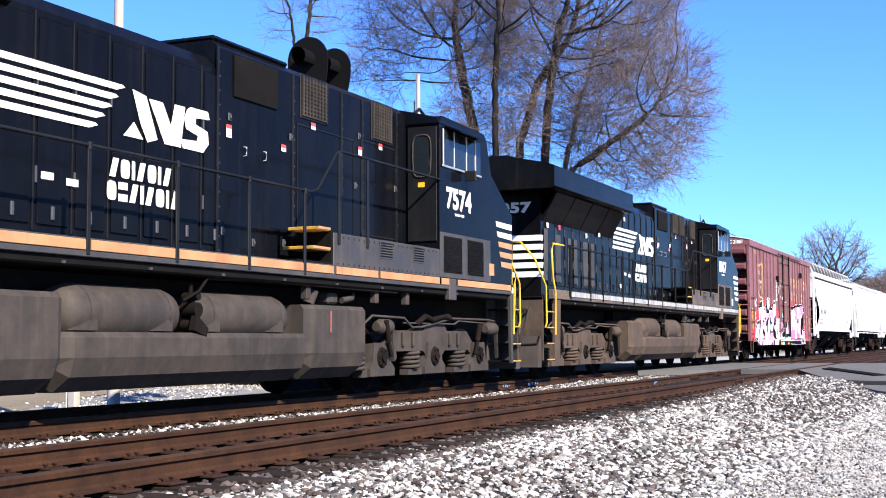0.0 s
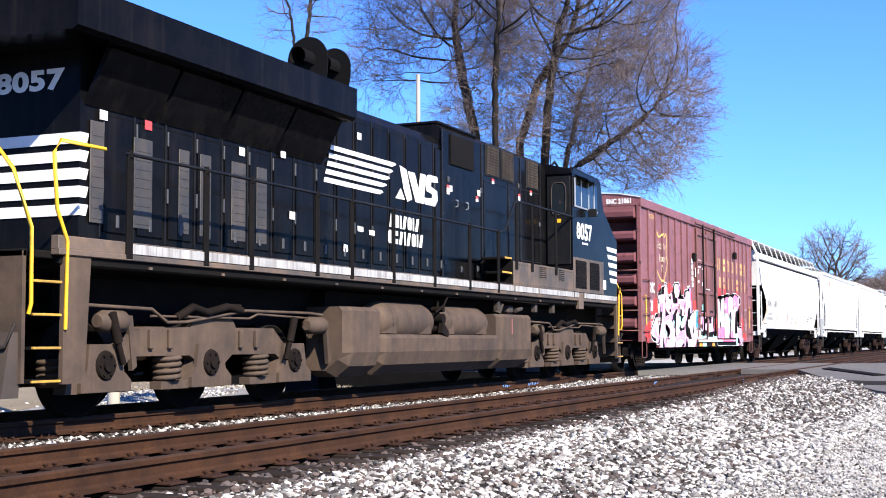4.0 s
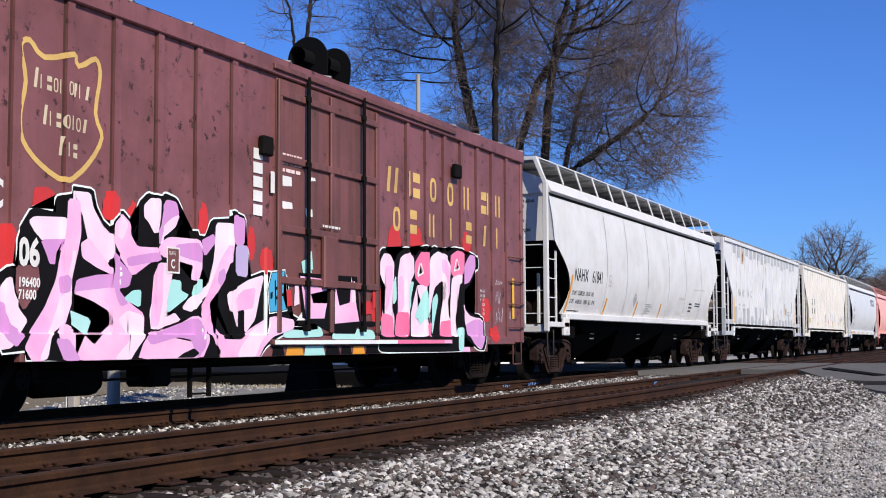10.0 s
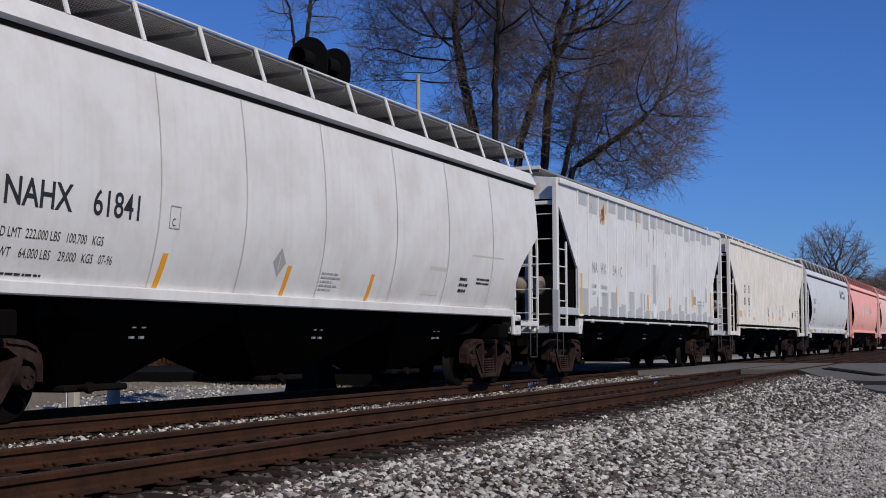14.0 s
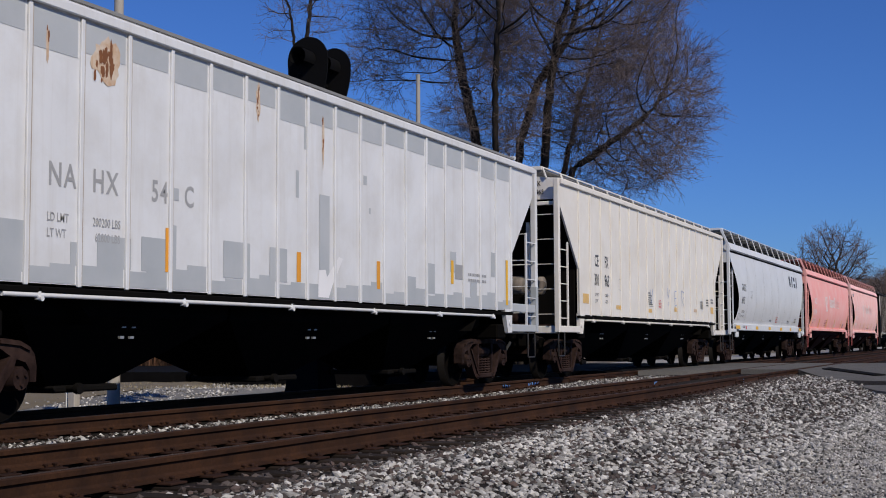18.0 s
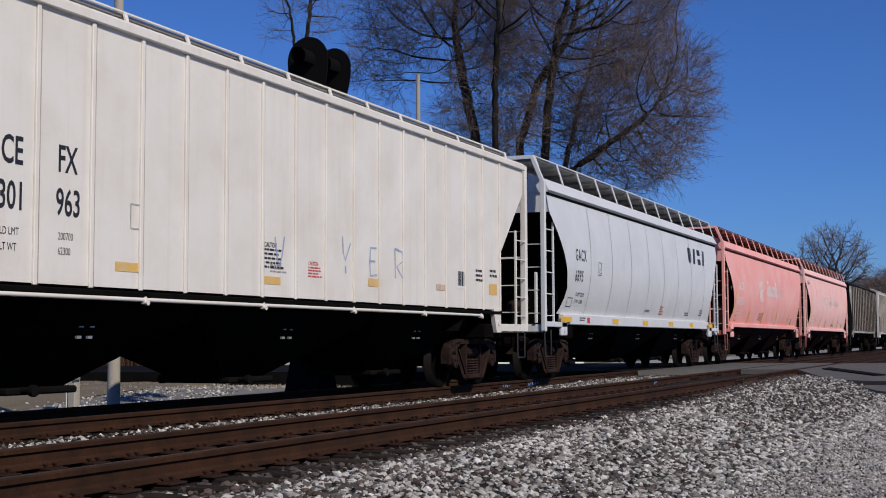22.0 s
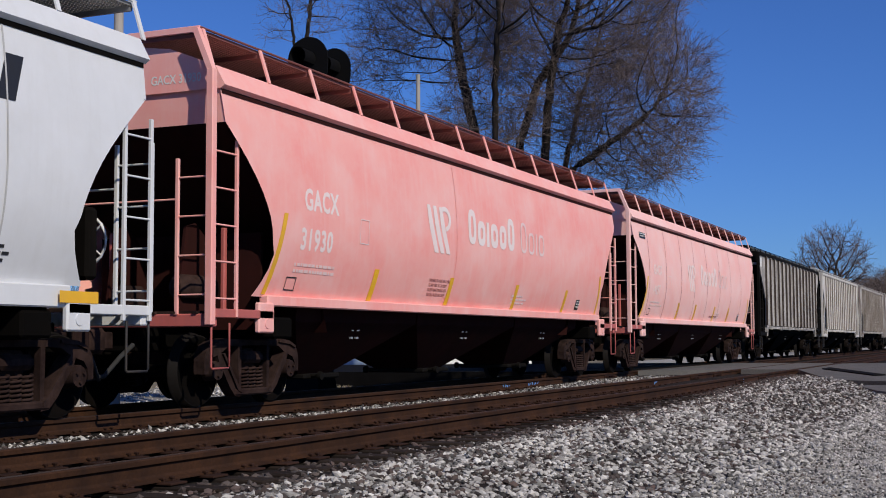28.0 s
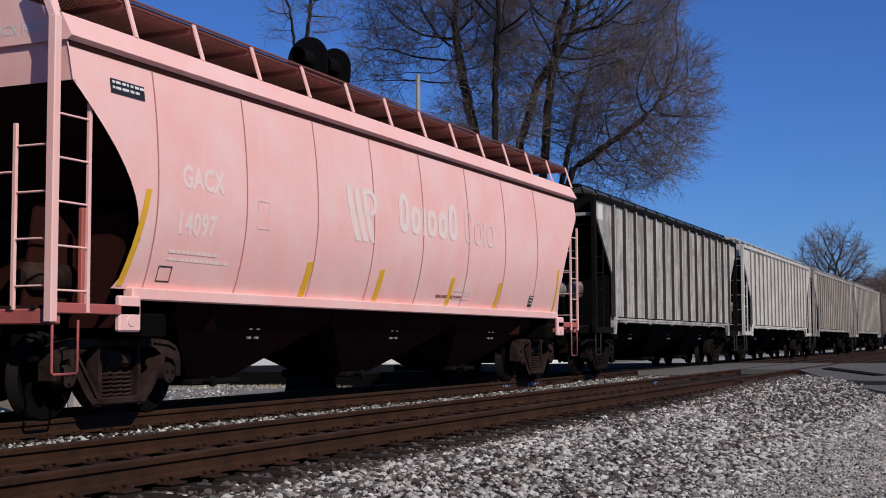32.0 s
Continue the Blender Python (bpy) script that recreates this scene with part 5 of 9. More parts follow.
        stirrup(car, X + 0.03 if e < 0 else X - 0.42, X + 0.42 if e < 0 else X - 0.03, -1.48, 0.50, 1.05, M["pink_dark"] if bay == "bay_red" else M["sill_grey"])
        for s in (-1, 1):
            br = Build()
            part("end_gusset", Build().prism([(X - e * 0.62, 1.15), (X - e * 2.6, 1.15), (X - e * 1.02, 2.36), (X - e * 0.80, 2.3)], s * 0.55 - 0.02, s * 0.55 + 0.02), M[slope], car)
            br.box(X - e * 1.15, X - e * 1.22, s * 0.86, s * 0.92, 1.15, 2.3, 0.01)
            part("end_brace", br, frame, car)
    tank = Build().tube([(-half + 0.62, -0.55, 1.52), (-half + 0.70, -0.55, 1.52), (-half + 1.35, -0.55, 1.52), (-half + 1.43, -0.55, 1.52)], [0.08, 0.17, 0.17, 0.08], 14)
    part("control_valve", Build().box(-half + 0.5, -half + 0.9, 0.1, 0.4, 1.2, 1.55, 0.05), M["truck_rust"], car)
    part("air_reservoir", tank, M["truck_rust"], car)
    bw = Build()
    n = 18
    bw.tube([(half - 0.28, -0.8 + 0.28 * math.cos(6.2832 * k / n), 1.95 + 0.28 * math.sin(6.2832 * k / n)) for k in range(n + 1)], 0.018, 5)
    for k in range(5):
        bw.tube([(half - 0.28, -0.8, 1.95), (half - 0.3, -0.8 + 0.28 * math.cos(1.2566 * k), 1.95 + 0.28 * math.sin(1.2566 * k))], 0.012, 5)
    part("brake_wheel", bw, frame, car)
    part("brake_housing", Build().box(half - 0.55, half - 0.36, -1.05, -0.45, 1.5, 2.3, 0.04), M["slope_dark"], car)
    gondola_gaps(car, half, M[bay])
    roof_walk(car, half - 0.05, body, posts, (1.42, fascia), (1.27, 4.66), 0.08, True, "grating_red" if bay == "bay_red" else "grating")
    for e in (-1, 1):
        freight_truck(car, e * (half - 1.62), truck)
    return car, half


# ---------------------------------------------------------------- covered hoppers with ribbed sides
def flat_width(z):
    return 1.50


def ribbed_hopper(name, u0, u1, body, frame, label, ribs, truck="truck_rust", walk_rail=True, top=4.30, rib_out=0.055, wave=False, rib_mat=None, beam=None, chord=None, web=None):
    car, half = rolling_car(name, u0, u1, label, "covered hopper car")
    z0 = 1.40
    trim = chord or body
    side = [(-half + 0.14, top), (-half + 0.14, 3.70), (-half + 1.40, 2.42), (-half + 1.40, z0), (half - 1.40, z0), (half - 1.40, 2.42), (half - 0.14, 3.70), (half - 0.14, top)]
    b = Build().prism(side, -1.50, -1.46)
    b.mirror()
    pieces("side_sheet", b, body, car)
    for e in (-1, 1):
        part("end_sheet", Build().box(e * (half - 0.16), e * (half - 0.20), -1.46, 1.46, 3.86, top), trim, car)
    for e in (-1, 1):
        sl = Build()
        sl.add([(e * (half - 0.20), -1.46, 3.86), (e * (half - 0.20), 1.46, 3.86), (e * (half - 3.3), 1.46, 1.0), (e * (half - 3.3), -1.46, 1.0)], [(0, 1, 2, 3)])
        sl.box(e * (half - 1.36), e * (half - 1.46), -1.40, 1.40, 1.05, 2.4)
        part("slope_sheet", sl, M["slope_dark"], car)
    part("roof", Build().add([(x, y, z) for x in (-half + 0.165, half - 0.165) for y, z in ((-1.53, top - 0.12), (-1.53, top), (0, top + 0.16), (1.53, top), (1.53, top - 0.12))],
                             [(0, 1, 6, 5), (1, 2, 7, 6), (2, 3, 8, 7), (3, 4, 9, 8), (0, 1, 2, 3, 4), (5, 6, 7, 8, 9)]), trim, car)
    pieces("top_chord", Build().box(-half + 0.12, half - 0.12, -1.56, -1.50, top - 0.13, top - 0.02, 0.012).mirror(), trim, car)
    a, c = -half + 1.42, half - 1.42
    step = (c - a) / ribs
    for k in range(ribs + 1):
        x = a + step * k
        r = Build()
        if wave:
            r.box(x - 0.035, x + 0.035, -1.50 - rib_out, -1.499, z0, top - 0.13, 0.01)
            # one side face of each rib gets a darker colour, as its shade
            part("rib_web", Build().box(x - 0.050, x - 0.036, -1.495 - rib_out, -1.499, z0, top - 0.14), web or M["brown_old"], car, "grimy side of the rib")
        else:
            r.box(x - 0.028, x + 0.028, -1.50 - rib_out, -1.499, z0 - 0.02, top - 0.13, 0.006)
            part("weld_line", Build().box(x + 0.026, x + 0.062, -1.506, -1.499, z0, top - 0.14), M["rust_line"], car, "rusty weld line beside the rib")
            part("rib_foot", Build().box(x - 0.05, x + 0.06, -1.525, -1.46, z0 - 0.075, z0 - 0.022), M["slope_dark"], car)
        part("rib", r, rib_mat or body, car)
        part("rib", Build().box(x - 0.045, x + 0.045, 1.499, 1.50 + rib_out, z0 - 0.06, top - 0.13), body, car)
    # without wave the lip is near black, to read as a shaded gap
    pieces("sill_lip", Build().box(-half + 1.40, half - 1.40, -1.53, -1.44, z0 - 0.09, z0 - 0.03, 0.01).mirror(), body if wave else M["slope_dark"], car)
    pipe = Build().tube([(-half + 1.9, -1.50, 1.285), (half - 2.3, -1.50, 1.285)], 0.026, 7)
    for k in range(6):
        x = -half + 2.4 + (2 * half - 4.8) * k / 5
        pipe.box(x - 0.02, x + 0.02, -1.53, -1.47, 1.235, 1.36, 0.006).tube([(x, -1.53, 1.25), (x, -1.56, 1.25)], 0.03, 6)
    part("train_pipe", pipe, body, car)
    for e in (-1, 1):
        for s in (-1, 1):
            pk = Build()
            pk.prism([(e * (half - 1.40), 1.42), (e * (half - 1.78), 1.42), (e * (half - 1.62), 0.98), (e * (half - 1.40), 0.98)], s * 1.44, s * 1.52)
            pk.tube([(e * (half - 1.52), s * 1.5, 1.16), (e * (half - 1.52), s * 1.535, 1.16)], 0.055, 12)
            part("bolster_web", pk, body, car)
    for e in (-1, 1):
        X = e * half
        end_platform(car, half, e, (frame, body), 1.14, "ribbed")
        for s in (-1, 1):
            po = Build()
            po.box(X - 0.06, X + 0.06, s * 1.42, s * 1.53, 1.0, top - 0.02, 0.01)
            part("corner_post", po, trim, car)
            if beam:
                part("corner_beam", Build().box(X - e * 0.07, X - e * 1.42, s * 1.455, s * 1.515, 1.38, 1.54, 0.01), beam, car, "grey overpainted corner beam")
                part("post_patch", Build().box(X - 0.063, X + 0.063, s * 1.415, s * 1.534, 1.02, 1.9), beam, car, "grey overpaint on the corner post")
        for y in (-1.51, 1.51):
            ladder(car, X - e * 0.04, X - e * 0.58, y, 1.12, 2.95, 5, trim, (False, True))
        end_ladder(car, X, -1.46, -0.92, 1.12, 3.78, 5, trim, 0.011)
        end_ladder(car, X, 0.92, 1.46, 1.12, 3.78, 5, trim, 0.011)
        part("hand_bar", Build().tube([(X, -0.92, 2.45), (X, 0.92, 2.45)], 0.014, 6), body, car)
        stirrup(car, X + 0.02 if e < 0 else X - 0.42, X + 0.42 if e < 0 else X - 0.02, -1.48, 0.50, 1.02, M["sill_grey"])
        for s in (-1, 1):
            part("end_brace", Build().box(X - e * 0.42, X - e * 0.50, s * 0.62, s * 0.70, 1.14, 3.4, 0.01), frame, car)
        part("end_beam", Build().box(X - e * 0.02, X - e * 0.1, -1.42, 1.42, 3.72, 3.80, 0.01), body, car)
    tank = Build().tube([(-half + 0.50, -0.95, 2.02), (-half + 0.58, -0.95, 2.02), (-half + 0.58, 0.1, 2.05), (-half + 0.5, 0.15, 2.05)], [0.1, 0.2, 0.2, 0.1], 14)
    part("brake_cylinder", Build().tube([(-half + 0.75, -0.6, 1.32), (-half + 0.75, -0.2, 1.32)], 0.2, 14), M["truck_rust"], car)
    part("control_valve", Build().box(-half + 0.45, -half + 0.75, 0.2, 0.55, 1.2, 1.5, 0.05), M["truck_rust"], car)
    part("air_reservoir", tank, M["brown_old"], car)
    bw = Build()
    n = 18
    bw.tube([(half - 0.45, -0.85 + 0.28 * math.cos(6.2832 * k / n), 2.1 + 0.28 * math.sin(6.2832 * k / n)) for k in range(n + 1)], 0.018, 5)
    bw.box(half - 0.62, half - 0.47, -1.05, -0.65, 1.75, 2.3, 0.06)
    part("brake_wheel", bw, frame, car)
    gondola_gaps(car, half, M["bay"])
    roof_walk(car, half - 0.08, trim, 15, (1.2, top + 0.02), (1.12, top + 0.25), 0.62, walk_rail)
    for e in (-1, 1):
        freight_truck(car, e * (half - 1.72), truck)
    return car, half


# ---------------------------------------------------------------- boxcar
def box_width(z):
    return 1.500


BOX_RIBS = [-7.02 + 0.765 * k for k in range(7)] + [2.595 + 0.735 * k for k in range(7)]


def box_skin(x, z):
    """Half width of the boxcar's side: panels, raised ribs, the door and the sill."""
    if z < 0.9 or -1.7 < x < 1.6:
        return 1.534
    near = min(abs(x - r) for r in BOX_RIBS)
    rib = 1.498 + 0.036 * max(0.0, min(1.0, (0.070 - near) / 0.013))
    return rib + (1.534 - rib) * max(0.0, min(1.0, (0.92 - z) / 0.02))


def drape(car, b, material, layer, name="spray_paint"):
    """Paint that follows the ribs: a flat outline in x and z is cut along their edges and laid on them."""
    bm = bmesh.new()
    vs = [bm.verts.new((p[0], 0.0, p[2])) for p in b.v]
    for f in b.f:
        bm.faces.new([vs[i] for i in f])
    bmesh.ops.triangulate(bm, faces=bm.faces[:])
    x0, x1 = min(p[0] for p in b.v), max(p[0] for p in b.v)
    z0, z1 = min(p[2] for p in b.v), max(p[2] for p in b.v)
    cuts = [((r + q, 0, 0), (1, 0, 0)) for r in BOX_RIBS for q in (-0.070, -0.057, 0.057, 0.070) if x0 < r + q < x1]
    cuts += [((q, 0, 0), (1, 0, 0)) for q in (-1.71, -1.70, 1.60, 1.61) if x0 < q < x1]
    cuts += [((0, 0, q), (0, 0, 1)) for q in (0.90, 0.92) if z0 < q < z1]
    for co, no in cuts:
        bmesh.ops.bisect_plane(bm, geom=bm.verts[:] + bm.edges[:] + bm.faces[:], dist=1e-5, plane_co=co, plane_no=no)
    for v in bm.verts:
        v.co.y = -(box_skin(v.co.x, v.co.z) + layer)
    me = bpy.data.meshes.new(name)
    bm.to_mesh(me)
    bm.free()
    me.materials.append(material)
    return part(name, me, None, car)


def flat(pts):
    return Build().add([(x, 0.0, z) for x, z in pts], [tuple(range(len(pts)))])


def graffiti(car, strokes, paint, width, lift):
    """Broad painted strokes: each a line of points in x and z."""
    for pts in strokes:
        b = Build()
        p = [Vector((x, 0, z)) for x, z in pts]
        rows = []
        for i, q in enumerate(p):
            d = (p[min(i + 1, len(p) - 1)] - p[max(i - 1, 0)]).normalized()
            nrm = Vector((-d.z, 0, d.x)) * width / 2
            rows.append([(q.x + nrm.x, -(1.498 + lift), max(0.80, q.z + nrm.z)), (q.x - nrm.x, -(1.498 + lift), max(0.80, q.z - nrm.z))])
        b.sheet(rows)
        part("spray_paint", b, M[paint], car)


def grow_outline(pts, d):
    """The outline pushed outwards by d."""
    area = sum(pts[i][0] * pts[(i + 1) % len(pts)][1] - pts[(i + 1) % len(pts)][0] * pts[i][1] for i in range(len(pts)))
    sg = 1 if area > 0 else -1
    out = []
    for i, (x, z) in enumerate(pts):
        a = Vector((x - pts[i - 1][0], z - pts[i - 1][1]))
        c = Vector((pts[(i + 1) % len(pts)][0] - x, pts[(i + 1) % len(pts)][1] - z))
        n = Vector((a.y, -a.x)).normalized() + Vector((c.y, -c.x)).normalized()
        n = n.normalized() * d * sg if n.length > 0.2 else Vector((0, 0))
        out.append((x + n.x, max(0.635, z + n.y)))
    return out


def sprayed(car, pts, paint, outline=True, lift=0.038):
    layer = 0.003 + (lift - 0.0325) * 0.4
    if outline:
        drape(car, flat(grow_outline(pts, 0.036)), M["spray_rim"], layer - 0.0008)
        drape(car, flat(grow_outline(pts, 0.014)), M["spray_black"], layer - 0.0004)
    if paint in ("spray_pale", "spray_pink", "spray_lilac", "spray_teal", "spray_hot"):
        pts = grow_outline(pts, 0.014)
    drape(car, flat(pts), M[paint], layer)


def rounded(pts, times_=2):
    """The outline with its corners cut off, as a spray can draws it."""
    for k in range(times_):
        q = []
        for i, (x, z) in enumerate(pts):
            u, w = pts[(i + 1) % len(pts)]
            c = 0.11 if k == 0 else 0.25
            q += [(x + (u - x) * c, z + (w - z) * c), (u - (u - x) * c, w - (w - z) * c)]
        pts = q
    return pts


def ragged(x, z, rx, rz, seed, n=22, least=0.55):
    """An uneven blot."""
    r = random.Random(seed)
    return [(x + rx * q * math.cos(6.2832 * k / n), z + rz * q * math.sin(6.2832 * k / n)) for k in range(n) for q in [r.uniform(least, 1.15)]]


def name_shape(car, kind, x, z, w, h, t, depth, material, lift=0.006):
    """One plain shape of a name: a rounded block, a slanted slab, a bar, or two bars."""
    b = Build()
    if kind == "B":
        n = 16
        ring = [(math.copysign(abs(math.cos(6.2832 * k / n)) ** 0.55, math.cos(6.2832 * k / n)), math.copysign(abs(math.sin(6.2832 * k / n)) ** 0.55, math.sin(6.2832 * k / n))) for k in range(n)]
        b.add([(w / 2 + w / 2 * c, 0, h / 2 + h / 2 * s) for c, s in ring], [tuple(range(n))])
    elif kind == "O":
        n = 16
        ring = [(math.copysign(abs(math.cos(6.2832 * k / n)) ** 0.7, math.cos(6.2832 * k / n)), math.copysign(abs(math.sin(6.2832 * k / n)) ** 0.7, math.sin(6.2832 * k / n))) for k in range(n)]
        b.add([(w / 2 + w / 2 * c, 0, h / 2 + h / 2 * q) for c, q in ring] + [(w / 2 + (w / 2 - t) * c, 0, h / 2 + (h / 2 - t) * q) for c, q in ring], [(k, (k + 1) % n, n + (k + 1) % n, n + k) for k in range(n)])
    elif kind == "I":
        b.add([(0, 0, 0), (t, 0, 0), (t, 0, h), (0, 0, h)], [(0, 1, 2, 3)])
    elif kind == "E":
        for q in (0.0, 0.62):
            b.add([(0, 0, h * q), (w, 0, h * q), (w, 0, h * (q + 0.38)), (0, 0, h * (q + 0.38))], [(0, 1, 2, 3)])
    else:
        b.add([(0, 0, 0), (w * 0.62, 0, 0), (w, 0, h), (w * 0.38, 0, h)], [(0, 1, 2, 3)])
    if depth is box_width:
        b.v = [(x + p[0], 0.0, z + p[2]) for p in b.v]
        return drape(car, b, M[material], 0.003, "name_shape")
    return part("name_shape", lay(b, x, z, depth, lift), M[material], car)


def plain_name(car, x, z, kinds, w, h, t, gap, depth, material, lift=0.006):
    """A maker's or owner's name as a row of plain shapes; small letters in kinds stand lower."""
    for k in kinds:
        low = k.islower()
        ww = t if k.upper() == "I" else w
        name_shape(car, k.upper(), x, z, ww, h * (0.72 if low else 1.0), t, depth, material, lift)
        x += ww + gap


def boxcar(u0, u1):
    car, half = rolling_car("boxcar", u0, u1, "faded maroon boxcar with ribbed sides and pink graffiti", "boxcar")
    rnd = random.Random(5)
    zb, zt = 0.80, 4.50
    b = Build().box(-half + 0.85, half - 0.85, -1.497, 1.497, zb, zt)
    part("body", b, M["box_red"], car)
    for e in (-1, 1):
        pieces("end_panel", Build().box(e * (half - 0.852), e * (half - 0.08), -1.497, -1.435, zb, zt).mirror(), M["box_red"], car)
    pieces("eave", Build().box(-half, half, -1.56, -1.47, zt - 0.20, zt + 0.03, 0.015).mirror(), M["box_red"], car)
    pieces("bottom_sill", Build().box(-half + 0.5, half - 0.5, -1.53, -1.496, zb - 0.04, zb + 0.10, 0.01).mirror(), M["box_red"], car)
    rf = Build()
    prof = [(-1.55, zt + 0.032), (-1.0, zt + 0.14), (0, zt + 0.22), (1.0, zt + 0.14), (1.55, zt + 0.032)]
    rf.sheet([[(x, y, z) for y, z in prof] for x in (-half, half)])
    for k in range(15):
        x = -half + 2 * half * k / 14
        rf.sheet([[(x + q, y, z + 0.03 - abs(q)) for y, z in prof] for q in (-0.03, 0, 0.03)])
    for e in (-1, 1):
        part("gable", Build().add([(e * (half + 0.004), y, z) for y, z in prof] + [(e * (half + 0.004), 1.5, zt - 0.16), (e * (half + 0.004), -1.5, zt - 0.16)], [tuple(range(7))]), M["box_red"], car)
    part("roof", rf, M["galv"], car, "pale galvanised roof with raised seams")
    pieces("side_skirt", Build().box(-6.15, 5.95, -1.53, -1.45, 0.63, 0.758, 0.006).mirror(), M["box_red"], car, "deep painted side sill between the trucks")
    # side ribs
    left = [-half + 0.86 + 0.765 * k for k in range(8)]
    right = [1.86 + 0.735 * k for k in range(9)]
    for x in left[:-1] + right[1:-1]:
        part("rib", Build().prism([(x - 0.055, zb + 0.06), (x - 0.055, zt - 0.2), (x + 0.055, zt - 0.2), (x + 0.055, zb + 0.06)], -1.496, -1.532), M["box_red"], car)
        part("rib", Build().box(x - 0.055, x + 0.055, 1.496, 1.512, zb + 0.06, zt - 0.2), M["box_red"], car)
        # dark strip beside each rib drawn for its shaded edge, and for rust
        part("weld_line", Build().box(x - 0.085, x - 0.0555, -1.4995, -1.496, 2.5, zt - 0.2), M["box_seam"], car, "rusty weld line beside the rib")
    for e in (-1, 1):
        pieces("corner_post", Build().box(e * (half + 0.0), e * (half - 0.12), -1.53, -1.42, zb - 0.02, zt, 0.012).box(e * half, e * (half - 0.12), 1.42, 1.53, zb - 0.02, zt, 0.012), M["box_red"], car)
        # corrugated end: recesses cut extra deep to hold shade, and coloured darker
        c = Build()
        rows = [(0.0, zb + 0.02)]
        for k in range(6):
            zl = 1.17 + 0.572 * k
            rows += [(-0.66, zl - 0.24), (-0.66, zl - 0.06), (0.14, zl - 0.02), (0.17, zl + 0.02), (0.175, zl + 0.14), (0.13, zl + 0.21), (-0.66, zl + 0.28)]
        rows = rows[:-1] + [(0.10, zt - 0.18), (0.10, zt)]
        c.sheet([[(e * (half - 0.10 + d * f), y, z) for y, f in ((-1.43, 0.0), (-1.36, 1.0), (0, 1.0), (1.36, 1.0), (1.43, 0.0))] for d, z in rows])
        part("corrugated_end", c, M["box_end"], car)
    # plug door with lock bars
    d = Build().box(-1.44, 1.50, -1.53, -1.445, zb + 0.12, zt - 0.22, 0.012)
    door = part("door", d, M["box_dark"], car, "maroon plug door with lock bars")
    for z in (zt - 0.42, zt - 1.28, 2.30, 1.62):
        part("door_beam", Build().box(-1.42, 1.48, -1.575, -1.532, z - 0.05, z + 0.05, 0.012), M["box_dark"], door)
    for x in (-1.40, 0.02, 1.44):
        part("door_beam", Build().box(x - 0.05, x + 0.05, -1.57, -1.533, zb + 0.14, zt - 0.24, 0.01), M["box_dark"], door)
    for x in (-0.72, 0.92):
        q = Build().tube([(x, -1.60, zb + 0.18), (x, -1.60, zt - 0.1)], 0.028, 8)
        for z in (1.0, 1.6, 2.3, 3.2, 4.1):
            q.box(x - 0.05, x + 0.05, -1.62, -1.53, z - 0.04, z + 0.04, 0.008)
        part("lock_bar", q, M["black"], door)
    part("door_handle", Build().box(-0.28, 0.12, -1.61, -1.535, 1.55, 2.28, 0.02), M["box_dark"], door)
    pieces("door_rail", Build().box(-1.6, 4.2, -1.60, -1.53, zb - 0.02, zb + 0.05, 0.01).box(-1.6, 4.4, -1.60, -1.53, zt - 0.14, zt - 0.06, 0.01), M["box_dark"], car)
    part("door_stop", Build().box(4.33, 4.60, -1.62, -1.53, 3.62, 3.86, 0.02), M["black"], car)
    part("door_stop", Build().box(-1.86, -1.62, -1.60, -1.50, 3.2, 3.45, 0.02), M["black"], car)
    # grab irons
    for e in (-1, 1):
        g = Build()
        for z in (1.08, 1.52, 1.96, 2.42):
            x0, x1 = e * (half - 0.08), e * (half - 0.86)
            g.tube([(x0, -1.49, z), (x0, -1.56, z), (x1, -1.56, z), (x1, -1.49, z)], 0.015, 6)
        pieces("grab_iron", g, M["box_dark"], car)
        g = Build()
        for z in (1.08, 1.60, 2.12, 2.64):
            g.tube([(e * (half + 0.05), -1.44, z), (e * (half + 0.13), -1.44, z), (e * (half + 0.13), -0.80, z), (e * (half + 0.05), -0.80, z)], 0.015, 6)
        g.box(e * half + e * 0.10, e * half + e * 0.14, -0.84, -0.79, 0.95, 2.7, 0.005)
        part("end_ladder", g, M["box_dark"], car)
        stirrup(car, -half + 0.1 if e < 0 else half - 0.55, -half + 0.55 if e < 0 else half - 0.1, -1.5, 0.38, 0.8, M["box_dark"])
        coupler(car, e * (half + 0.2), e)
        part("cushion_housing", Build().box(e * (half - 0.2), e * (half + 0.28), -0.35, 0.35, 0.62, 1.02, 0.03), M["black"], car)
        freight_truck(car, e * (half - 1.35), "truck_dark")
    part("crossover_step", Build().box(-half - 0.36, -half - 0.05, -0.95, 0.55, 1.05, 1.12, 0.012), M["black"], car)
    part("centre_sill", Build().box(-half + 0.3, half - 0.3, -0.28, 0.28, 0.48, 0.80, 0.02), M["black"], car)
    u = Build()
    for k in range(9):
        x = -half + 2.6 + (2 * half - 5.2) * k / 8
        u.box(x - 0.06, x + 0.06, -1.42, 1.42, 0.60, 0.80)
    pieces("cross_bearer", u, M["black"], car)
    br = Build().tube([(-half + 2.9, -0.6, 0.42), (-half + 2.98, -0.6, 0.42), (-half + 3.9, -0.6, 0.42), (-half + 3.98, -0.6, 0.42)], [0.08, 0.2, 0.2, 0.08], 12)
    br.tube([(-half + 2.4, -1.2, 0.58), (half - 2.4, -1.2, 0.58)], 0.022, 6)
    br.tube([(-half + 2.6, -0.9, 0.40), (half - 4.4, -0.9, 0.40)], 0.016, 6)
    br.box(-half + 4.4, -half + 4.8, -1.1, -0.7, 0.3, 0.6, 0.04)
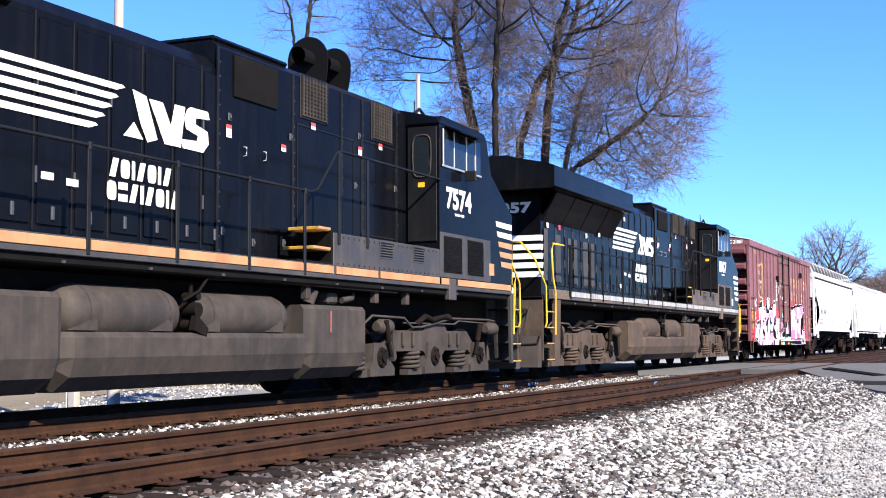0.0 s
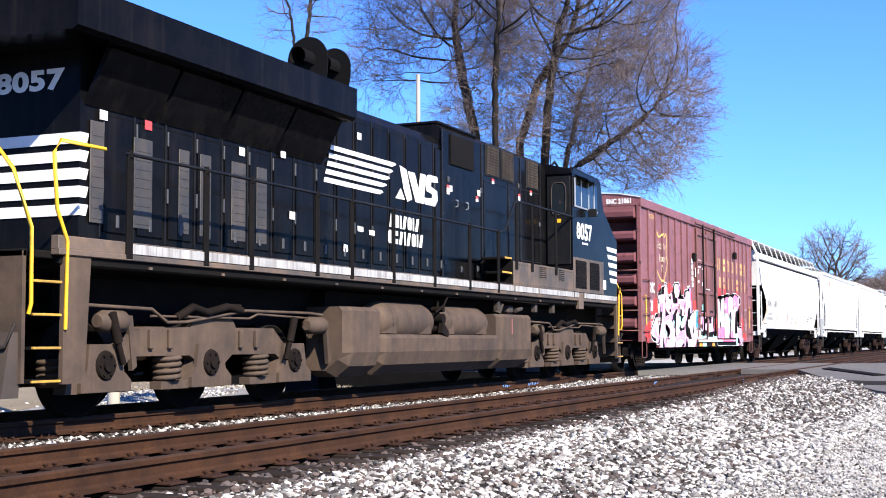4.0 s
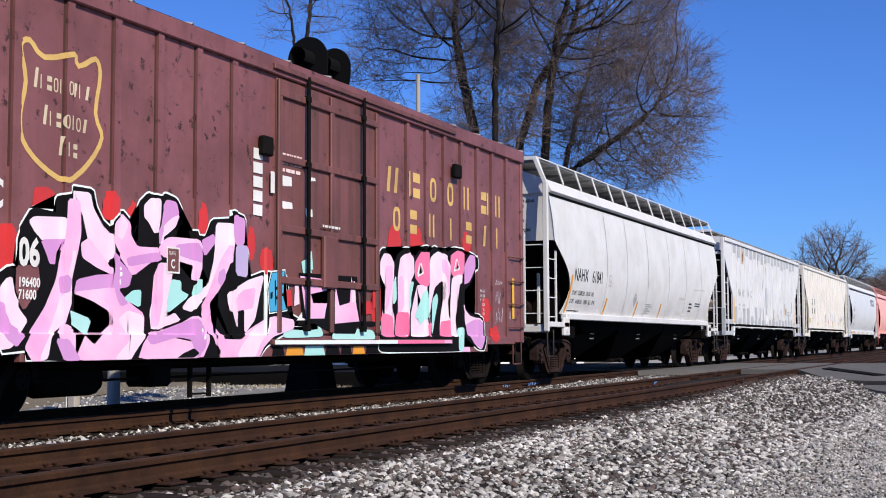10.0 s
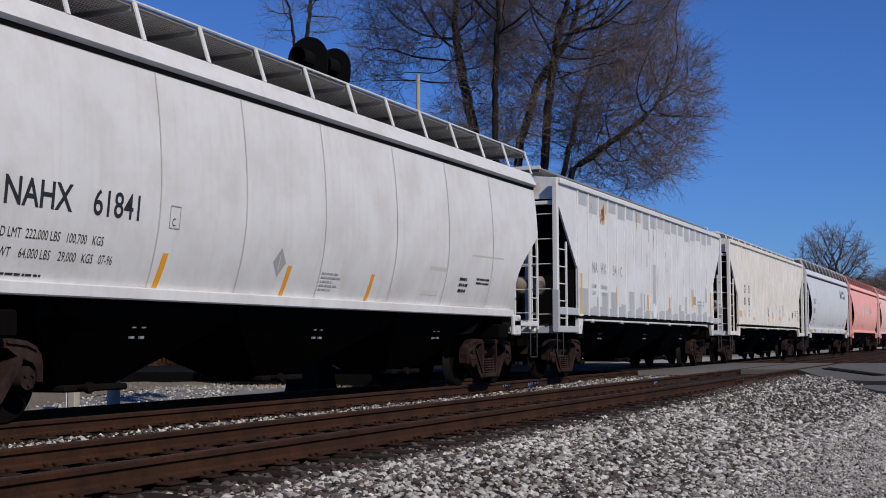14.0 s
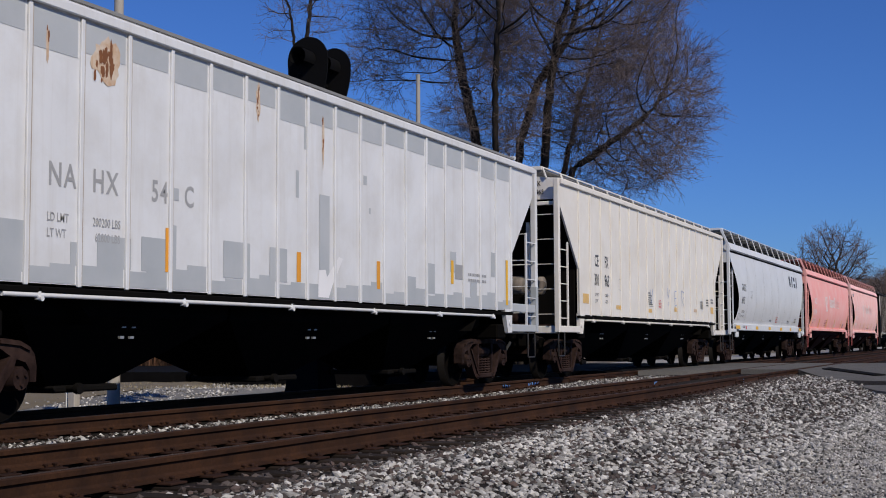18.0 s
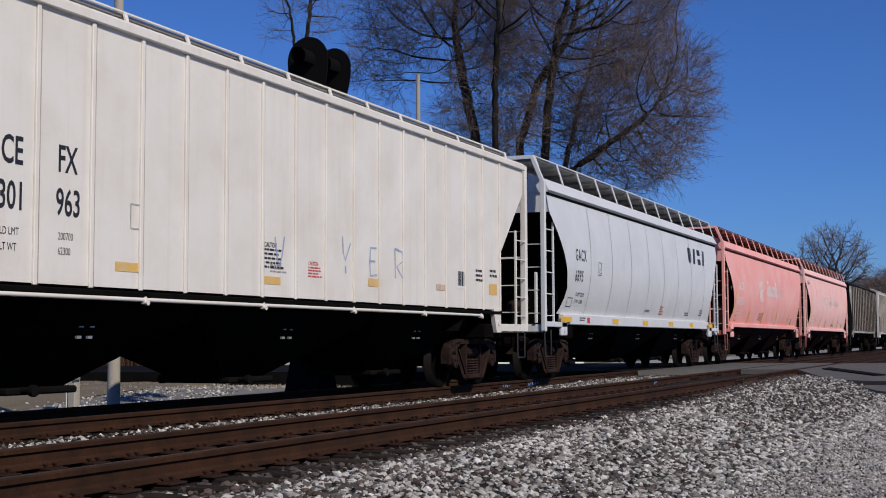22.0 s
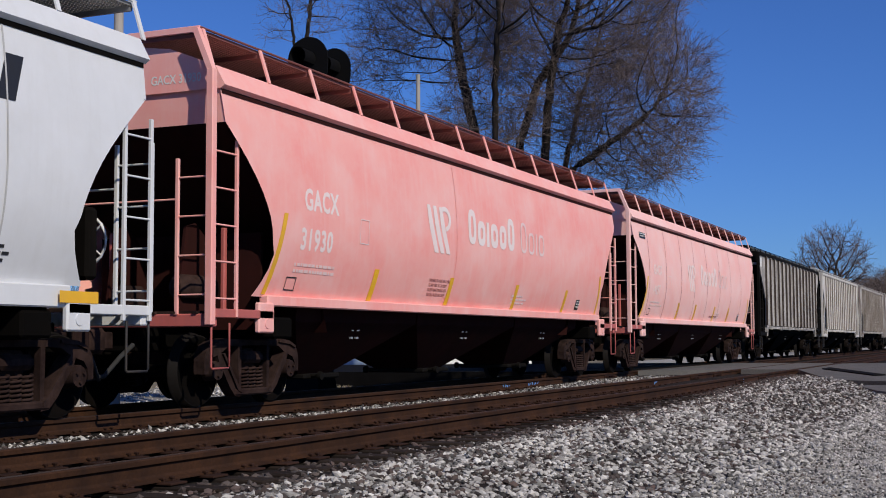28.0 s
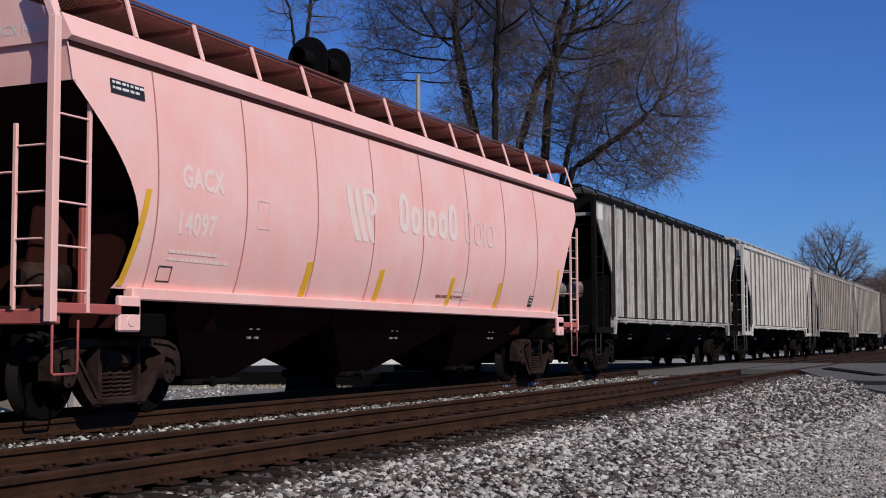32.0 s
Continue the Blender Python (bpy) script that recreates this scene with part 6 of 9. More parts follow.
    br.box(-half + 4.95, -half + 4.99, -1.25, -1.2, 0.16, 0.7)
    br.box(-half + 5.35, -half + 5.39, -1.25, -1.2, 0.16, 0.7)
    br.tube([(-half + 4.97, -1.22, 0.2), (-half + 5.37, -1.22, 0.2)], 0.014, 6)
    part("brake_rigging", br, M["black"], car)
    # lettering on the end and the side
    tb = text_build("SNC 21061", 0.125, 0.008, 0.82)
    tb.v = [(-half - 0.009, -0.62 - px_, 4.40 + pz_) for px_, _, pz_ in tb.v]
    part("lettering", tb, M["white"], car)
    eb = Build()
    for z, y0, y1 in ((3.10, 0.1, -0.28), (2.98, 0.32, -0.30), (2.52, 0.2, -0.25), (2.40, 0.2, -0.2), (1.83, 0.3, 0.0), (1.95, 0.3, 0.0)):
        y = y0
        while y > y1:
            w = rnd.uniform(0.03, 0.07)
            eb.add([(-half - 0.084, y, z), (-half - 0.084, y - w, z), (-half - 0.084, y - w, z + 0.06), (-half - 0.084, y, z + 0.06)], [(0, 1, 2, 3)])
            y -= w + 0.02
    pieces("small_print", eb, M["white"], car)
    # a pale scrawl over the end's lower ribs
    for k, (y, w) in enumerate(((-0.30, 0.11), (-0.43, 0.10), (-0.56, 0.12), (-0.70, 0.09))):
        ring = [(math.cos(0.5236 * i), math.sin(0.5236 * i)) for i in range(12)]
        sc = Build().add([(-half - 0.090, y + w * 0.6 * c, 1.93 + 0.012 * (k % 2) + 0.085 * q) for c, q in ring] + [(-half - 0.090, y + w * 0.28 * c, 1.94 + 0.04 * q) for c, q in ring], [(i, (i + 1) % 12, 12 + (i + 1) % 12, 12 + i) for i in range(12)])
        part("spray_paint", sc, M["spray_white"], car)
    words_on(car, "SNC", -half + 0.93, 2.10, 0.27, box_width, M["white"], 0.75, 0.012)
    words_on(car, "21", -half + 1.0, 1.62, 0.27, box_width, M["white"], 0.78, 0.012)
    words_on(car, "06", -half + 1.70, 1.57, 0.26, box_width, M["white"], 0.80, 0.014, lift=0.014)
    words_on(car, "LD LMT", -half + 0.96, 1.40, 0.09, box_width, M["white"], 0.8, 0.004)
    words_on(car, "LT WT", -half + 0.96, 1.24, 0.09, box_width, M["white"], 0.8, 0.004)
    words_on(car, "196400", -half + 1.70, 1.36, 0.09, box_width, M["white"], 0.8, 0.004, lift=0.014)
    words_on(car, "71600", -half + 1.70, 1.24, 0.09, box_width, M["white"], 0.8, 0.004, lift=0.014)
    shape_on(car, [(-half + 0.48, 1.24), (-half + 0.6, 1.24), (-half + 0.6, 2.02), (-half + 0.48, 2.02)], box_width, M["mustard"], "reflector", 0.012)
    shape_on(car, [(half - 0.60, 1.24), (half - 0.48, 1.24), (half - 0.48, 2.02), (half - 0.60, 2.02)], box_width, M["mustard"], "reflector", 0.012)
    # shield outline in gold
    sh = [(-6.22, 3.71), (-6.06, 3.81), (-5.85, 3.68), (-5.4, 3.8), (-5.33, 3.69), (-5.07, 3.82), (-4.96, 3.65), (-5.03, 3.22), (-4.92, 2.97), (-5.14, 2.65), (-5.49, 2.43), (-5.88, 2.54), (-6.16, 2.76), (-6.21, 3.04), (-6.14, 3.37)]
    sh = [tuple(0.5 * (2 * sh[i][a] + (sh[(i + 1) % len(sh)][a] - sh[i - 1][a]) * q + (2 * sh[i - 1][a] - 5 * sh[i][a] + 4 * sh[(i + 1) % len(sh)][a] - sh[(i + 2) % len(sh)][a]) * q * q + (3 * sh[i][a] - sh[i - 1][a] - 3 * sh[(i + 1) % len(sh)][a] + sh[(i + 2) % len(sh)][a]) * q ** 3) for a in (0, 1)) for i in range(len(sh)) for q in (0.0, 0.33, 0.67)]
    ins = grow_outline(sh, -0.058)
    s = Build()
    n = len(sh)
    s.add([(x, 0, z) for x, z in sh] + [(x, 0, z) for x, z in ins], [(i, (i + 1) % n, n + (i + 1) % n, n + i) for i in range(n)])
    drape(car, s, M["gold"], 0.003, "shield_emblem")
    for z, x0, x1, m in ((3.33, -6.0, -5.13, 9), (2.98, -5.86, -5.16, 7), (2.70, -5.62, -5.3, 3)):
        for k in range(m):
            x = x0 + (x1 - x0) * k / m
            hh = 0.20 if k == 0 else 0.145
            name_shape(car, "SIEOIOSI"[k % 8], x, z, 0.07, hh, 0.016, box_width, "gold_thin")
    # two rows of gold shapes for the road's name
    for row, z, h in ((((1.86, "S"), (2.12, "S"), (2.6, "I"), (2.83, "E"), (3.49, "B"), (4.21, "B"), (4.92, "I"), (5.1, "I"), (5.75, "E"), (6.04, "I"), (6.45, "I"), (6.62, "I")), 3.13, 0.40),
                      (((2.09, "B"), (2.71, "E"), (3.44, "I"), (3.60, "I"), (4.32, "I"), (5.03, "E"), (5.83, "S"), (6.49, "I")), 2.54, 0.38)):
        for x, q in row:
            name_shape(car, "O" if q == "B" else q, x, z, 0.26 if q != "S" else 0.17, h, 0.065, box_width, "gold")
    # paint-outs and stencils
    for z in (2.42, 2.60, 2.78, 2.96, 3.14):
        shape_on(car, [(-1.98, z), (-1.76, z), (-1.76, z + 0.14), (-1.98, z + 0.14)], box_width, M["white"], "paint_out", 0.012)
    shape_on(car, [(-1.60, 2.74), (-1.50, 2.74), (-1.50, 3.02), (-1.60, 3.02)], box_width, M["white"], "label", 0.036)
    for x, z, w, hgt in ((-1.34, 2.86, 0.28, 0.14), (-1.34, 2.56, 0.3, 0.10), (-0.64, 3.0, 0.22, 0.06), (-0.7, 2.5, 0.2, 0.12)):
        shape_on(car, [(x, z + 0.04), (x + w * 0.2, z), (x + w, z + 0.02), (x + w * 0.95, z + hgt), (x, z + hgt)], box_width, M["white"], "paint_out", 0.036)
    bars_on(car, -1.36, 3.0, 0.6, 0.3, 3, lambda z: 1.53, M["faint"], rnd, lift=0.008)
    bars_on(car, -0.3, 2.36, 0.75, 0.07, 1, lambda z: 1.575, M["white"], rnd, lift=0.006)
    for k, t in enumerate(("EXW  15-5", "EXW  10-8", "EW     9-7", "          50-6", "           9-6", "          11-1")):
        words_on(car, t, 5.62, 1.70 - 0.082 * k, 0.048, box_width, M["white"], 0.85, 0.002, lift=0.004)
    words_on(car, "FT 5327", 5.62, 1.14, 0.046, box_width, M["white"], 0.8, 0.002, lift=0.004)
    rt = random.Random(8)
    for x0, z0, w, h in ((6.42, 1.86, 0.34, 0.09), (6.42, 1.5, 0.24, 0.28), (6.42, 1.16, 0.36, 0.26), (7.05, 1.2, 0.16, 0.2)):
        pts = [(x0 + w * k / 7, z0 + h * (0.15 + 0.7 * (k % 2)) + rt.uniform(-0.2, 0.2) * h) for k in range(8)]
        graffiti(car, [pts], "spray_white", 0.016, 0.012)
    bars_on(car, -half + 1.0, 4.06, 0.5, 0.14, 3, box_width, M["gold"], rnd)
    # graffiti: red clouds, then pale pink and lilac letters with black and white outlines
    for k, (x, z, rx, rz) in enumerate(((-7.30, 1.02, 0.14, 0.24), (-7.05, 1.1, 0.08, 0.2), (-6.75, 1.4, 0.12, 0.2), (-6.38, 1.66, 0.22, 0.26), (-5.80, 2.2, 0.2, 0.16), (-4.78, 2.2, 0.16, 0.22), (-4.4, 2.12, 0.14, 0.2), (-3.08, 2.2, 0.14, 0.26), (-2.0, 2.05, 0.1, 0.2), (-1.66, 1.85, 0.14, 0.16), (-1.42, 1.4, 0.12, 0.2),
                                        (2.15, 2.34, 0.26, 0.24), (2.94, 2.42, 0.26, 0.22), (5.02, 2.48, 0.26, 0.22), (1.45, 1.35, 0.2, 0.3), (5.95, 1.38, 0.26, 0.2), (6.35, 0.95, 0.25, 0.14))):
        drape(car, flat(ragged(x, z, rx * 0.9, rz * 1.1, 40 + k, 26, 0.9)), M["spray_red"], 0.0015 + 0.00003 * k)
    sprayed(car, rounded([(-7.04, 1.05), (-6.79, 1.16), (-6.27, 1.54), (-6.06, 1.46), (-5.98, 1.14), (-5.81, 0.93), (-5.94, 0.8), (-6.34, 0.8), (-6.73, 0.83), (-6.95, 0.91)], 1), "spray_black", True, 0.0376)
    sprayed(car, rounded([(-6.89, 1.03), (-6.35, 1.40), (-6.26, 1.25), (-5.97, 0.96), (-6.15, 0.81), (-6.48, 0.88)], 1), "spray_pale", False, 0.0381)
    sprayed(car, rounded([(-6.48, 1.24), (-6.26, 1.25), (-6.15, 0.96), (-6.35, 0.84), (-6.54, 0.98)], 1), "spray_lilac", False, 0.0383)
    sprayed(car, rounded([(-6.43, 0.73), (-6.45, 1.45), (-6.29, 1.54), (-6.22, 1.52), (-6.21, 1.84), (-5.99, 2.13), (-5.65, 2.11), (-5.64, 2.27), (-5.42, 2.32), (-5.43, 2.4), (-5.08, 2.4), (-5.04, 2.25), (-4.93, 2.1), (-4.78, 2.02), (-4.76, 2.1), (-4.59, 2.23), (-4.43, 2.12), (-4.43, 1.99), (-4.31, 1.91), (-4.34, 2.16), (-4.29, 2.35), (-4.14, 2.46), (-3.94, 2.44), (-3.81, 2.49), (-3.6, 2.45), (-3.5, 2.33), (-3.56, 2.15), (-3.64, 2.06), (-3.23, 2.11), (-3.2, 2.05), (-3, 2.06), (-2.89, 2.27), (-2.47, 2.32), (-2.48, 2.42), (-2.15, 2.37), (-2.18, 2.03), (-2.08, 1.94), (-2.08, 1.61), (-1.72, 1.7), (-1.17, 1.68), (-1.16, 1.19), (-0.87, 1.11), (-0.89, 1), (-1.37, 0.9), (-1.71, 0.76), (-1.84, 0.64), (-6.06, 0.65), (-6.06, 0.76)], 1), "spray_black", True, 0.0385)
    sprayed(car, rounded([(-6.24, 1.56), (-5.89, 1.58), (-5.85, 1.38), (-6.08, 1.12), (-6.24, 1.31)], 1), "box_red", False, 0.0391)
    sprayed(car, rounded([(-6.45, 1.25), (-6.38, 1.36), (-6.3, 1.44), (-6.26, 1.28), (-6.15, 1.13), (-6.04, 1.03), (-6.16, 0.89), (-6.29, 0.78), (-6.43, 0.76)], 1), "spray_pale", False, 0.0397)
    sprayed(car, rounded([(-6.45, 1.21), (-6.35, 1.18), (-6.32, 0.99), (-6.1, 0.89), (-6.21, 0.79), (-6.33, 0.86), (-6.44, 0.99)], 1), "spray_lilac", False, 0.0403)
    sprayed(car, rounded([(-6.02, 2), (-5.96, 2.04), (-5.51, 2.07), (-5.49, 1.85), (-5.83, 1.83), (-5.95, 1.92)], 1), "spray_pale", False, 0.0409)
    sprayed(car, rounded([(-5.85, 1.82), (-5.49, 1.85), (-5.53, 1.77), (-5.64, 1.74), (-5.65, 1.61), (-5.72, 1.61), (-5.77, 1.71)], 1), "spray_lilac", False, 0.0415)
    sprayed(car, rounded([(-5.41, 2.35), (-5.13, 2.36), (-5.08, 2.21), (-4.92, 2.03), (-4.78, 1.95), (-4.76, 1.77), (-4.85, 1.63), (-5.14, 1.88), (-5.24, 2.16), (-5.39, 2.27)], 1), "spray_pale", False, 0.0421)
    sprayed(car, rounded([(-5.25, 1.83), (-5.14, 1.89), (-4.85, 1.66), (-4.73, 1.54), (-5, 1.61), (-5.23, 1.7)], 1), "spray_pink", False, 0.0427)
    sprayed(car, rounded([(-5.5, 2.26), (-5.29, 2.27), (-5.27, 1.94), (-5.32, 1.74), (-5.41, 1.45), (-5.44, 1.23), (-5.54, 1), (-5.73, 0.89), (-5.82, 0.65), (-5.99, 0.65), (-6.09, 0.77), (-5.99, 0.92), (-5.78, 1.16), (-5.62, 1.44), (-5.55, 1.72), (-5.51, 2)], 1), "spray_pink", False, 0.0433)
    sprayed(car, rounded([(-5.34, 1.75), (-5.41, 1.45), (-5.44, 1.23), (-5.57, 0.99), (-5.73, 0.89), (-5.78, 0.67), (-5.88, 0.65), (-5.67, 1), (-5.52, 1.33), (-5.4, 1.73)], 1), "spray_pale", False, 0.0439)
    sprayed(car, rounded([(-5.58, 1.46), (-5.5, 1.49), (-5.44, 1.44), (-5.47, 1.34), (-5.56, 1.32)], 1), "spray_lilac", False, 0.0445)
    sprayed(car, rounded([(-5.31, 1.45), (-5, 1.51), (-4.73, 1.53), (-4.76, 1.77), (-4.64, 1.69), (-4.42, 1.55), (-4.47, 1.43), (-4.73, 1.39), (-5.35, 1.32)], 1), "spray_lilac", False, 0.0451)
    sprayed(car, rounded([(-4.65, 1.62), (-4.6, 1.63), (-4.59, 1.59), (-4.64, 1.59)], 1), "spray_white", False, 0.0457)
    sprayed(car, rounded([(-4.64, 1.57), (-4.58, 1.57), (-4.58, 1.53), (-4.63, 1.52)], 1), "spray_white", False, 0.0463)
    sprayed(car, rounded([(-4.68, 1.48), (-4.61, 1.5), (-4.6, 1.44), (-4.66, 1.42)], 1), "spray_white", False, 0.0469)
    sprayed(car, rounded([(-5.37, 1.32), (-4.73, 1.39), (-4.49, 1.25), (-4.2, 1.12), (-4.21, 0.89), (-4.38, 0.74), (-4.47, 0.64), (-5.33, 0.64), (-5.61, 0.88), (-5.53, 1), (-5.25, 0.89), (-5.07, 0.78), (-4.9, 0.92), (-4.75, 1.01), (-4.79, 1.16), (-5.09, 1.27)], 1), "spray_pink", False, 0.0475)
    sprayed(car, rounded([(-5.65, 0.85), (-5.47, 0.84), (-5.29, 0.64), (-5.52, 0.64)], 1), "spray_lilac", False, 0.0481)
    sprayed(car, rounded([(-4.63, 1.06), (-4.48, 1.15), (-4.21, 1.1), (-4.22, 0.89), (-4.38, 0.74), (-4.48, 0.64), (-4.73, 0.64), (-4.43, 0.86)], 1), "spray_pale", False, 0.0487)
    sprayed(car, rounded([(-4.75, 1.39), (-4.63, 1.36), (-4.49, 1.24), (-4.58, 1.22), (-4.68, 1.25)], 1), "spray_lilac", False, 0.0493)
    sprayed(car, rounded([(-5.45, 1.14), (-5.1, 1.05), (-5.17, 0.9), (-5.42, 1.03)], 1), "spray_teal", False, 0.0499)
    sprayed(car, rounded([(-4.54, 1.29), (-4.39, 1.37), (-4.26, 1.38), (-4.27, 1.21)], 1), "spray_teal", False, 0.0505)
    sprayed(car, rounded([(-4.75, 2.08), (-4.6, 2.19), (-4.46, 2.1), (-4.45, 1.97), (-4.33, 1.85), (-3.98, 1.86), (-4, 1.76), (-4.4, 1.55), (-4.5, 1.64), (-4.68, 1.79), (-4.76, 1.89)], 1), "spray_pink", False, 0.0511)
    sprayed(car, rounded([(-4.51, 1.72), (-3.98, 1.81), (-3.94, 1.74), (-4.47, 1.65)], 1), "spray_lilac", False, 0.0517)
    sprayed(car, rounded([(-4.69, 2.07), (-4.6, 2.17), (-4.5, 2.09), (-4.6, 1.93), (-4.71, 1.95)], 1), "spray_pale", False, 0.0523)
    sprayed(car, rounded([(-4.21, 2.32), (-4.09, 2.41), (-3.96, 2.41), (-3.97, 2.22), (-4.01, 2.03), (-4.14, 2.17), (-4.2, 2.2)], 1), "spray_pale", False, 0.0529)
    sprayed(car, rounded([(-3.93, 2.13), (-3.9, 2.29), (-3.8, 2.42), (-3.62, 2.41), (-3.57, 2.29), (-3.67, 2.18), (-3.84, 2.06), (-3.97, 1.91), (-3.98, 2.05)], 1), "spray_lilac", False, 0.0535)
    sprayed(car, rounded([(-3.71, 2.21), (-3.56, 2.27), (-3.64, 2.14), (-3.86, 2.01), (-3.95, 1.9), (-3.88, 2.09)], 1), "spray_pale", False, 0.0541)
    sprayed(car, rounded([(-3.98, 1.88), (-3.75, 2), (-3.2, 2.01), (-3.08, 1.84), (-3.22, 1.54), (-3.31, 1.56), (-3.26, 1.72), (-3.64, 1.77), (-3.95, 1.8)], 1), "spray_pink", False, 0.0547)
    sprayed(car, rounded([(-3.61, 1.92), (-3.23, 1.97), (-3.11, 1.87), (-3.17, 1.76), (-3.31, 1.79), (-3.58, 1.83)], 1), "spray_lilac", False, 0.0553)
    sprayed(car, rounded([(-4, 1.69), (-3.61, 1.71), (-3.74, 1.43), (-3.85, 1.07), (-3.63, 1.14), (-3.52, 1.07), (-4.06, 0.96), (-4.09, 1.14), (-4, 1.39)], 1), "spray_pale", False, 0.0559)
    sprayed(car, rounded([(-4, 1.68), (-3.85, 1.7), (-3.89, 1.39), (-3.99, 1.02), (-4.06, 0.99), (-4.05, 1.29)], 1), "spray_pink", False, 0.0565)
    sprayed(car, rounded([(-3.69, 1.52), (-3.52, 1.51), (-3.52, 1.4), (-3.36, 1.36), (-3.78, 1.15), (-3.74, 1.36)], 1), "spray_teal", False, 0.0571)
    sprayed(car, rounded([(-4.33, 0.64), (-4.24, 0.8), (-4.11, 0.92), (-3.62, 0.98), (-3.24, 1.12), (-3.01, 1.03), (-2.98, 0.83), (-3.12, 0.64)], 1), "spray_pink", False, 0.0577)
    sprayed(car, rounded([(-4.19, 0.88), (-3.83, 0.95), (-3.24, 1.09), (-3.04, 0.99), (-3.06, 0.77), (-3.21, 0.64), (-3.35, 0.86), (-3.62, 0.89), (-4.11, 0.8)], 1), "spray_lilac", False, 0.0583)
    sprayed(car, rounded([(-3.62, 0.64), (-3.51, 0.69), (-3.29, 0.75), (-3.18, 0.69), (-3.29, 0.64)], 1), "spray_black", False, 0.0589)
    sprayed(car, rounded([(-3.12, 0.98), (-3.06, 0.98), (-3.05, 0.94), (-3.11, 0.93)], 1), "spray_white", False, 0.0595)
    sprayed(car, rounded([(-3.09, 0.9), (-3.04, 0.91), (-3.05, 0.85), (-3.09, 0.85)], 1), "spray_white", False, 0.0601)
    sprayed(car, rounded([(-3.12, 2), (-2.86, 2.1), (-2.82, 2.02), (-3.04, 1.84)], 1), "spray_lilac", False, 0.0607)
    sprayed(car, rounded([(-2.8, 2.24), (-2.47, 2.26), (-2.46, 2.02), (-2.52, 1.78), (-2.79, 1.49), (-3.19, 1.28), (-3.3, 1.18), (-3.48, 1.21), (-3.36, 1.31), (-2.96, 1.49), (-2.85, 1.76), (-2.82, 1.92)], 1), "spray_pale", False, 0.0613)
    sprayed(car, rounded([(-2.7, 1.8), (-2.48, 2.01), (-2.5, 1.78), (-2.73, 1.46), (-2.95, 1.29), (-2.9, 1.03), (-2.66, 0.87), (-2.78, 0.77), (-3.04, 1.03), (-3.16, 1.16), (-2.96, 1.39)], 1), "spray_pink", False, 0.0619)
    sprayed(car, rounded([(-2.73, 1.65), (-2.62, 1.7), (-2.6, 1.6), (-2.69, 1.5), (-2.75, 1.55)], 1), "spray_lilac", False, 0.0625)
    sprayed(car, rounded([(-2.46, 2.37), (-2.17, 2.34), (-2.19, 2.03), (-2.43, 2.02), (-2.46, 2.15)], 1), "spray_lilac", False, 0.0631)
    sprayed(car, rounded([(-2.43, 2.01), (-2.08, 2.02), (-2.1, 1.62), (-2.43, 1.64)], 1), "spray_mauve", False, 0.0637)
    sprayed(car, rounded([(-3.22, 1.54), (-3.13, 1.54), (-3.16, 1.42), (-3.3, 1.36)], 1), "spray_teal", False, 0.0643)
    sprayed(car, rounded([(-2.55, 1.4), (-2.08, 1.58), (-1.72, 1.66), (-1.82, 1.43), (-1.93, 1.11), (-2.16, 0.93), (-2.16, 1.24), (-2.37, 1.2), (-2.38, 0.99), (-2.53, 1.3)], 1), "spray_pale", False, 0.0649)
    sprayed(car, rounded([(-2.42, 1.34), (-2.17, 1.45), (-1.92, 1.49), (-1.98, 1.25), (-2.16, 1.23), (-2.37, 1.21)], 1), "spray_pink", False, 0.0655)
    sprayed(car, rounded([(-2.9, 0.85), (-2.29, 0.83), (-2.07, 0.96), (-1.55, 1.14), (-1.02, 1.1), (-1.02, 1), (-1.54, 0.9), (-1.78, 0.76), (-1.87, 0.64), (-2.78, 0.64), (-2.72, 0.72)]), "spray_pink", False, 0.0661)
    sprayed(car, rounded([(-2.23, 0.81), (-1.91, 1), (-1.44, 1.1), (-1.09, 1.08), (-1.58, 1), (-1.84, 0.83), (-1.97, 0.64), (-2.38, 0.64)]), "spray_pale", False, 0.0667)
    sprayed(car, rounded([(1.52, 1.94), (1.58, 2.13), (1.72, 2.23), (2.01, 2.22), (2.14, 2.05), (2.22, 2.17), (2.5, 2.29), (2.79, 2.25), (2.89, 2.18), (3.09, 2.32), (3.3, 2.37), (3.45, 2.29), (3.65, 2.39), (3.91, 2.33), (4.22, 2.34), (4.49, 2.42), (4.82, 2.41), (4.9, 2.24), (5.2, 2.38), (5.46, 2.33), (5.51, 2.16), (5.25, 1.86), (4.95, 1.71), (4.91, 1.46), (5.12, 1.33), (5.83, 1.23), (5.88, 0.86), (5.77, 0.66), (5.43, 0.69), (5.04, 0.84), (4.83, 0.9), (4.79, 0.65), (1.52, 0.67), (1.55, 0.79), (1.65, 1.14), (1.67, 1.42), (1.79, 1.6), (1.61, 1.66)]), "spray_black", True, 0.0385)
    sprayed(car, rounded([(1.65, 2.03), (1.77, 2.15), (1.98, 2.15), (2.12, 2.02), (2.08, 1.69), (2.03, 1.33), (2.12, 1.18), (2.09, 0.9), (1.74, 0.9), (1.67, 1.14), (1.76, 1.35), (1.84, 1.67), (1.73, 1.74), (1.65, 1.84)]), "spray_pale", False, 0.0391)
    sprayed(car, rounded([(2.35, 2.12), (2.63, 2.22), (2.83, 2.16), (2.86, 1.92), (2.73, 1.79), (2.64, 1.49), (2.59, 1.23), (2.57, 0.9), (2.17, 0.9), (2.27, 1.22), (2.26, 1.81)]), "spray_pale", False, 0.0397)
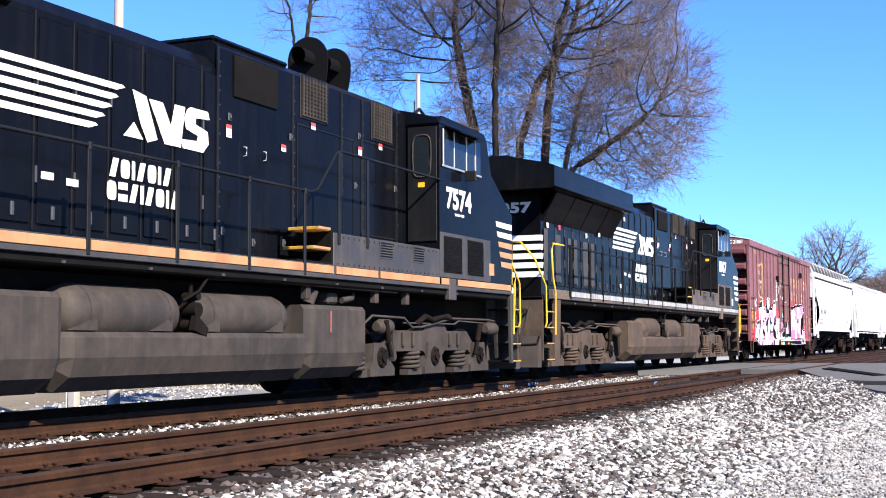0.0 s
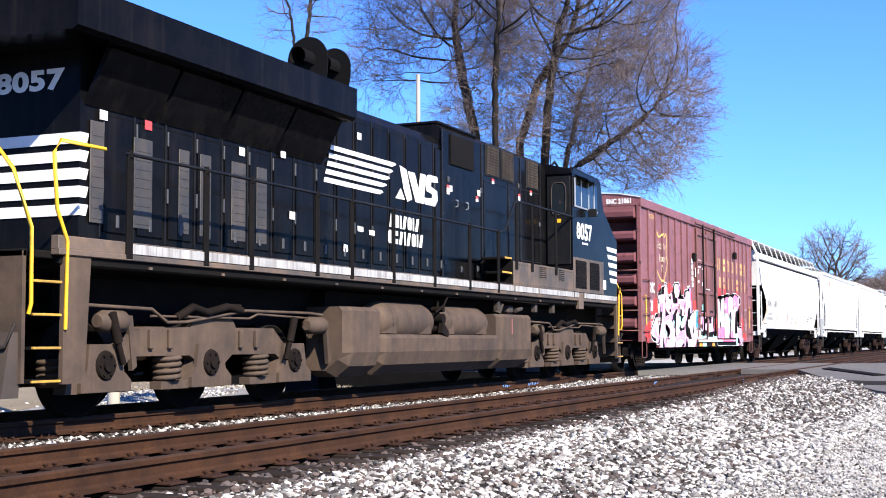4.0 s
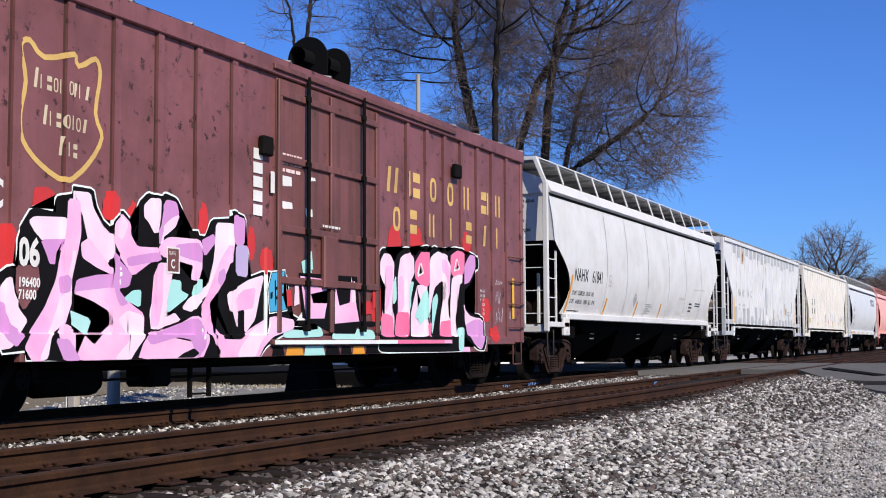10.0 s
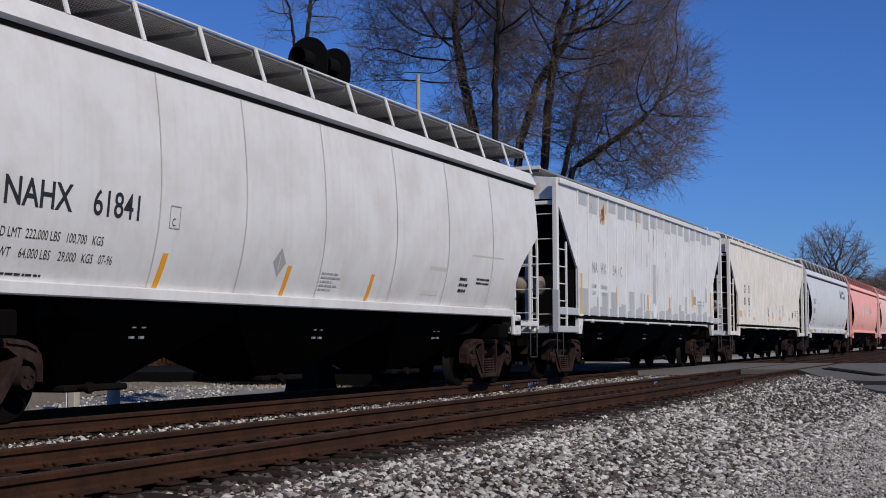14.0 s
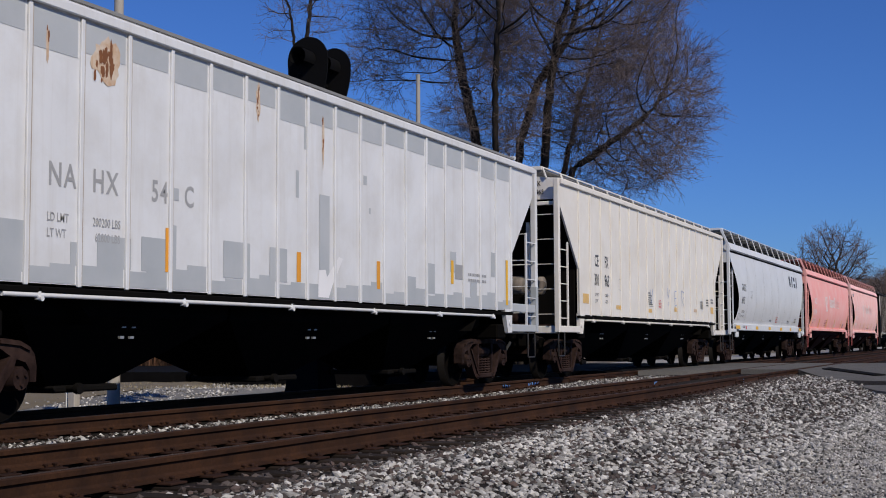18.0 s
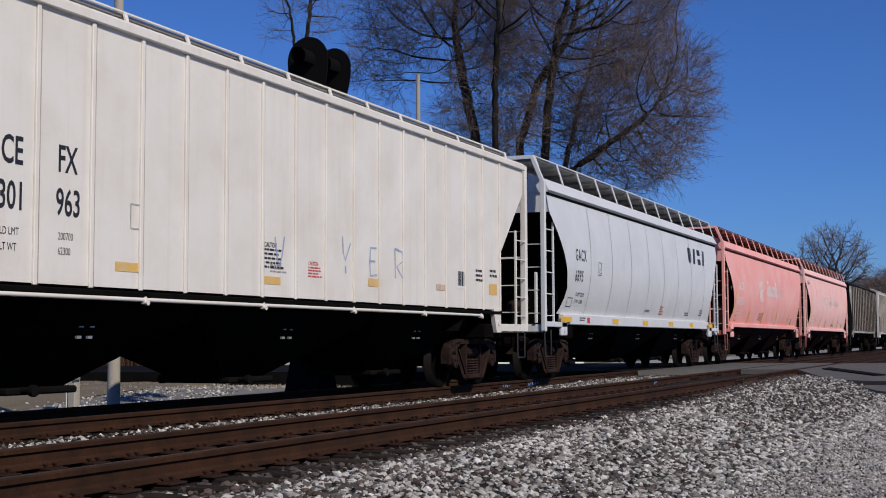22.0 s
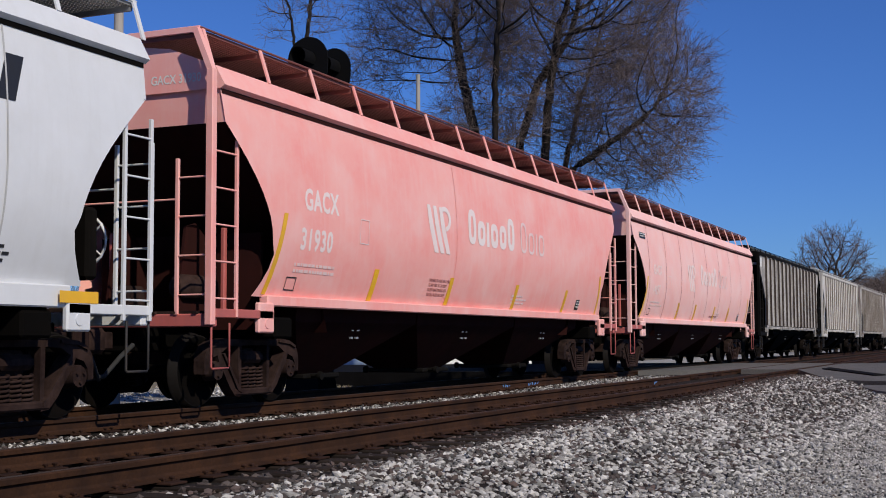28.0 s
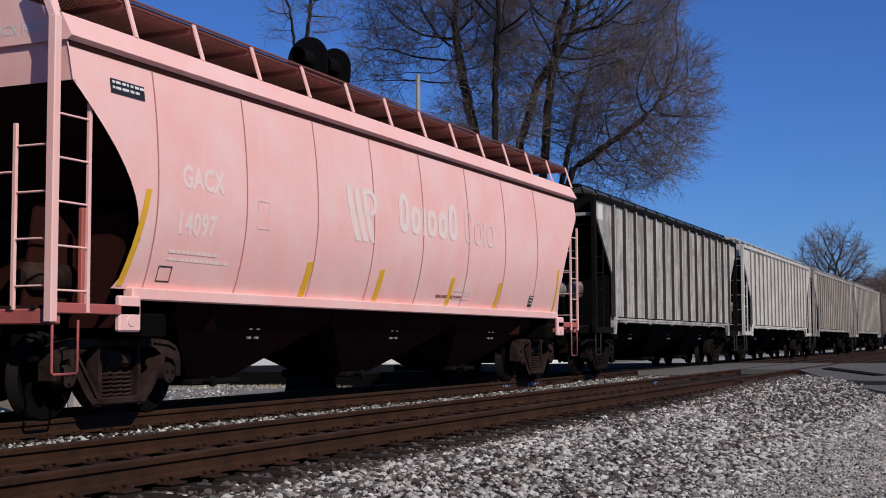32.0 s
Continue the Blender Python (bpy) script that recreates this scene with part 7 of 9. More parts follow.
    sprayed(car, rounded([(1.81, 1.96), (2.07, 1.98), (2.05, 1.69), (1.91, 1.36), (1.82, 1.28), (1.85, 1.68)]), "spray_pink", False, 0.0403)
    sprayed(car, rounded([(2.29, 1.81), (2.44, 1.85), (2.48, 1.38), (2.27, 1.22)]), "spray_pink", False, 0.0409)
    sprayed(car, rounded([(1.69, 1.24), (2.06, 1.2), (2.11, 0.9), (1.67, 0.9)]), "spray_hot", False, 0.0415)
    sprayed(car, rounded([(2.21, 1.26), (2.58, 1.27), (2.59, 0.9), (2.14, 0.9)]), "spray_hot", False, 0.0421)
    sprayed(car, rounded([(2.89, 2.07), (3.13, 2.26), (3.45, 2.26), (3.45, 1.88), (3.31, 1.72), (3.1, 1.74), (2.9, 1.84)]), "spray_hot", False, 0.0427)
    sprayed(car, rounded([(2.97, 1.72), (3.31, 1.71), (2.97, 1.28), (2.94, 1.14), (3.31, 1.17), (3.36, 0.91), (2.64, 0.9), (2.71, 1.2)]), "spray_pale", False, 0.0433)
    sprayed(car, rounded([(3.41, 1.91), (3.51, 2.2), (3.8, 2.31), (4.1, 2.26), (4.34, 2.1), (4.3, 1.68), (4.19, 1.51), (4.23, 1.23), (4.36, 1.15), (4.37, 0.91), (3.86, 0.91), (3.89, 1.22), (4.11, 1.75), (3.96, 1.85), (3.66, 1.73), (3.52, 1.49), (3.39, 1.09), (3.35, 1.48)]), "spray_pale", False, 0.0439)
    sprayed(car, rounded([(3.95, 2.21), (4.28, 2.08), (4.26, 1.68), (4.17, 1.53), (4.11, 1.88), (3.99, 1.99)]), "spray_pink", False, 0.0445)
    sprayed(car, rounded([(3.91, 1.14), (4.35, 1.17), (4.37, 0.91), (3.85, 0.91)]), "spray_hot", False, 0.0451)
    sprayed(car, rounded([(3.32, 1.09), (3.53, 1.12), (3.49, 0.91), (3.36, 0.91)]), "spray_hot", False, 0.0457)
    sprayed(car, rounded([(4.34, 2.28), (4.66, 2.38), (4.86, 2.33), (4.82, 2), (4.5, 1.9), (4.34, 2.01)]), "spray_hot", False, 0.0463)
    sprayed(car, rounded([(4.38, 1.89), (4.78, 1.98), (4.62, 1.53), (4.51, 1.19), (4.6, 0.91), (4.35, 0.91), (4.31, 1.39)]), "spray_pale", False, 0.0469)
    sprayed(car, rounded([(4.95, 2.14), (5.2, 2.34), (5.42, 2.32), (5.44, 2.13), (5.16, 1.87), (4.91, 1.82)]), "spray_lilac", False, 0.0475)
    sprayed(car, rounded([(4.81, 1.45), (4.95, 1.37), (5.17, 1.25), (5.78, 1.19), (5.79, 0.93), (5.65, 0.68), (5.43, 0.72), (5.04, 1.03), (4.91, 1.24)]), "spray_pale", False, 0.0481)
    sprayed(car, rounded([(5, 1.1), (5.43, 1.2), (5.78, 1.16), (5.79, 0.86), (5.65, 0.68), (5.3, 0.78), (5.04, 0.97)]), "spray_lilac", False, 0.0487)
    sprayed(car, rounded([(2.08, 1.67), (2.17, 1.84), (2.19, 1.47), (2.08, 1.39)]), "spray_teal", False, 0.0493)
    sprayed(car, rounded([(2.62, 1.72), (2.83, 1.77), (2.74, 1.57), (2.61, 1.31)]), "spray_teal", False, 0.0499)
    sprayed(car, rounded([(2.85, 1.2), (3.29, 1.68), (3.34, 1.37), (3.31, 1.21), (3.06, 1.09), (2.99, 1.2)]), "spray_teal", False, 0.0505)
    sprayed(car, rounded([(3.56, 1.49), (3.74, 1.61), (3.78, 1.5), (3.63, 1.18), (3.54, 0.92)]), "spray_teal", False, 0.0511)
    sprayed(car, rounded([(4.6, 1.03), (4.83, 1.05), (4.79, 0.66), (4.59, 0.67)]), "spray_teal", False, 0.0517)
    sprayed(car, rounded([(2.96, 1.91), (3.06, 2.09), (3.1, 2.07), (3.02, 1.89), (3.18, 1.94), (3.09, 2.09), (3.12, 2.1), (3.23, 1.92), (2.98, 1.85)]), "spray_white", False, 0.0523)
    sprayed(car, rounded([(4.46, 2.04), (4.56, 2.24), (4.6, 2.23), (4.51, 2.05), (4.69, 2.09), (4.59, 2.23), (4.62, 2.24), (4.74, 2.06), (4.47, 2.01)]), "spray_white", False, 0.0529)
    shape_on(car, [(-3.80, 1.60), (-3.55, 1.60), (-3.55, 1.90), (-3.80, 1.90)], box_width, M["white"], "plate_mark", 0.0160)
    shape_on(car, [(-3.78, 1.62), (-3.57, 1.62), (-3.57, 1.88), (-3.78, 1.88)], box_width, M["box_dark"], "plate_mark", 0.0166)
    words_on(car, "C", -3.72, 1.66, 0.10, box_width, M["white"], 0.8, 0.004, lift=0.0172)
    words_on(car, "PLATE", -3.76, 1.81, 0.04, box_width, M["white"], 0.8, lift=0.0172)
    sprayed(car, [(-1.58, 1.70), (-1.27, 1.74), (-1.25, 1.50), (-1.30, 1.40), (-1.22, 1.24), (-1.62, 1.20), (-1.66, 1.5)], "spray_blue", True, 0.072)
    for pts in ([(-1.52, 1.6), (-1.49, 1.62), (-1.47, 1.3), (-1.50, 1.28)], [(-1.49, 1.52), (-1.34, 1.58), (-1.35, 1.55), (-1.49, 1.48)], [(-1.48, 1.40), (-1.28, 1.46), (-1.30, 1.42), (-1.48, 1.36)], [(-1.62, 1.45), (-1.56, 1.46), (-1.57, 1.38), (-1.62, 1.36)]):
        sprayed(car, pts, "spray_black", False, 0.0725)
    for pts, m, l in (([(-0.88, 1.74), (0.8, 1.76), (0.9, 1.12), (0.73, 0.93), (0.13, 0.93), (-0.79, 1.14)], "spray_black", 0.054), ([(-0.84, 1.69), (-0.09, 1.67), (-0.12, 1.54), (-0.58, 1.47), (-0.5, 1.33), (-0.12, 1.34), (-0.19, 1.15), (-0.68, 1.14)], "spray_pink", 0.057),
                      ([(0.12, 1.65), (0.25, 1.31), (0.58, 1.37), (0.62, 1.73), (0.85, 1.12), (0.13, 1.08)], "spray_pink", 0.057), ([(-0.81, 1.88), (-0.63, 1.95), (-0.55, 1.76), (-0.77, 1.75)], "spray_teal", 0.057), ([(-1.36, 1.25), (-1.05, 1.3), (-1.1, 1.5), (-1.36, 1.5)], "spray_red", 0.057)):
        sprayed(car, pts, m, False, l)
    x = -1.55
    while x < 4.6:
        w = rnd.uniform(0.2, 0.62)
        paint = rnd.choice(("spray_teal", "spray_white", "spray_black", "spray_teal", "orange") if x < 1.6 else ("spray_hot", "spray_pink", "spray_pale", "spray_hot", "spray_black"))
        sprayed(car, [(x, 0.64), (x + w, 0.64), (x + w - 0.05, 0.75), (x + 0.04, 0.755)], paint, False, 0.036)
        x += w + 0.02
    x = -1.58
    while x < 4.1:
        w = rnd.uniform(0.3, 0.9)
        paint = rnd.choice(("spray_rim", "spray_teal", "spray_white", "spray_rim")) if x < 1.5 else rnd.choice(("spray_hot", "spray_pink", "spray_hot"))
        shape_on(car, [(x, zb - 0.015), (min(x + w, 4.15), zb - 0.015), (min(x + w, 4.15), zb + 0.04), (x, zb + 0.04)], lambda z: 1.60, M[paint], "spray_paint", 0.003)
        x += w
    for k, (x, z, w, h) in enumerate(((-1.36, 1.18, 0.3, 0.10), (-1.0, 1.30, 0.12, 0.36), (-0.92, 1.04, 0.5, 0.07), (0.14, 1.12, 0.7, 0.07), (0.95, 1.2, 0.3, 0.22), (1.28, 1.3, 0.2, 0.34), (-0.42, 1.56, 0.36, 0.1), (0.3, 1.42, 0.1, 0.34), (0.62, 1.38, 0.12, 0.3), (-0.62, 1.78, 0.1, 0.26))):
        sprayed(car, [(x, z), (x + w, z + 0.03), (x + w - 0.03, z + h), (x + 0.02, z + h * 0.9)], ("spray_black", "spray_pale", "spray_black", "spray_pink", "spray_red", "spray_red", "spray_pale", "spray_black", "spray_pale", "spray_teal")[k], False, 0.0585 + 0.0006 * k)
    for pts, paint in (([(-1.3, 0.88), (-0.2, 0.9), (-0.3, 1.02), (-1.2, 1.0)], "spray_teal"), ([(0.0, 0.86), (1.4, 0.86), (1.3, 0.98), (0.2, 1.0)], "spray_teal"), ([(-1.4, 1.02), (1.5, 1.04), (1.5, 1.12), (-1.4, 1.1)], "spray_black"), ([(-1.1, 0.97), (-0.7, 1.3), (-0.3, 0.98)], "spray_white")):
        sprayed(car, rounded(pts), paint, False, 0.052)
    return car


boxcar(47.96, 63.72)


# ---------------------------------------------------------------- locomotives
def loco_truck(car, x, material):
    b = Build()
    low = [(2.55, 0.27), (0.97, 0.27), (0.97, 0.36), (1.55, 0.37), (1.72, 0.60), (1.6, 0.66), (0.55, 0.66), (0.38, 0.55), (0.41, 0.27), (-0.95, 0.27), (-0.95, 0.36), (-0.42, 0.37), (-0.26, 0.60), (-0.38, 0.66), (-1.5, 0.66), (-1.65, 0.55), (-1.62, 0.27)]
    high = [(-2.62, 0.27), (-2.60, 0.38), (-2.35, 0.50), (-2.30, 0.78), (-1.75, 0.80), (-1.55, 0.92), (-1.25, 1.0), (-0.36, 1.0), (-0.23, 1.15), (0.5, 1.16), (0.64, 1.0), (1.55, 1.0), (1.85, 0.78), (2.29, 0.76), (2.40, 0.52), (2.55, 0.40)]
    for s in (-1, 1):
        b.prism(low + high, s * 0.98, s * 1.14)
        for ax in (-2.03, 0.0, 2.03):
            b.prism([(ax - 0.26, 0.80), (ax + 0.26, 0.80), (ax + 0.33, 0.50), (ax + 0.46, 0.40), (ax + 0.46, 0.28), (ax - 0.40, 0.28), (ax - 0.40, 0.40), (ax - 0.30, 0.52)], s * 1.141, s * 1.19)
        for q in (-1.0, 0.9):
            b.box(q - 0.22, q - 0.15, s * 1.141, s * 1.19, 0.74, 0.97, 0.01)
            b.box(q + 0.15, q + 0.22, s * 1.141, s * 1.19, 0.74, 0.97, 0.01)
    b.box(-1.6, 1.6, -0.5, 0.5, 0.6, 1.0, 0.05)
    t = part("truck", b, material, car, "dusty cast three-axle truck frame", at=pose(x, 0, 0))
    for s in (-1, 1):
        for ax in (-2.03, 0.0, 2.03):
            j = Build().tube([(ax, s * 1.18, 0.57), (ax, s * 1.22, 0.57)], [0.17, 0.15], 16).tube([(ax, s * 1.22, 0.57), (ax, s * 1.25, 0.57)], 0.07, 10)
            for k in range(6):
                a = 1.047 * k
                j.tube([(ax + 0.12 * math.cos(a), s * 1.2, 0.57 + 0.12 * math.sin(a)), (ax + 0.12 * math.cos(a), s * 1.24, 0.57 + 0.12 * math.sin(a))], 0.018, 5)
            part("journal_box", j, M["truck_dark"], t)
        for ax in (-2.72, -0.72, 1.24):
            sp = Build()
            coil(sp, ax, s * 1.06, 0.36, 0.65, 0.15, 0.032, 4)
            part("spring", sp, material, t)
        for ax, lean in ((-1.78, -0.22), (1.72, 0.22)):
            d = Build().tube([(ax, s * 1.24, 0.58), (ax + lean * 0.5, s * 1.24, 0.84)], 0.035, 8)
            d.tube([(ax + lean * 0.45, s * 1.24, 0.82), (ax + lean, s * 1.24, 1.14)], 0.055, 8)
            part("damper", d, M["truck_dark"], t)
        p = Build().tube([(-2.5, s * 1.1, 1.08), (-2.3, s * 1.16, 1.22), (-1.2, s * 1.18, 1.20), (-0.9, s * 1.18, 1.05), (-0.5, s * 1.18, 1.06), (0.8, s * 1.18, 1.22), (2.5, s * 1.16, 1.22), (2.9, s * 1.14, 1.20)], 0.022, 6)
        p.tube([(-1.2, s * 1.17, 1.12), (0.9, s * 1.17, 1.12), (1.1, s * 1.17, 1.18), (2.4, s * 1.17, 1.15)], 0.016, 6)
        part("brake_pipe", p, material, t)
        p = Build().tube([(-0.7, s * 1.16, 1.10), (-0.4, s * 1.2, 1.24), (-0.1, s * 1.2, 1.18), (0.35, s * 1.2, 1.26), (0.7, s * 1.18, 1.22)], 0.05, 7)
        p.box(0.3, 0.7, s * 1.12, s * 1.2, 1.2, 1.3, 0.02)
        part("sand_hose", p, M["truck_dark"], t)
        for ax in (-1.85, 2.72):
            c = Build().tube([(ax - 0.26, s * 1.13, 1.05), (ax - 0.20, s * 1.13, 1.05), (ax + 0.16, s * 1.13, 1.05), (ax + 0.22, s * 1.13, 1.05)], [0.07, 0.125, 0.125, 0.09], 14)
            part("brake_cylinder", c, material, t)
            part("brake_lever", Build().prism([(ax + 0.25, 1.12), (ax + 0.33, 1.12), (ax + 0.42, 0.55), (ax + 0.34, 0.5)], s * 1.10, s * 1.16), material, t)
    for ax in (-2.03, 0.0, 2.03):
        wheelset(t, ax, W_BIG)


def locomotive(u0, u1, number, label, paint, under, sill_mat, stripe, mark, thick_posts):
    car, half = rolling_car("locomotive", u0, u1, label, "diesel locomotive")
    P = M[paint]
    U = M[under]
    rnd = random.Random(int(number))

    def hood(z):
        return 0.876

    def hood2(z):
        return 0.885

    def side(z):
        return 1.50

    def yz_loft(x0, x1, prof):
        b = Build()
        n = len(prof)
        b.add([(x0, y, z) for y, z in prof] + [(x1, y, z) for y, z in prof], [tuple(range(n)), tuple(range(2 * n - 1, n - 1, -1))] + [(i, (i + 1) % n, n + (i + 1) % n, n + i) for i in range(n)])
        return b

    # frame and deck
    part("frame", Build().box(-9.95, 9.95, -1.47, 1.47, 1.60, 1.75, 0.02).box(-9.0, 9.0, -0.6, 0.6, 1.0, 1.6, 0.05), M["black"], car)
    pieces("side_sill", Build().box(-10.02, 10.08, -1.515, -1.40, 1.70, 1.765, 0.008).box(-10.02, 10.08, -1.50, -1.40, 1.76, 1.90, 0.008).mirror(), M[sill_mat], car)
    post_x = [-8.9, -7.44, -6.44, -4.75, -3.73, -2.34, -0.78, 0.75, 2.15]
    xs_ = post_x + [3.0, 4.4, 6.7, 7.4, 10.06]
    for a, c in zip(xs_[:-1], xs_[1:]):
        part("sill_stripe", Build().box(a + 0.05, c - 0.04, -1.522, -1.502, 1.772, 1.882, 0.004), M[stripe], car)
    # engine hood
    part("engine_hood", yz_loft(-8.95, 0.95, [(-0.86, 1.75), (-0.86, 4.36), (-0.74, 4.52), (0.74, 4.52), (0.86, 4.36), (0.86, 1.75)]), P, car)
    part("equipment_cabinet", yz_loft(0.96, 6.66, [(-0.885, 1.75), (-0.885, 4.66), (-0.78, 4.76), (0.78, 4.76), (0.885, 4.66), (0.885, 1.75)]), P, car)
    part("cabinet_lid", Build().box(0.99, 2.9, -0.80, 0.80, 4.765, 4.84, 0.03), P, car)
    # radiator section with its overhang
    part("radiator", yz_loft(-9.72, -3.45, [(-1.38, 4.08), (-1.45, 4.12), (-1.45, 4.56), (-1.3, 4.62), (-0.3, 4.82), (0.3, 4.82), (1.3, 4.62), (1.45, 4.56), (1.45, 4.12), (1.38, 4.08)]), P, car)
    for s in (-1, 1):
        for k in range(4):
            x0 = -8.9 + 1.36 * k
            part("radiator_shutter", Build().add([(x0 + 0.03, s * 0.875, 3.46), (x0 + 1.33, s * 0.875, 3.46), (x0 + 1.33, s * 1.22, 4.07), (x0 + 0.03, s * 1.22, 4.07), (x0 + 0.03, s * 0.84, 3.5), (x0 + 1.33, s * 0.84, 3.5), (x0 + 1.33, s * 1.15, 4.08), (x0 + 0.03, s * 1.15, 4.08)],
                                             [(0, 1, 2, 3), (4, 5, 6, 7), (0, 1, 5, 4), (1, 2, 6, 5), (3, 0, 4, 7)]), P, car)
    part("radiator_fan", Build().box(-9.2, -6.6, -0.25, 0.25, 4.82, 4.92, 0.04), P, car)
    # doors, seams, latches along the hood
    for k in range(16):
        x = -8.6 + 0.615 * k
        if x < 0.9:
            top = 4.34 if x > -3.4 else 3.46
            part("door_seam", Build().box(x - 0.012, x + 0.012, -0.872, -0.859, 2.0, top), M["loco_dark"], car)
            pieces("hinge", Build().box(x + 0.03, x + 0.055, -0.882, -0.858, 2.5, 2.68, 0.004).box(x + 0.03, x + 0.055, -0.882, -0.858, 3.5 if top > 4 else 3.2, 3.68 if top > 4 else 3.38, 0.004), M["loco_hinge"], car)
            part("hood_door", Build().box(x + 0.06, x + 0.555, -0.880, -0.861, 2.06, top - 0.06, 0.012), P, car)
            part("latch", Build().box(x + 0.27, x + 0.32, -0.900, -0.858, 2.12, 2.27, 0.008), M["loco_hinge"], car)
    if thick_posts:
        for x0, x1, z1 in ((-8.80, -8.56, 3.30), (-8.02, -7.66, 3.22), (-7.12, -6.90, 3.2), (-6.66, -6.42, 3.2), (-5.94, -5.60, 3.2), (-5.32, -5.06, 3.2)):
            v = Build().box(x0, x1, -0.892, -0.878, 2.15, z1, 0.006)
            for k in range(9):
                v.box(x0 + 0.02, x1 - 0.02, -0.897, -0.891, 2.2 + (z1 - 2.25) * k / 9, 2.2 + (z1 - 2.25) * k / 9 + 0.05)
            part("door_vent", v, M["sill_grey"], car, "brown dusty vent panel")
        for x, z, m in ((-8.66, 3.33, "white"), (-7.83, 3.34, "red"), (-5.78, 3.30, "white"), (-4.71, 3.41, "white"), (-4.46, 2.56, "white"), (-2.83, 2.20, "white"), (-2.38, 4.0, "white"), (1.27, 3.56, "white"), (2.64, 3.62, "white"), (-6.08, 3.8, "white")):
            shape_on(car, [(x, z), (x + 0.14, z), (x + 0.14, z + 0.11), (x, z + 0.11)], hood2, M[m], "label", 0.014)
    for x in (0.96, 2.88, 4.35, 5.05, 6.30):
        part("panel_joint", Build().box(x - 0.025, x + 0.025, -0.90, -0.884, 1.95, 4.66), M["loco_dark"], car)
    for x0, x1, z0, z1 in ((3.0, 4.75, 2.3, 3.95), (5.0, 6.25, 2.5, 4.0)):
        part("door_frame", Build().box(x0, x1, -0.897, -0.884, z0, z0 + 0.02).box(x0, x1, -0.897, -0.884, z1, z1 + 0.02).box(x0, x0 + 0.02, -0.897, -0.884, z0, z1).box(x1, x1 + 0.02, -0.897, -0.884, z0, z1), M["loco_dark"], car)
    # air inlets
    part("inlet_panel", Build().box(1.33, 2.43, -0.915, -0.88, 4.06, 4.63, 0.01), M["black"], car, "dark filter panel")
    vents = ((3.12, 3.88), (5.40, 6.10)) if number == "7574" else ((3.12, 3.78), (3.95, 4.6), (5.45, 6.1))
    for x0, x1 in vents:
        v = Build().box(x0 - 0.04, x1 + 0.04, -0.90, -0.885, 4.06, 4.72, 0.008)
        fr = part("air_inlet", v, M["loco_dark"], car)
        m = Build()
        for k in range(8):
            x = x0 + (x1 - x0) * (k + 0.2) / 8
            m.box(x, x + 0.018, -0.925, -0.898, 4.1, 4.68)
        for k in range(10):
            z = 4.1 + 0.058 * k
            m.box(x0, x1, -0.918, -0.899, z, z + 0.014)
        part("mesh_screen", m, M["under"], fr, "brown wire mesh screen")
    for x, z, tall in ((1.15, 3.50, 1), (3.4, 3.94, 0), (5.62, 3.94, 0), (2.55, 3.50, 0), (4.90, 3.72, 1)):
        h = 0.17 if tall else 0.10
        lb = shape_on(car, [(x, z), (x + 0.13, z), (x + 0.13, z + h), (x, z + h)], hood2, M["white"], "warning_label", 0.014)
        part("label_head", Build().add([(x, -0.9005, z + h - 0.05), (x + 0.13, -0.9005, z + h - 0.05), (x + 0.13, -0.9005, z + h), (x, -0.9005, z + h)], [(0, 1, 2, 3)]), M["red"], lb, "red head of the label")
        part("label_print", Build().add([(x + 0.02, -0.9005, z + 0.025), (x + 0.11, -0.9005, z + 0.025), (x + 0.11, -0.9005, z + 0.035), (x + 0.02, -0.9005, z + 0.035)], [(0, 1, 2, 3)]), M["red"], lb)
    # latches, studs along the joints, grab handles
    for x, z in ((1.2, 3.72), (2.78, 3.68), (4.9, 4.0), (4.78, 3.2), (1.05, 2.2), (1.8, 2.1), (2.6, 2.15), (6.2, 3.3)):
        part("latch", Build().box(x, x + 0.07, -0.905, -0.884, z, z + 0.11, 0.008).box(x + 0.02, x + 0.05, -0.925, -0.904, z + 0.03, z + 0.08, 0.006), M["loco_hinge"], car)
    st_ = Build()
    for x in (1.01, 2.93, 4.40, 5.10, 6.35):
        for k in range(14):
            z = 2.0 + 0.19 * k
            st_.tube([(x, -0.884, z), (x, -0.893, z)], 0.013, 5)
    tagged(part("stud", st_, M["loco_hinge"], car), kind="stuff")
    for x, z in ((1.6, 3.3), (2.1, 3.3)):
        part("grab_handle", Build().tube([(x, -0.884, z), (x, -0.93, z + 0.01), (x, -0.93, z + 0.12), (x, -0.884, z + 0.13)], 0.009, 5), M["steel"], car)
    for x, z in ((-2.35, 2.55), (-1.95, 2.52)):
        shape_on(car, [(x, z), (x + 0.2, z), (x + 0.2, z + 0.08), (x, z + 0.08)], hood, M["white"], "label", 0.014)
    # cab with a sloping nose
    prof = [(6.70, 1.90), (6.70, 4.52), (6.82, 4.64), (8.74, 4.60), (8.86, 4.46), (9.08, 3.88), (10.16, 3.22), (10.12, 1.78), (6.70, 1.78)]
    cab = Build().prism(prof[:8] + [(6.70, 1.78)], -1.50, 1.50)
    part("cab", cab, P, car)
    part("cab_roof", yz_loft(6.66, 8.80, [(-1.52, 4.50), (-1.46, 4.60), (-0.8, 4.76), (0.8, 4.76), (1.46, 4.60), (1.52, 4.50)]), P, car)
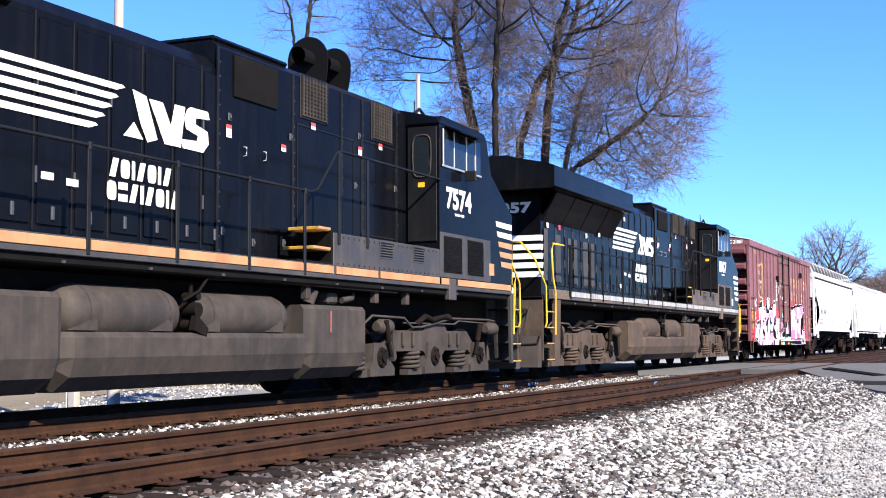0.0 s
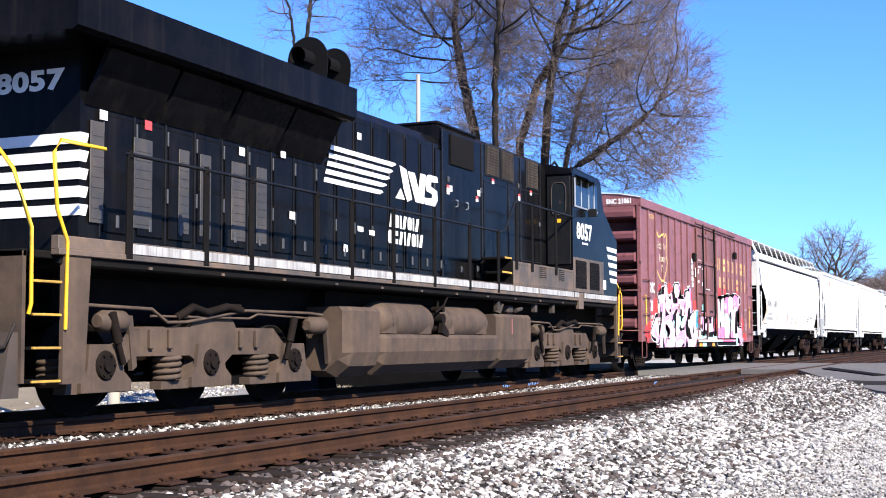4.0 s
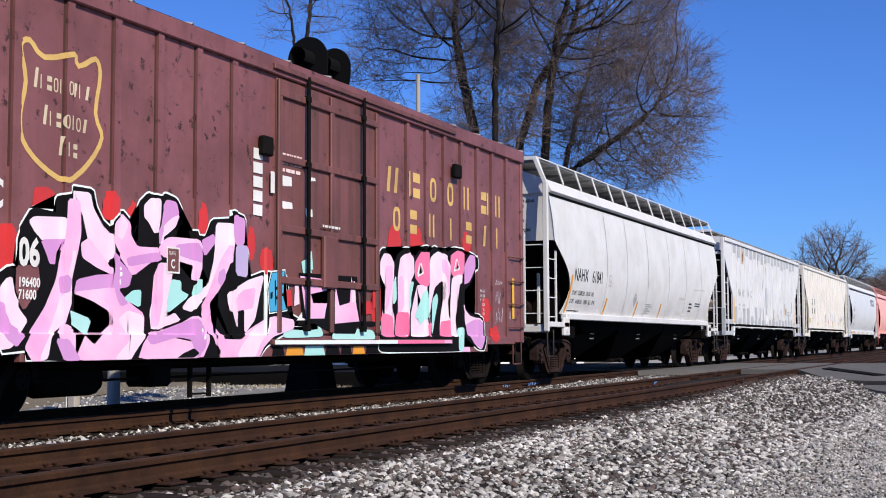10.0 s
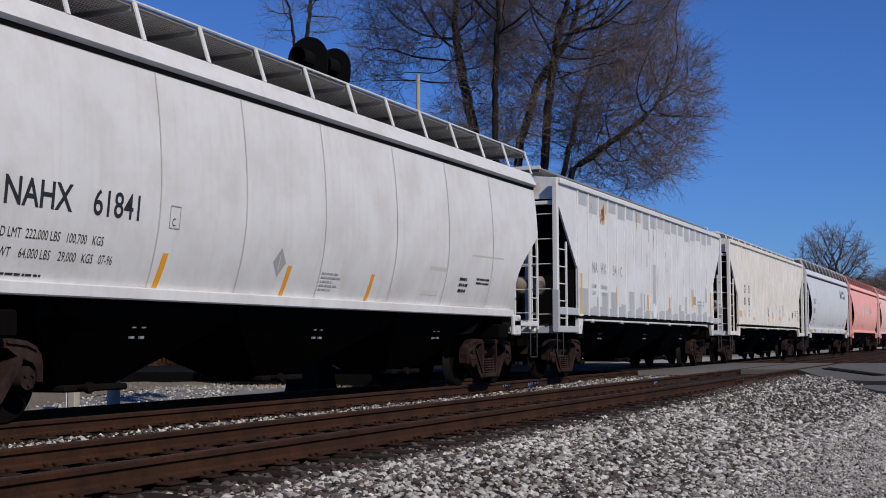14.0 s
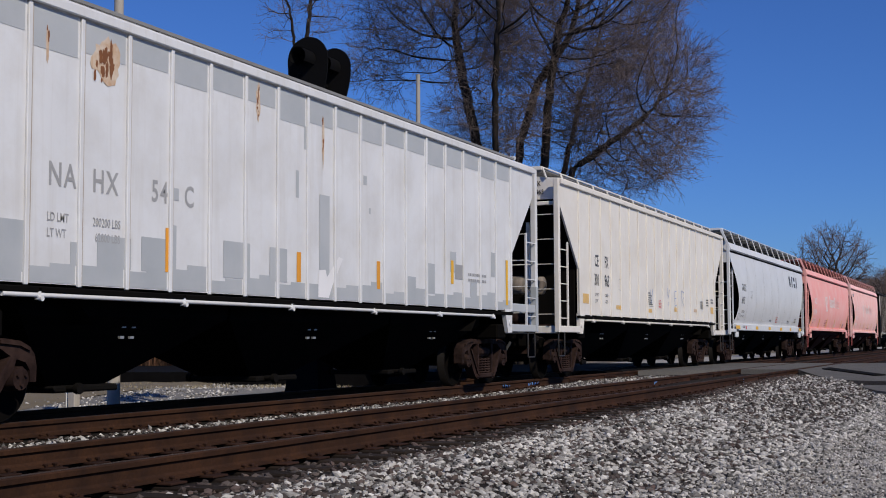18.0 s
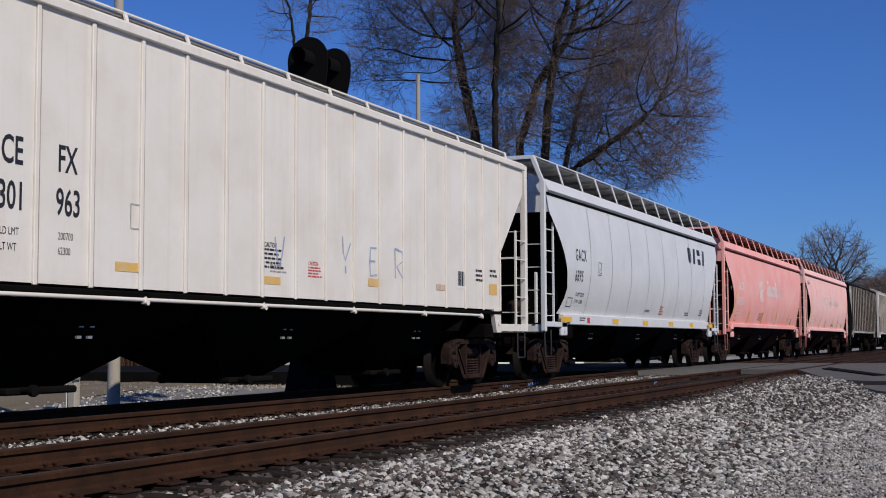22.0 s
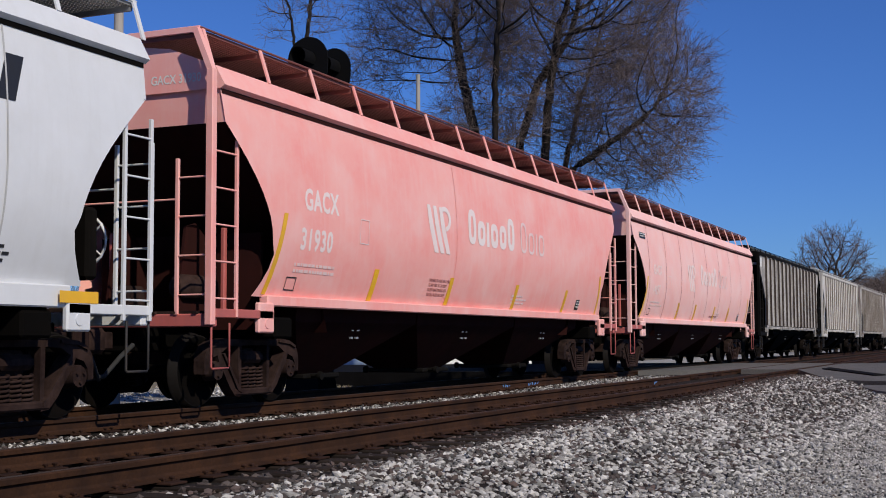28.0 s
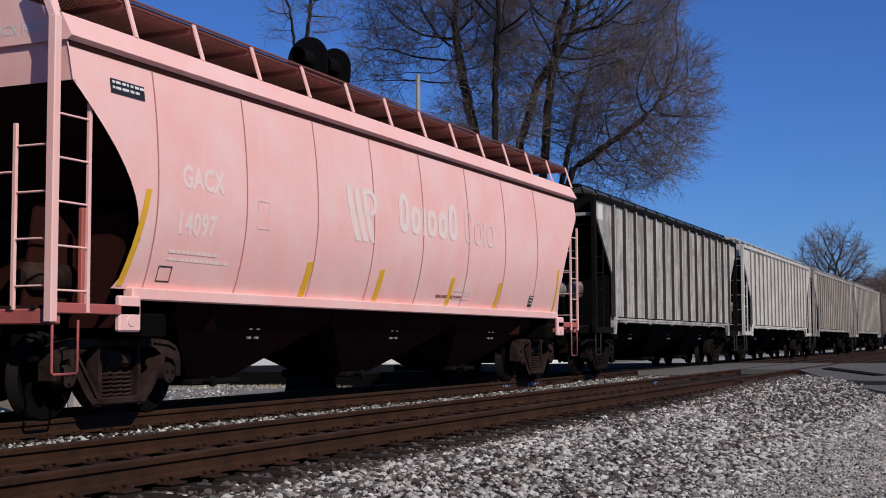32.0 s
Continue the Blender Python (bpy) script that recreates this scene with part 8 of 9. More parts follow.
    part("roof_gear", Build().box(6.9, 7.3, -0.5, -0.2, 4.76, 4.86, 0.02).box(7.6, 8.2, -0.3, 0.3, 4.76, 4.84, 0.02).tube([(7.0, -0.9, 4.72), (7.0, -0.9, 4.98)], 0.012, 5).tube([(6.75, -1.0, 4.7), (7.0, -1.0, 4.82), (7.25, -1.0, 4.72)], 0.03, 6), M["loco_dark"], car)
    win = Build().box(6.80, 8.52, -1.512, -1.494, 3.80, 4.42, 0.02)
    wf = part("side_window", win, M["loco_dark"], car)
    part("window_frame", Build().box(6.80, 6.84, -1.535, -1.51, 3.80, 4.42, 0.006).box(7.27, 7.30, -1.535, -1.51, 3.80, 4.42, 0.006).box(7.815, 7.85, -1.535, -1.51, 3.80, 4.42, 0.006).box(8.22, 8.27, -1.535, -1.51, 3.80, 4.42, 0.006).box(6.78, 8.54, -1.53, -1.51, 3.77, 3.81, 0.006), M["steel"], wf, "bright metal window frame")
    for x0, x1 in ((6.87, 7.25), (7.32, 7.79), (7.87, 8.21), (8.28, 8.50)):
        part("pane", Build().box(x0, x1, -1.524, -1.514, 3.82, 4.40), M["glass"], wf, "dark tinted glass")
    part("sunshade", Build().add([(6.95, -1.50, 4.47), (8.45, -1.50, 4.47), (8.45, -1.78, 4.36), (6.95, -1.78, 4.36), (6.95, -1.50, 4.49), (8.45, -1.50, 4.49), (8.45, -1.78, 4.38), (6.95, -1.78, 4.38)],
                                 [(0, 1, 2, 3), (4, 5, 6, 7), (0, 1, 5, 4), (2, 3, 7, 6), (0, 3, 7, 4), (1, 2, 6, 5)]), P, wf)
    part("mirror", Build().box(7.72, 7.78, -1.74, -1.54, 3.62, 3.80, 0.01), M["loco_dark"], wf)
    part("windscreen", Build().add([(8.87, -1.35, 4.42), (8.87, 1.35, 4.42), (9.07, 1.35, 3.94), (9.07, -1.35, 3.94)], [(0, 1, 2, 3)]), M["glass"], car)
    # rear door of the cab
    dr = part("cab_door", Build().box(6.672, 6.70, -1.46, -0.92, 2.5, 4.45, 0.008), M["loco_dark"], car)
    n = 16
    ring = [(math.copysign(abs(math.cos(6.2832 * k / n)) ** 0.5, math.cos(6.2832 * k / n)) * 0.17, math.copysign(abs(math.sin(6.2832 * k / n)) ** 0.5, math.sin(6.2832 * k / n)) * 0.36) for k in range(n)]
    part("door_window", Build().add([(6.668, -1.19 + y, 3.95 + z) for y, z in ring], [tuple(range(n))]), M["glass"], dr, "rounded dark door window")
    gk = Build().tube([(6.665, -1.19 + y, 3.95 + z) for y, z in ring + ring[:1]], 0.014, 5)
    part("window_gasket", gk, M["under"], dr)
    part("door_label", Build().box(6.664, 6.670, -1.24, -1.12, 3.42, 3.5), M["mustard"], dr)
    # boxes beside the walkway, louvres and steps
    bx_ = part("battery_box", Build().box(2.98, 6.70, -1.505, -0.89, 1.88, 2.36, 0.012).box(6.70, 9.0, -1.508, -1.49, 1.90, 2.66), M[sill_mat], car, "sooty box with louvres and bolts")
    for x0, x1, z0, z1, n in ((4.46, 4.85, 2.10, 2.34, 6), (5.66, 6.02, 2.10, 2.34, 6), (6.88, 7.62, 2.0, 2.58, 15), (7.92, 8.62, 2.0, 2.58, 15)):
        l = Build()
        for k in range(n):
            z = z0 + (z1 - z0) * k / n
            l.add([(x0, -1.51, z), (x1, -1.51, z), (x1, -1.535, z + (z1 - z0) / n * 0.5), (x0, -1.535, z + (z1 - z0) / n * 0.5), (x1, -1.51, z + (z1 - z0) / n * 0.55), (x0, -1.51, z + (z1 - z0) / n * 0.55)], [(0, 1, 2, 3), (3, 2, 4, 5)])
        part("louvre", l, M[sill_mat], bx_)
        part("louvre_backing", Build().box(x0 - 0.02, x1 + 0.02, -1.513, -1.506, z0 - 0.02, z1 + 0.02), M["black" if n > 9 else sill_mat], bx_)
    bolts = Build()
    for k in range(22):
        bolts.tube([(3.1 + 0.165 * k, -1.5, 2.31), (3.1 + 0.165 * k, -1.52, 2.31)], 0.014, 5)
        bolts.tube([(3.1 + 0.165 * k, -1.5, 1.93), (3.1 + 0.165 * k, -1.52, 1.93)], 0.014, 5)
    pieces("bolt", bolts, M[sill_mat], bx_)
    part("step_well", Build().box(1.98, 2.97, -1.49, -0.88, 1.88, 1.93).box(2.92, 2.97, -1.5, -0.88, 1.9, 2.4), M["black"], car)
    for z, x0 in ((2.12, 2.42), (2.40, 2.56)):
        stp = part("step", Build().box(x0, 2.92, -1.48, -1.0, z - 0.03, z + 0.02, 0.008), M["step_worn" if number == "7574" else "black"], car)
        part("step_edge", Build().box(x0, 2.92, -1.49, -1.481, z - 0.012, z + 0.022), M["amber" if number == "7574" else "step_worn"], stp, "worn coloured step edge")
    # handrails
    w = 0.055 if thick_posts else 0.03
    for s in (-1, 1):
        for x in post_x:
            part("handrail_post", Build().box(x - w, x + w, s * 1.51 - 0.014, s * 1.51 + 0.014, 1.72, 2.86, 0.006).tube([(x, s * 1.51, 2.82), (x, s * 1.51, 2.90)], 0.035, 6), M["black"] if thick_posts else M["loco_dark"], car)
        for x in (3.12, 4.02) + ((5.5,) if thick_posts else ()):
            part("handrail_post", Build().box(x - w, x + w, s * 1.515 - 0.014, s * 1.515 + 0.014, 2.2, 3.52, 0.006), M["black"] if thick_posts else M["loco_dark"], car)
        part("handrail", Build().tube([(-9.0, s * 1.51, 2.86), (2.3, s * 1.51, 2.87), (2.5, s * 1.51, 2.92), (3.05, s * 1.51, 3.50), (3.2, s * 1.51, 3.54), (6.75, s * 1.5, 3.54)], 0.022, 7), M["loco_dark"], car)
    # fuel tank with air reservoirs in its cut-out
    def tank_block(x0, x1, top, slope0, slope1):
        pr = [(-0.85, 0.30), (-1.16, 0.30), (-1.38, 0.46), (-1.45, 0.66), (-1.45, top - 0.06), (-1.40, top), (-0.85, top)]
        b = Build()
        n = len(pr)
        rows = [(x0, 1.0, slope0), (x0 + 0.16, 0.0, 0.0), (x1 - 0.16, 0.0, 0.0), (x1, 1.0, slope1)]
        b.add([(x, y + 0.10 * f, z + (0.10 * f if z < 0.5 else 0.0)) for x, f, sl in rows for y, z in pr],
              [(r * n + i, r * n + (i + 1) % n, (r + 1) * n + (i + 1) % n, (r + 1) * n + i) for r in range(3) for i in range(n)] + [tuple(range(n)), tuple(range(4 * n - 1, 3 * n - 1, -1))])
        return b
    tank = part("fuel_tank", tank_block(-2.6, 2.46, 0.93, 0, 0), U, car, "dusty fuel tank with chamfered underside")
    part("tank_end", tank_block(-3.72, -2.54, 1.33, 0, 0), U, tank)
    part("tank_end", tank_block(2.40, 4.22, 1.33, 0, 0), U, tank)
    part("far_side", tank_block(-3.72, 4.22, 1.33, 0, 0).flip_y(), U, tank)
    part("tank_core", Build().box(-3.3, 4.3, -0.84, 0.84, 0.34, 1.58), M["black"], tank)
    for x0, x1, r in ((-2.5, -0.42, 0.31), (-0.2, 2.05, 0.30)):
        for s in (-1, 1):
            rs = part("air_reservoir", Build().tube([(x0, s * 1.12, 1.14), (x0 + 0.04, s * 1.12, 1.14), (x0 + 0.12, s * 1.12, 1.14), (x0 + 0.3, s * 1.12, 1.14), (x1 - 0.3, s * 1.12, 1.14), (x1 - 0.12, s * 1.12, 1.14), (x1 - 0.04, s * 1.12, 1.14), (x1, s * 1.12, 1.14)],
                                                    [0.08, r * 0.62, r * 0.86, r, r, r * 0.86, r * 0.62, 0.08], 22), U, tank)
            bnd = Build()
            for x in (x0 + 0.34, x1 - 0.34):
                bnd.tube([(x - 0.01, s * 1.12, 1.14), (x + 0.012, s * 1.12, 1.14)], r + 0.006, 22, False)
            pieces("band", bnd, U, rs)
            for x in (x0 + 0.35, x1 - 0.4):
                part("saddle", Build().prism([(x - 0.26, 0.945), (x + 0.1, 0.945), (x + 0.1, 1.06), (x + 0.02, 1.10), (x - 0.06, 1.04)], s * 1.30, s * 1.42), U, rs)
    v = Build()
    for z, r in ((1.02, 0.07), (1.2, 0.09), (1.36, 0.05)):
        v.tube([(-0.2, -1.2, z), (-0.2, -1.42, z)], r, 9)
    v.tube([(-0.2, -1.3, 0.96), (-0.2, -1.3, 1.52)], 0.03, 6)
    v.tube([(-0.5, -1.4, 1.3), (-0.2, -1.42, 1.42), (0.0, -1.4, 1.58), (1.2, -1.42, 1.60), (5.2, -1.42, 1.58)], 0.02, 6)
    v.prism([(-0.32, 0.96), (-0.06, 0.88), (-0.02, 0.98), (-0.26, 1.14)], -1.36, -1.44)
    part("valve", v, M["truck_dark"], tank)
    part("sight_gauge", Build().box(2.98, 3.0, -1.462, -1.448, 0.95, 1.25), M["pink_print"], tank)
    f = Build().box(3.2, 3.5, -1.3, -1.0, 1.36, 1.52, 0.03).tube([(3.6, -1.3, 1.42), (3.9, -1.3, 1.46), (4.1, -1.2, 1.52)], 0.05, 7).tube([(2.7, -1.25, 1.36), (2.75, -1.3, 1.54)], 0.09, 8)
    for x in (2.4, 4.5, 5.6):
        f.box(x, x + 0.12, -1.4, -1.3, 1.40, 1.60, 0.01)
    pieces("pipe_fitting", f, M["under"], car)
    lug = Build()
    for k in range(12):
        x = -8.5 + 1.45 * k
        lug.box(x, x + 0.05, -1.49, -1.46, 1.62, 1.65)
    lug.box(7.05, 7.35, -1.53, -1.44, 1.52, 1.88, 0.01)
    pieces("frame_lug", lug, M[sill_mat], car)
    loco_truck(car, -6.84, U)
    loco_truck(car, 7.17, U)
    # end platforms: step wells, pilot, coupler, yellow handrails
    for e in (-1, 1):
        X = 10.70 if e > 0 else -10.42
        SM = M["sill_grey"] if number == "7574" else U
        for s in (-1, 1):
            part("step_side", Build().prism([(X - e * 0.50, 0.40), (X - e * (0.60 if e > 0 else 0.84), 0.40), (X - e * (0.66 if e > 0 else 0.92), 1.72), (X - e * 0.50, 1.72)], s * 1.44, s * 1.49), SM, car)
            part("step_back", Build().box(X - e * 0.5, X - e * 0.02, s * 0.92, s * 0.96, 0.42, 1.72, 0.01), U, car)
            part("step_plate", Build().prism([(X, 1.72), (X - e * 0.05, 1.72), (X - e * 0.05, 0.42), (X, 0.42)], s * 0.92, s * 1.40), U, car)
            for k in range(4):
                z = 0.42 + 0.33 * k
                t = part("step_tread", Build().box(X - e * 0.49, X - e * 0.06, s * 1.46, s * 0.95, z, z + 0.03), M["black"], car)
                part("step_edge", Build().box(X - e * 0.48, X - e * 0.07, s * 1.49, s * 1.46, z + 0.002, z + 0.028, 0.004), M["step_worn"], t, "worn yellow step edge")
        part("pilot", Build().prism([(X - e * 0.05, 0.92), (X + e * 0.10, 0.92), (X + e * 0.22, 0.28), (X - e * 0.02, 0.28)], -1.36, 1.36), M["pilot"], car, "grimy sloping end plate")
        part("end_plate", Build().box(X - e * 0.04, X + e * 0.06, -0.92, 0.92, 0.92, 1.72, 0.02), M["pilot"], car)
        part("porch", Build().box(X, X - e * 0.7, -1.4, 1.4, 1.66, 1.74, 0.01), M["black"], car)
        coupler(car, X + e * 0.42, e, 0.88)
        part("draft_pocket", Build().box(X, X + e * 0.5, -0.24, 0.24, 0.66, 1.08, 0.03), M["pilot"], car)
        for s in (-1, 1):
            x = X - e * 0.05
            part("grab_rail", Build().tube([(x, s * 1.44, 1.1), (x, s * 1.47, 1.2), (x, s * 1.46, 1.95), (x, s * 1.22, 2.54), (x, s * 0.92, 2.88), (x, s * 0.72, 2.89), (x, s * 0.70, 1.9)], 0.021, 7), M["yellow"], car, "yellow handrail beside the steps")
            if e < 0:
                part("grab_rail", Build().tube([(X + 0.52, s * 1.50, 0.95), (X + 0.52, s * 1.51, 1.85), (X + 0.36, s * 1.51, 2.15), (X + 0.30, s * 1.51, 2.72), (X + 0.40, s * 1.51, 2.86), (X + 1.1, s * 1.51, 2.86)], 0.021, 7), M["yellow"], car, "yellow end of the handrail")
            else:
                part("grab_rail", Build().tube([(X - 0.50, s * 1.50, 0.95), (X - 0.50, s * 1.53, 1.9), (X - 0.42, s * 1.53, 2.1)], 0.021, 7), M["yellow"], car, "yellow handrail beside the steps")
        h = Build()
        for y in (-0.9, -0.6, 0.6):
            h.tube([(X + e * 0.12, y, 1.2), (X + e * 0.3, y, 1.0), (X + e * 0.42, y + 0.1, 0.62), (X + e * 0.62, y + 0.15, 0.5)], 0.022, 6)
        h.tube([(X + e * 0.12, -0.75, 1.72), (X + e * 0.16, -0.75, 2.2), (X + e * 0.1, -0.4, 2.3)], 0.02, 6)
        for k, y in enumerate((-1.15, -1.02, -0.46, 0.9)):
            h.tube([(X + e * 0.1, y, 1.5 - 0.1 * k), (X + e * 0.25, y, 1.36), (X + e * 0.34, y + 0.1, 0.9), (X + e * 0.3, y + 0.2, 0.5)], 0.028, 6)
        h.tube([(X + e * 0.08, -0.5, 1.62), (X + e * 0.34, -0.48, 1.45), (X + e * 0.62, -0.46, 1.30)], 0.035, 6)
        pieces("hose", h, M["rubber"], car)
        part("cable_socket", Build().box(X + e * 0.06, X + e * 0.2, -1.1, -0.9, 1.35, 1.5, 0.03), M["truck_rust"], car)
        part("anti_climber", Build().box(X + e * 0.06, X + e * 0.3, -0.6, 0.6, 1.3, 1.45, 0.02), M["truck_rust"], car)
        part("uncoupling_lever", Build().tube([(X + e * 0.12, -1.42, 1.0), (X + e * 0.16, -1.35, 0.78), (X + e * 0.2, -0.5, 0.8), (X + e * 0.3, -0.3, 0.95)], 0.018, 6), M["under"], car)
        for s in (-1, 1):
            dl = part("ditch_light", Build().tube([(X - e * 0.05, s * 0.72, 1.86), (X + e * 0.14, s * 0.72, 1.86)], 0.13, 14), M["loco_dark"], car)
            part("lens", Build().tube([(X + e * 0.135, s * 0.72, 1.86), (X + e * 0.15, s * 0.72, 1.86)], 0.105, 14), M["lens"], dl)
    # rear end of the hood: number, pale bars, twin lamps
    tb = text_build(number, 0.215, 0.014, 1.5, 1.06)
    tb.v = [(-8.962, 0.34 - px_, 3.66 + pz_) for px_, _, pz_ in tb.v]
    part("number", tb, M["white"], car)
    for k in range(5):
        z = 3.02 - 0.2 * k
        part("end_stripe", Build().box(-8.964, -8.954, -0.87, 0.30, z, z + 0.125), M[mark], car)
        part("end_stripe", Build().prism([(-8.96, z), (-8.84, z), (-8.80, z + 0.125), (-8.96, z + 0.125)], -0.868, -0.861), M[mark], car)
    part("end_panel", Build().box(-8.966, -8.7, 0.34, 1.16, 1.75, 3.16), M["tan_panel"], car, "tan panel on the hood end")
    shape = [(0.42, 2.3), (0.5, 2.62), (0.46, 2.85), (0.6, 3.05), (0.72, 2.98), (0.66, 2.7), (0.78, 2.5), (0.7, 2.25), (0.62, 2.48), (0.52, 2.25)]
    part("end_emblem", Build().add([(-8.972, y, z) for y, z in shape], [tuple(range(10))]), M["loco_dark"], car, "dark emblem silhouette")
    hl = part("headlight", Build().box(-9.22, -8.955, 0.36, 1.02, 4.0, 4.06, 0.01).box(-9.20, -8.955, 0.38, 1.0, 3.72, 4.05, 0.03), M["loco_dark"], car)
    for y in (0.55, 0.83):
        part("lens", Build().tube([(-9.19, y, 3.885), (-9.235, y, 3.885), (-9.25, y, 3.885)], [0.12, 0.12, 0.07], 16), M["lens"], hl)
    part("lamp_recess", Build().box(-8.97, -8.954, 0.34, 0.68, 3.4, 3.9), M["black"], car)
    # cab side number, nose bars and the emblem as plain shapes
    words_on(car, number, 6.98, 3.10, 0.34, side, M["cream" if mark == "cream" else "white"], 1.12, 0.02, 1.04)
    bars_on(car, 7.35, 2.93, 0.5, 0.09, 1, side, M["white"], rnd)
    for k in range(5):
        z = 2.95 - 0.185 * k
        x0 = 9.28 + 0.06 * k
        shape_on(car, [(x0, z + 0.10), (x0 + 0.05, z), (10.12, z - 0.02), (10.13, z + 0.09)], side, M[mark if k < 2 else ("amber" if mark == "cream" else mark)], "nose_stripe")
    shape_on(car, [(8.93, 2.02), (9.17, 2.02), (9.17, 2.24), (8.93, 2.24)], side, M["amber" if mark == "cream" else "white"], "label", 0.012)
    mk_ = M[mark]
    for k in range(5):
        z = 3.72 - 0.128 * k
        end_x = -0.95 - 0.12 * k
        start = -3.25 - 0.05 * k
        shape_on(car, [(start, z), (end_x - 0.16, z), (end_x, z + 0.05), (end_x - 0.05, z + 0.075), (start + 0.03, z + 0.075)], hood, mk_, "emblem_stripe", 0.014)
    shape_on(car, [(-0.82, 3.78), (-0.55, 3.74), (-0.32, 3.25), (-0.52, 3.19), (-0.66, 3.4)], hood, mk_, "emblem", 0.014)
    shape_on(car, [(-0.98, 3.21), (-0.78, 3.40), (-0.60, 3.21)], hood, mk_, "emblem", 0.014)
    shape_on(car, [(-0.50, 3.72), (-0.22, 3.72), (0.10, 3.22), (-0.18, 3.22)], hood, mk_, "emblem", 0.0145)
    shape_on(car, [(-0.12, 3.22), (0.16, 3.22), (0.24, 3.74), (0.02, 3.74)], hood, mk_, "emblem", 0.014)
    shape_on(car, [(0.28, 3.72), (0.36, 3.76), (0.74, 3.76), (0.78, 3.66), (0.48, 3.64), (0.46, 3.56), (0.74, 3.50), (0.76, 3.34), (0.64, 3.22), (0.20, 3.22), (0.16, 3.33), (0.50, 3.35), (0.52, 3.42), (0.26, 3.47), (0.22, 3.60)], hood, mk_, "emblem", 0.0145)
    plain_name(car, -1.22, 2.71, "SBISBIS", 0.17, 0.22, 0.062, 0.035, hood, mark, 0.014)
    plain_name(car, -1.26, 2.44, "BESISBIS", 0.17, 0.22, 0.062, 0.035, hood, mark, 0.014)
    return car


locomotive(1.9, 24.2, "7574", "dark navy diesel locomotive with cream stripes and amber sill", "loco", "under", "sill_grey", "amber", "cream", False)
locomotive(24.5, 46.8, "8057", "black diesel locomotive with white stripes and dusty brown sills", "loco_old", "under_tan", "sill_brown", "reflect", "white", True)

# ---------------------------------------------------------------- the hoppers of this train
rnd = random.Random(77)


def side_stripe(car, x, z0, z1, w, depth, material, lean=0.0):
    """A reflective strip that follows the side."""
    b = Build()
    zs = [z0 + (z1 - z0) * k / 5 for k in range(6)]
    b.sheet([[(x + q + lean * (z - z0), -(depth(z) + 0.007), z) for z in zs] for q in (0, w)])
    return part("reflector", b, M[material], car)


def end_words(car, x, y, z, lines, height, material, squeeze=0.85, round_end=True):
    for k, t in enumerate(lines):
        tb = text_build(t, height, 0.003, squeeze)
        zz = z - k * height * 1.75
        tb.v = [(x + (max(0.0, 0.06 * (3.93 - zz - pz_)) + (-0.009 if zz + pz_ > 3.92 else 0.0275) if round_end else -0.006), y - px_, zz + pz_) for px_, _, pz_ in tb.v]
        part("lettering", tb, M[material], car)


def box_mark(car, x, z, w, h, depth, material, t=0.014):
    for a in ([(x, z), (x + w, z), (x + w, z + t), (x, z + t)], [(x, z + h - t), (x + w, z + h - t), (x + w, z + h), (x, z + h)], [(x, z + t), (x + t, z + t), (x + t, z + h - t), (x, z + h - t)], [(x + w - t, z + t), (x + w, z + t), (x + w, z + h - t), (x + w - t, z + h - t)]):
        shape_on(car, a, depth, M[material], "plate_mark", 0.007)


h1, hh = round_hopper("covered_hopper", 65.22, 82.10, M["grey_car"], M["grey_car"], "light grey round-sided covered hopper with orange strips", (0.24, 0.345, 0.465, 0.60, 0.72, 0.84), posts=14)
words_on(h1, "NAHX", -hh + 1.60, 2.14, 0.27, round_width, M["ink"], 0.88, 0.006)
words_on(h1, "61841", -hh + 2.90, 2.14, 0.27, round_width, M["ink"], 0.88, 0.004)
words_on(h1, "LD LMT  222,000 LBS   100,700   KGS", -hh + 1.58, 1.83, 0.095, round_width, M["ink"], 0.74)
words_on(h1, "LT WT    64,000 LBS    29,000   KGS   07-96", -hh + 1.52, 1.64, 0.095, round_width, M["ink"], 0.74)
box_mark(h1, -hh + 4.24, 2.10, 0.2, 0.26, round_width, "print", 0.010)
words_on(h1, "C", -hh + 4.29, 2.13, 0.09, round_width, M["ink"], 0.8)
side_stripe(h1, -hh + 1.30, 1.43, 2.25, 0.10, round_width, "orange", 0.12)
for x in (4.15, 6.9, 9.35):
    side_stripe(h1, -hh + x, 1.43, 1.82, 0.10, round_width, "orange", 0.16)
for pts in ([(11.30, 1.58), (11.95, 1.58), (12.15, 2.05), (11.45, 2.05)], [(12.62, 1.44), (14.2, 1.44), (14.75, 2.36), (13.2, 2.34)]):
    shape_on(h1, [(-hh + x, z) for x, z in pts], round_width, M["beige_patch"], "paint_out", 0.004)
shape_on(h1, [(-hh + 6.74, 1.66), (-hh + 6.90, 1.85), (-hh + 6.74, 2.04), (-hh + 6.58, 1.85)], round_width, M["print"], "diamond_mark", 0.004)
bars_on(h1, -hh + 7.9, 1.5, 0.5, 0.28, 5, round_width, M["print"], rnd)
bars_on(h1, -hh + 13.5, 1.80, 0.6, 0.14, 2, round_width, M["ink"], rnd, lift=0.009)
bars_on(h1, -hh + 12.75, 1.62, 0.3, 0.3, 3, round_width, M["ink"], rnd, lift=0.009)
bars_on(h1, -hh + 1.5, 1.44, 0.8, 0.05, 1, round_width, M["ink"], rnd)
words_on(h1, "2 TREAD COND SHOES", hh - 1.27, 1.20, 0.055, lambda z: 1.52, M["ink"], 0.72, lift=0.004)
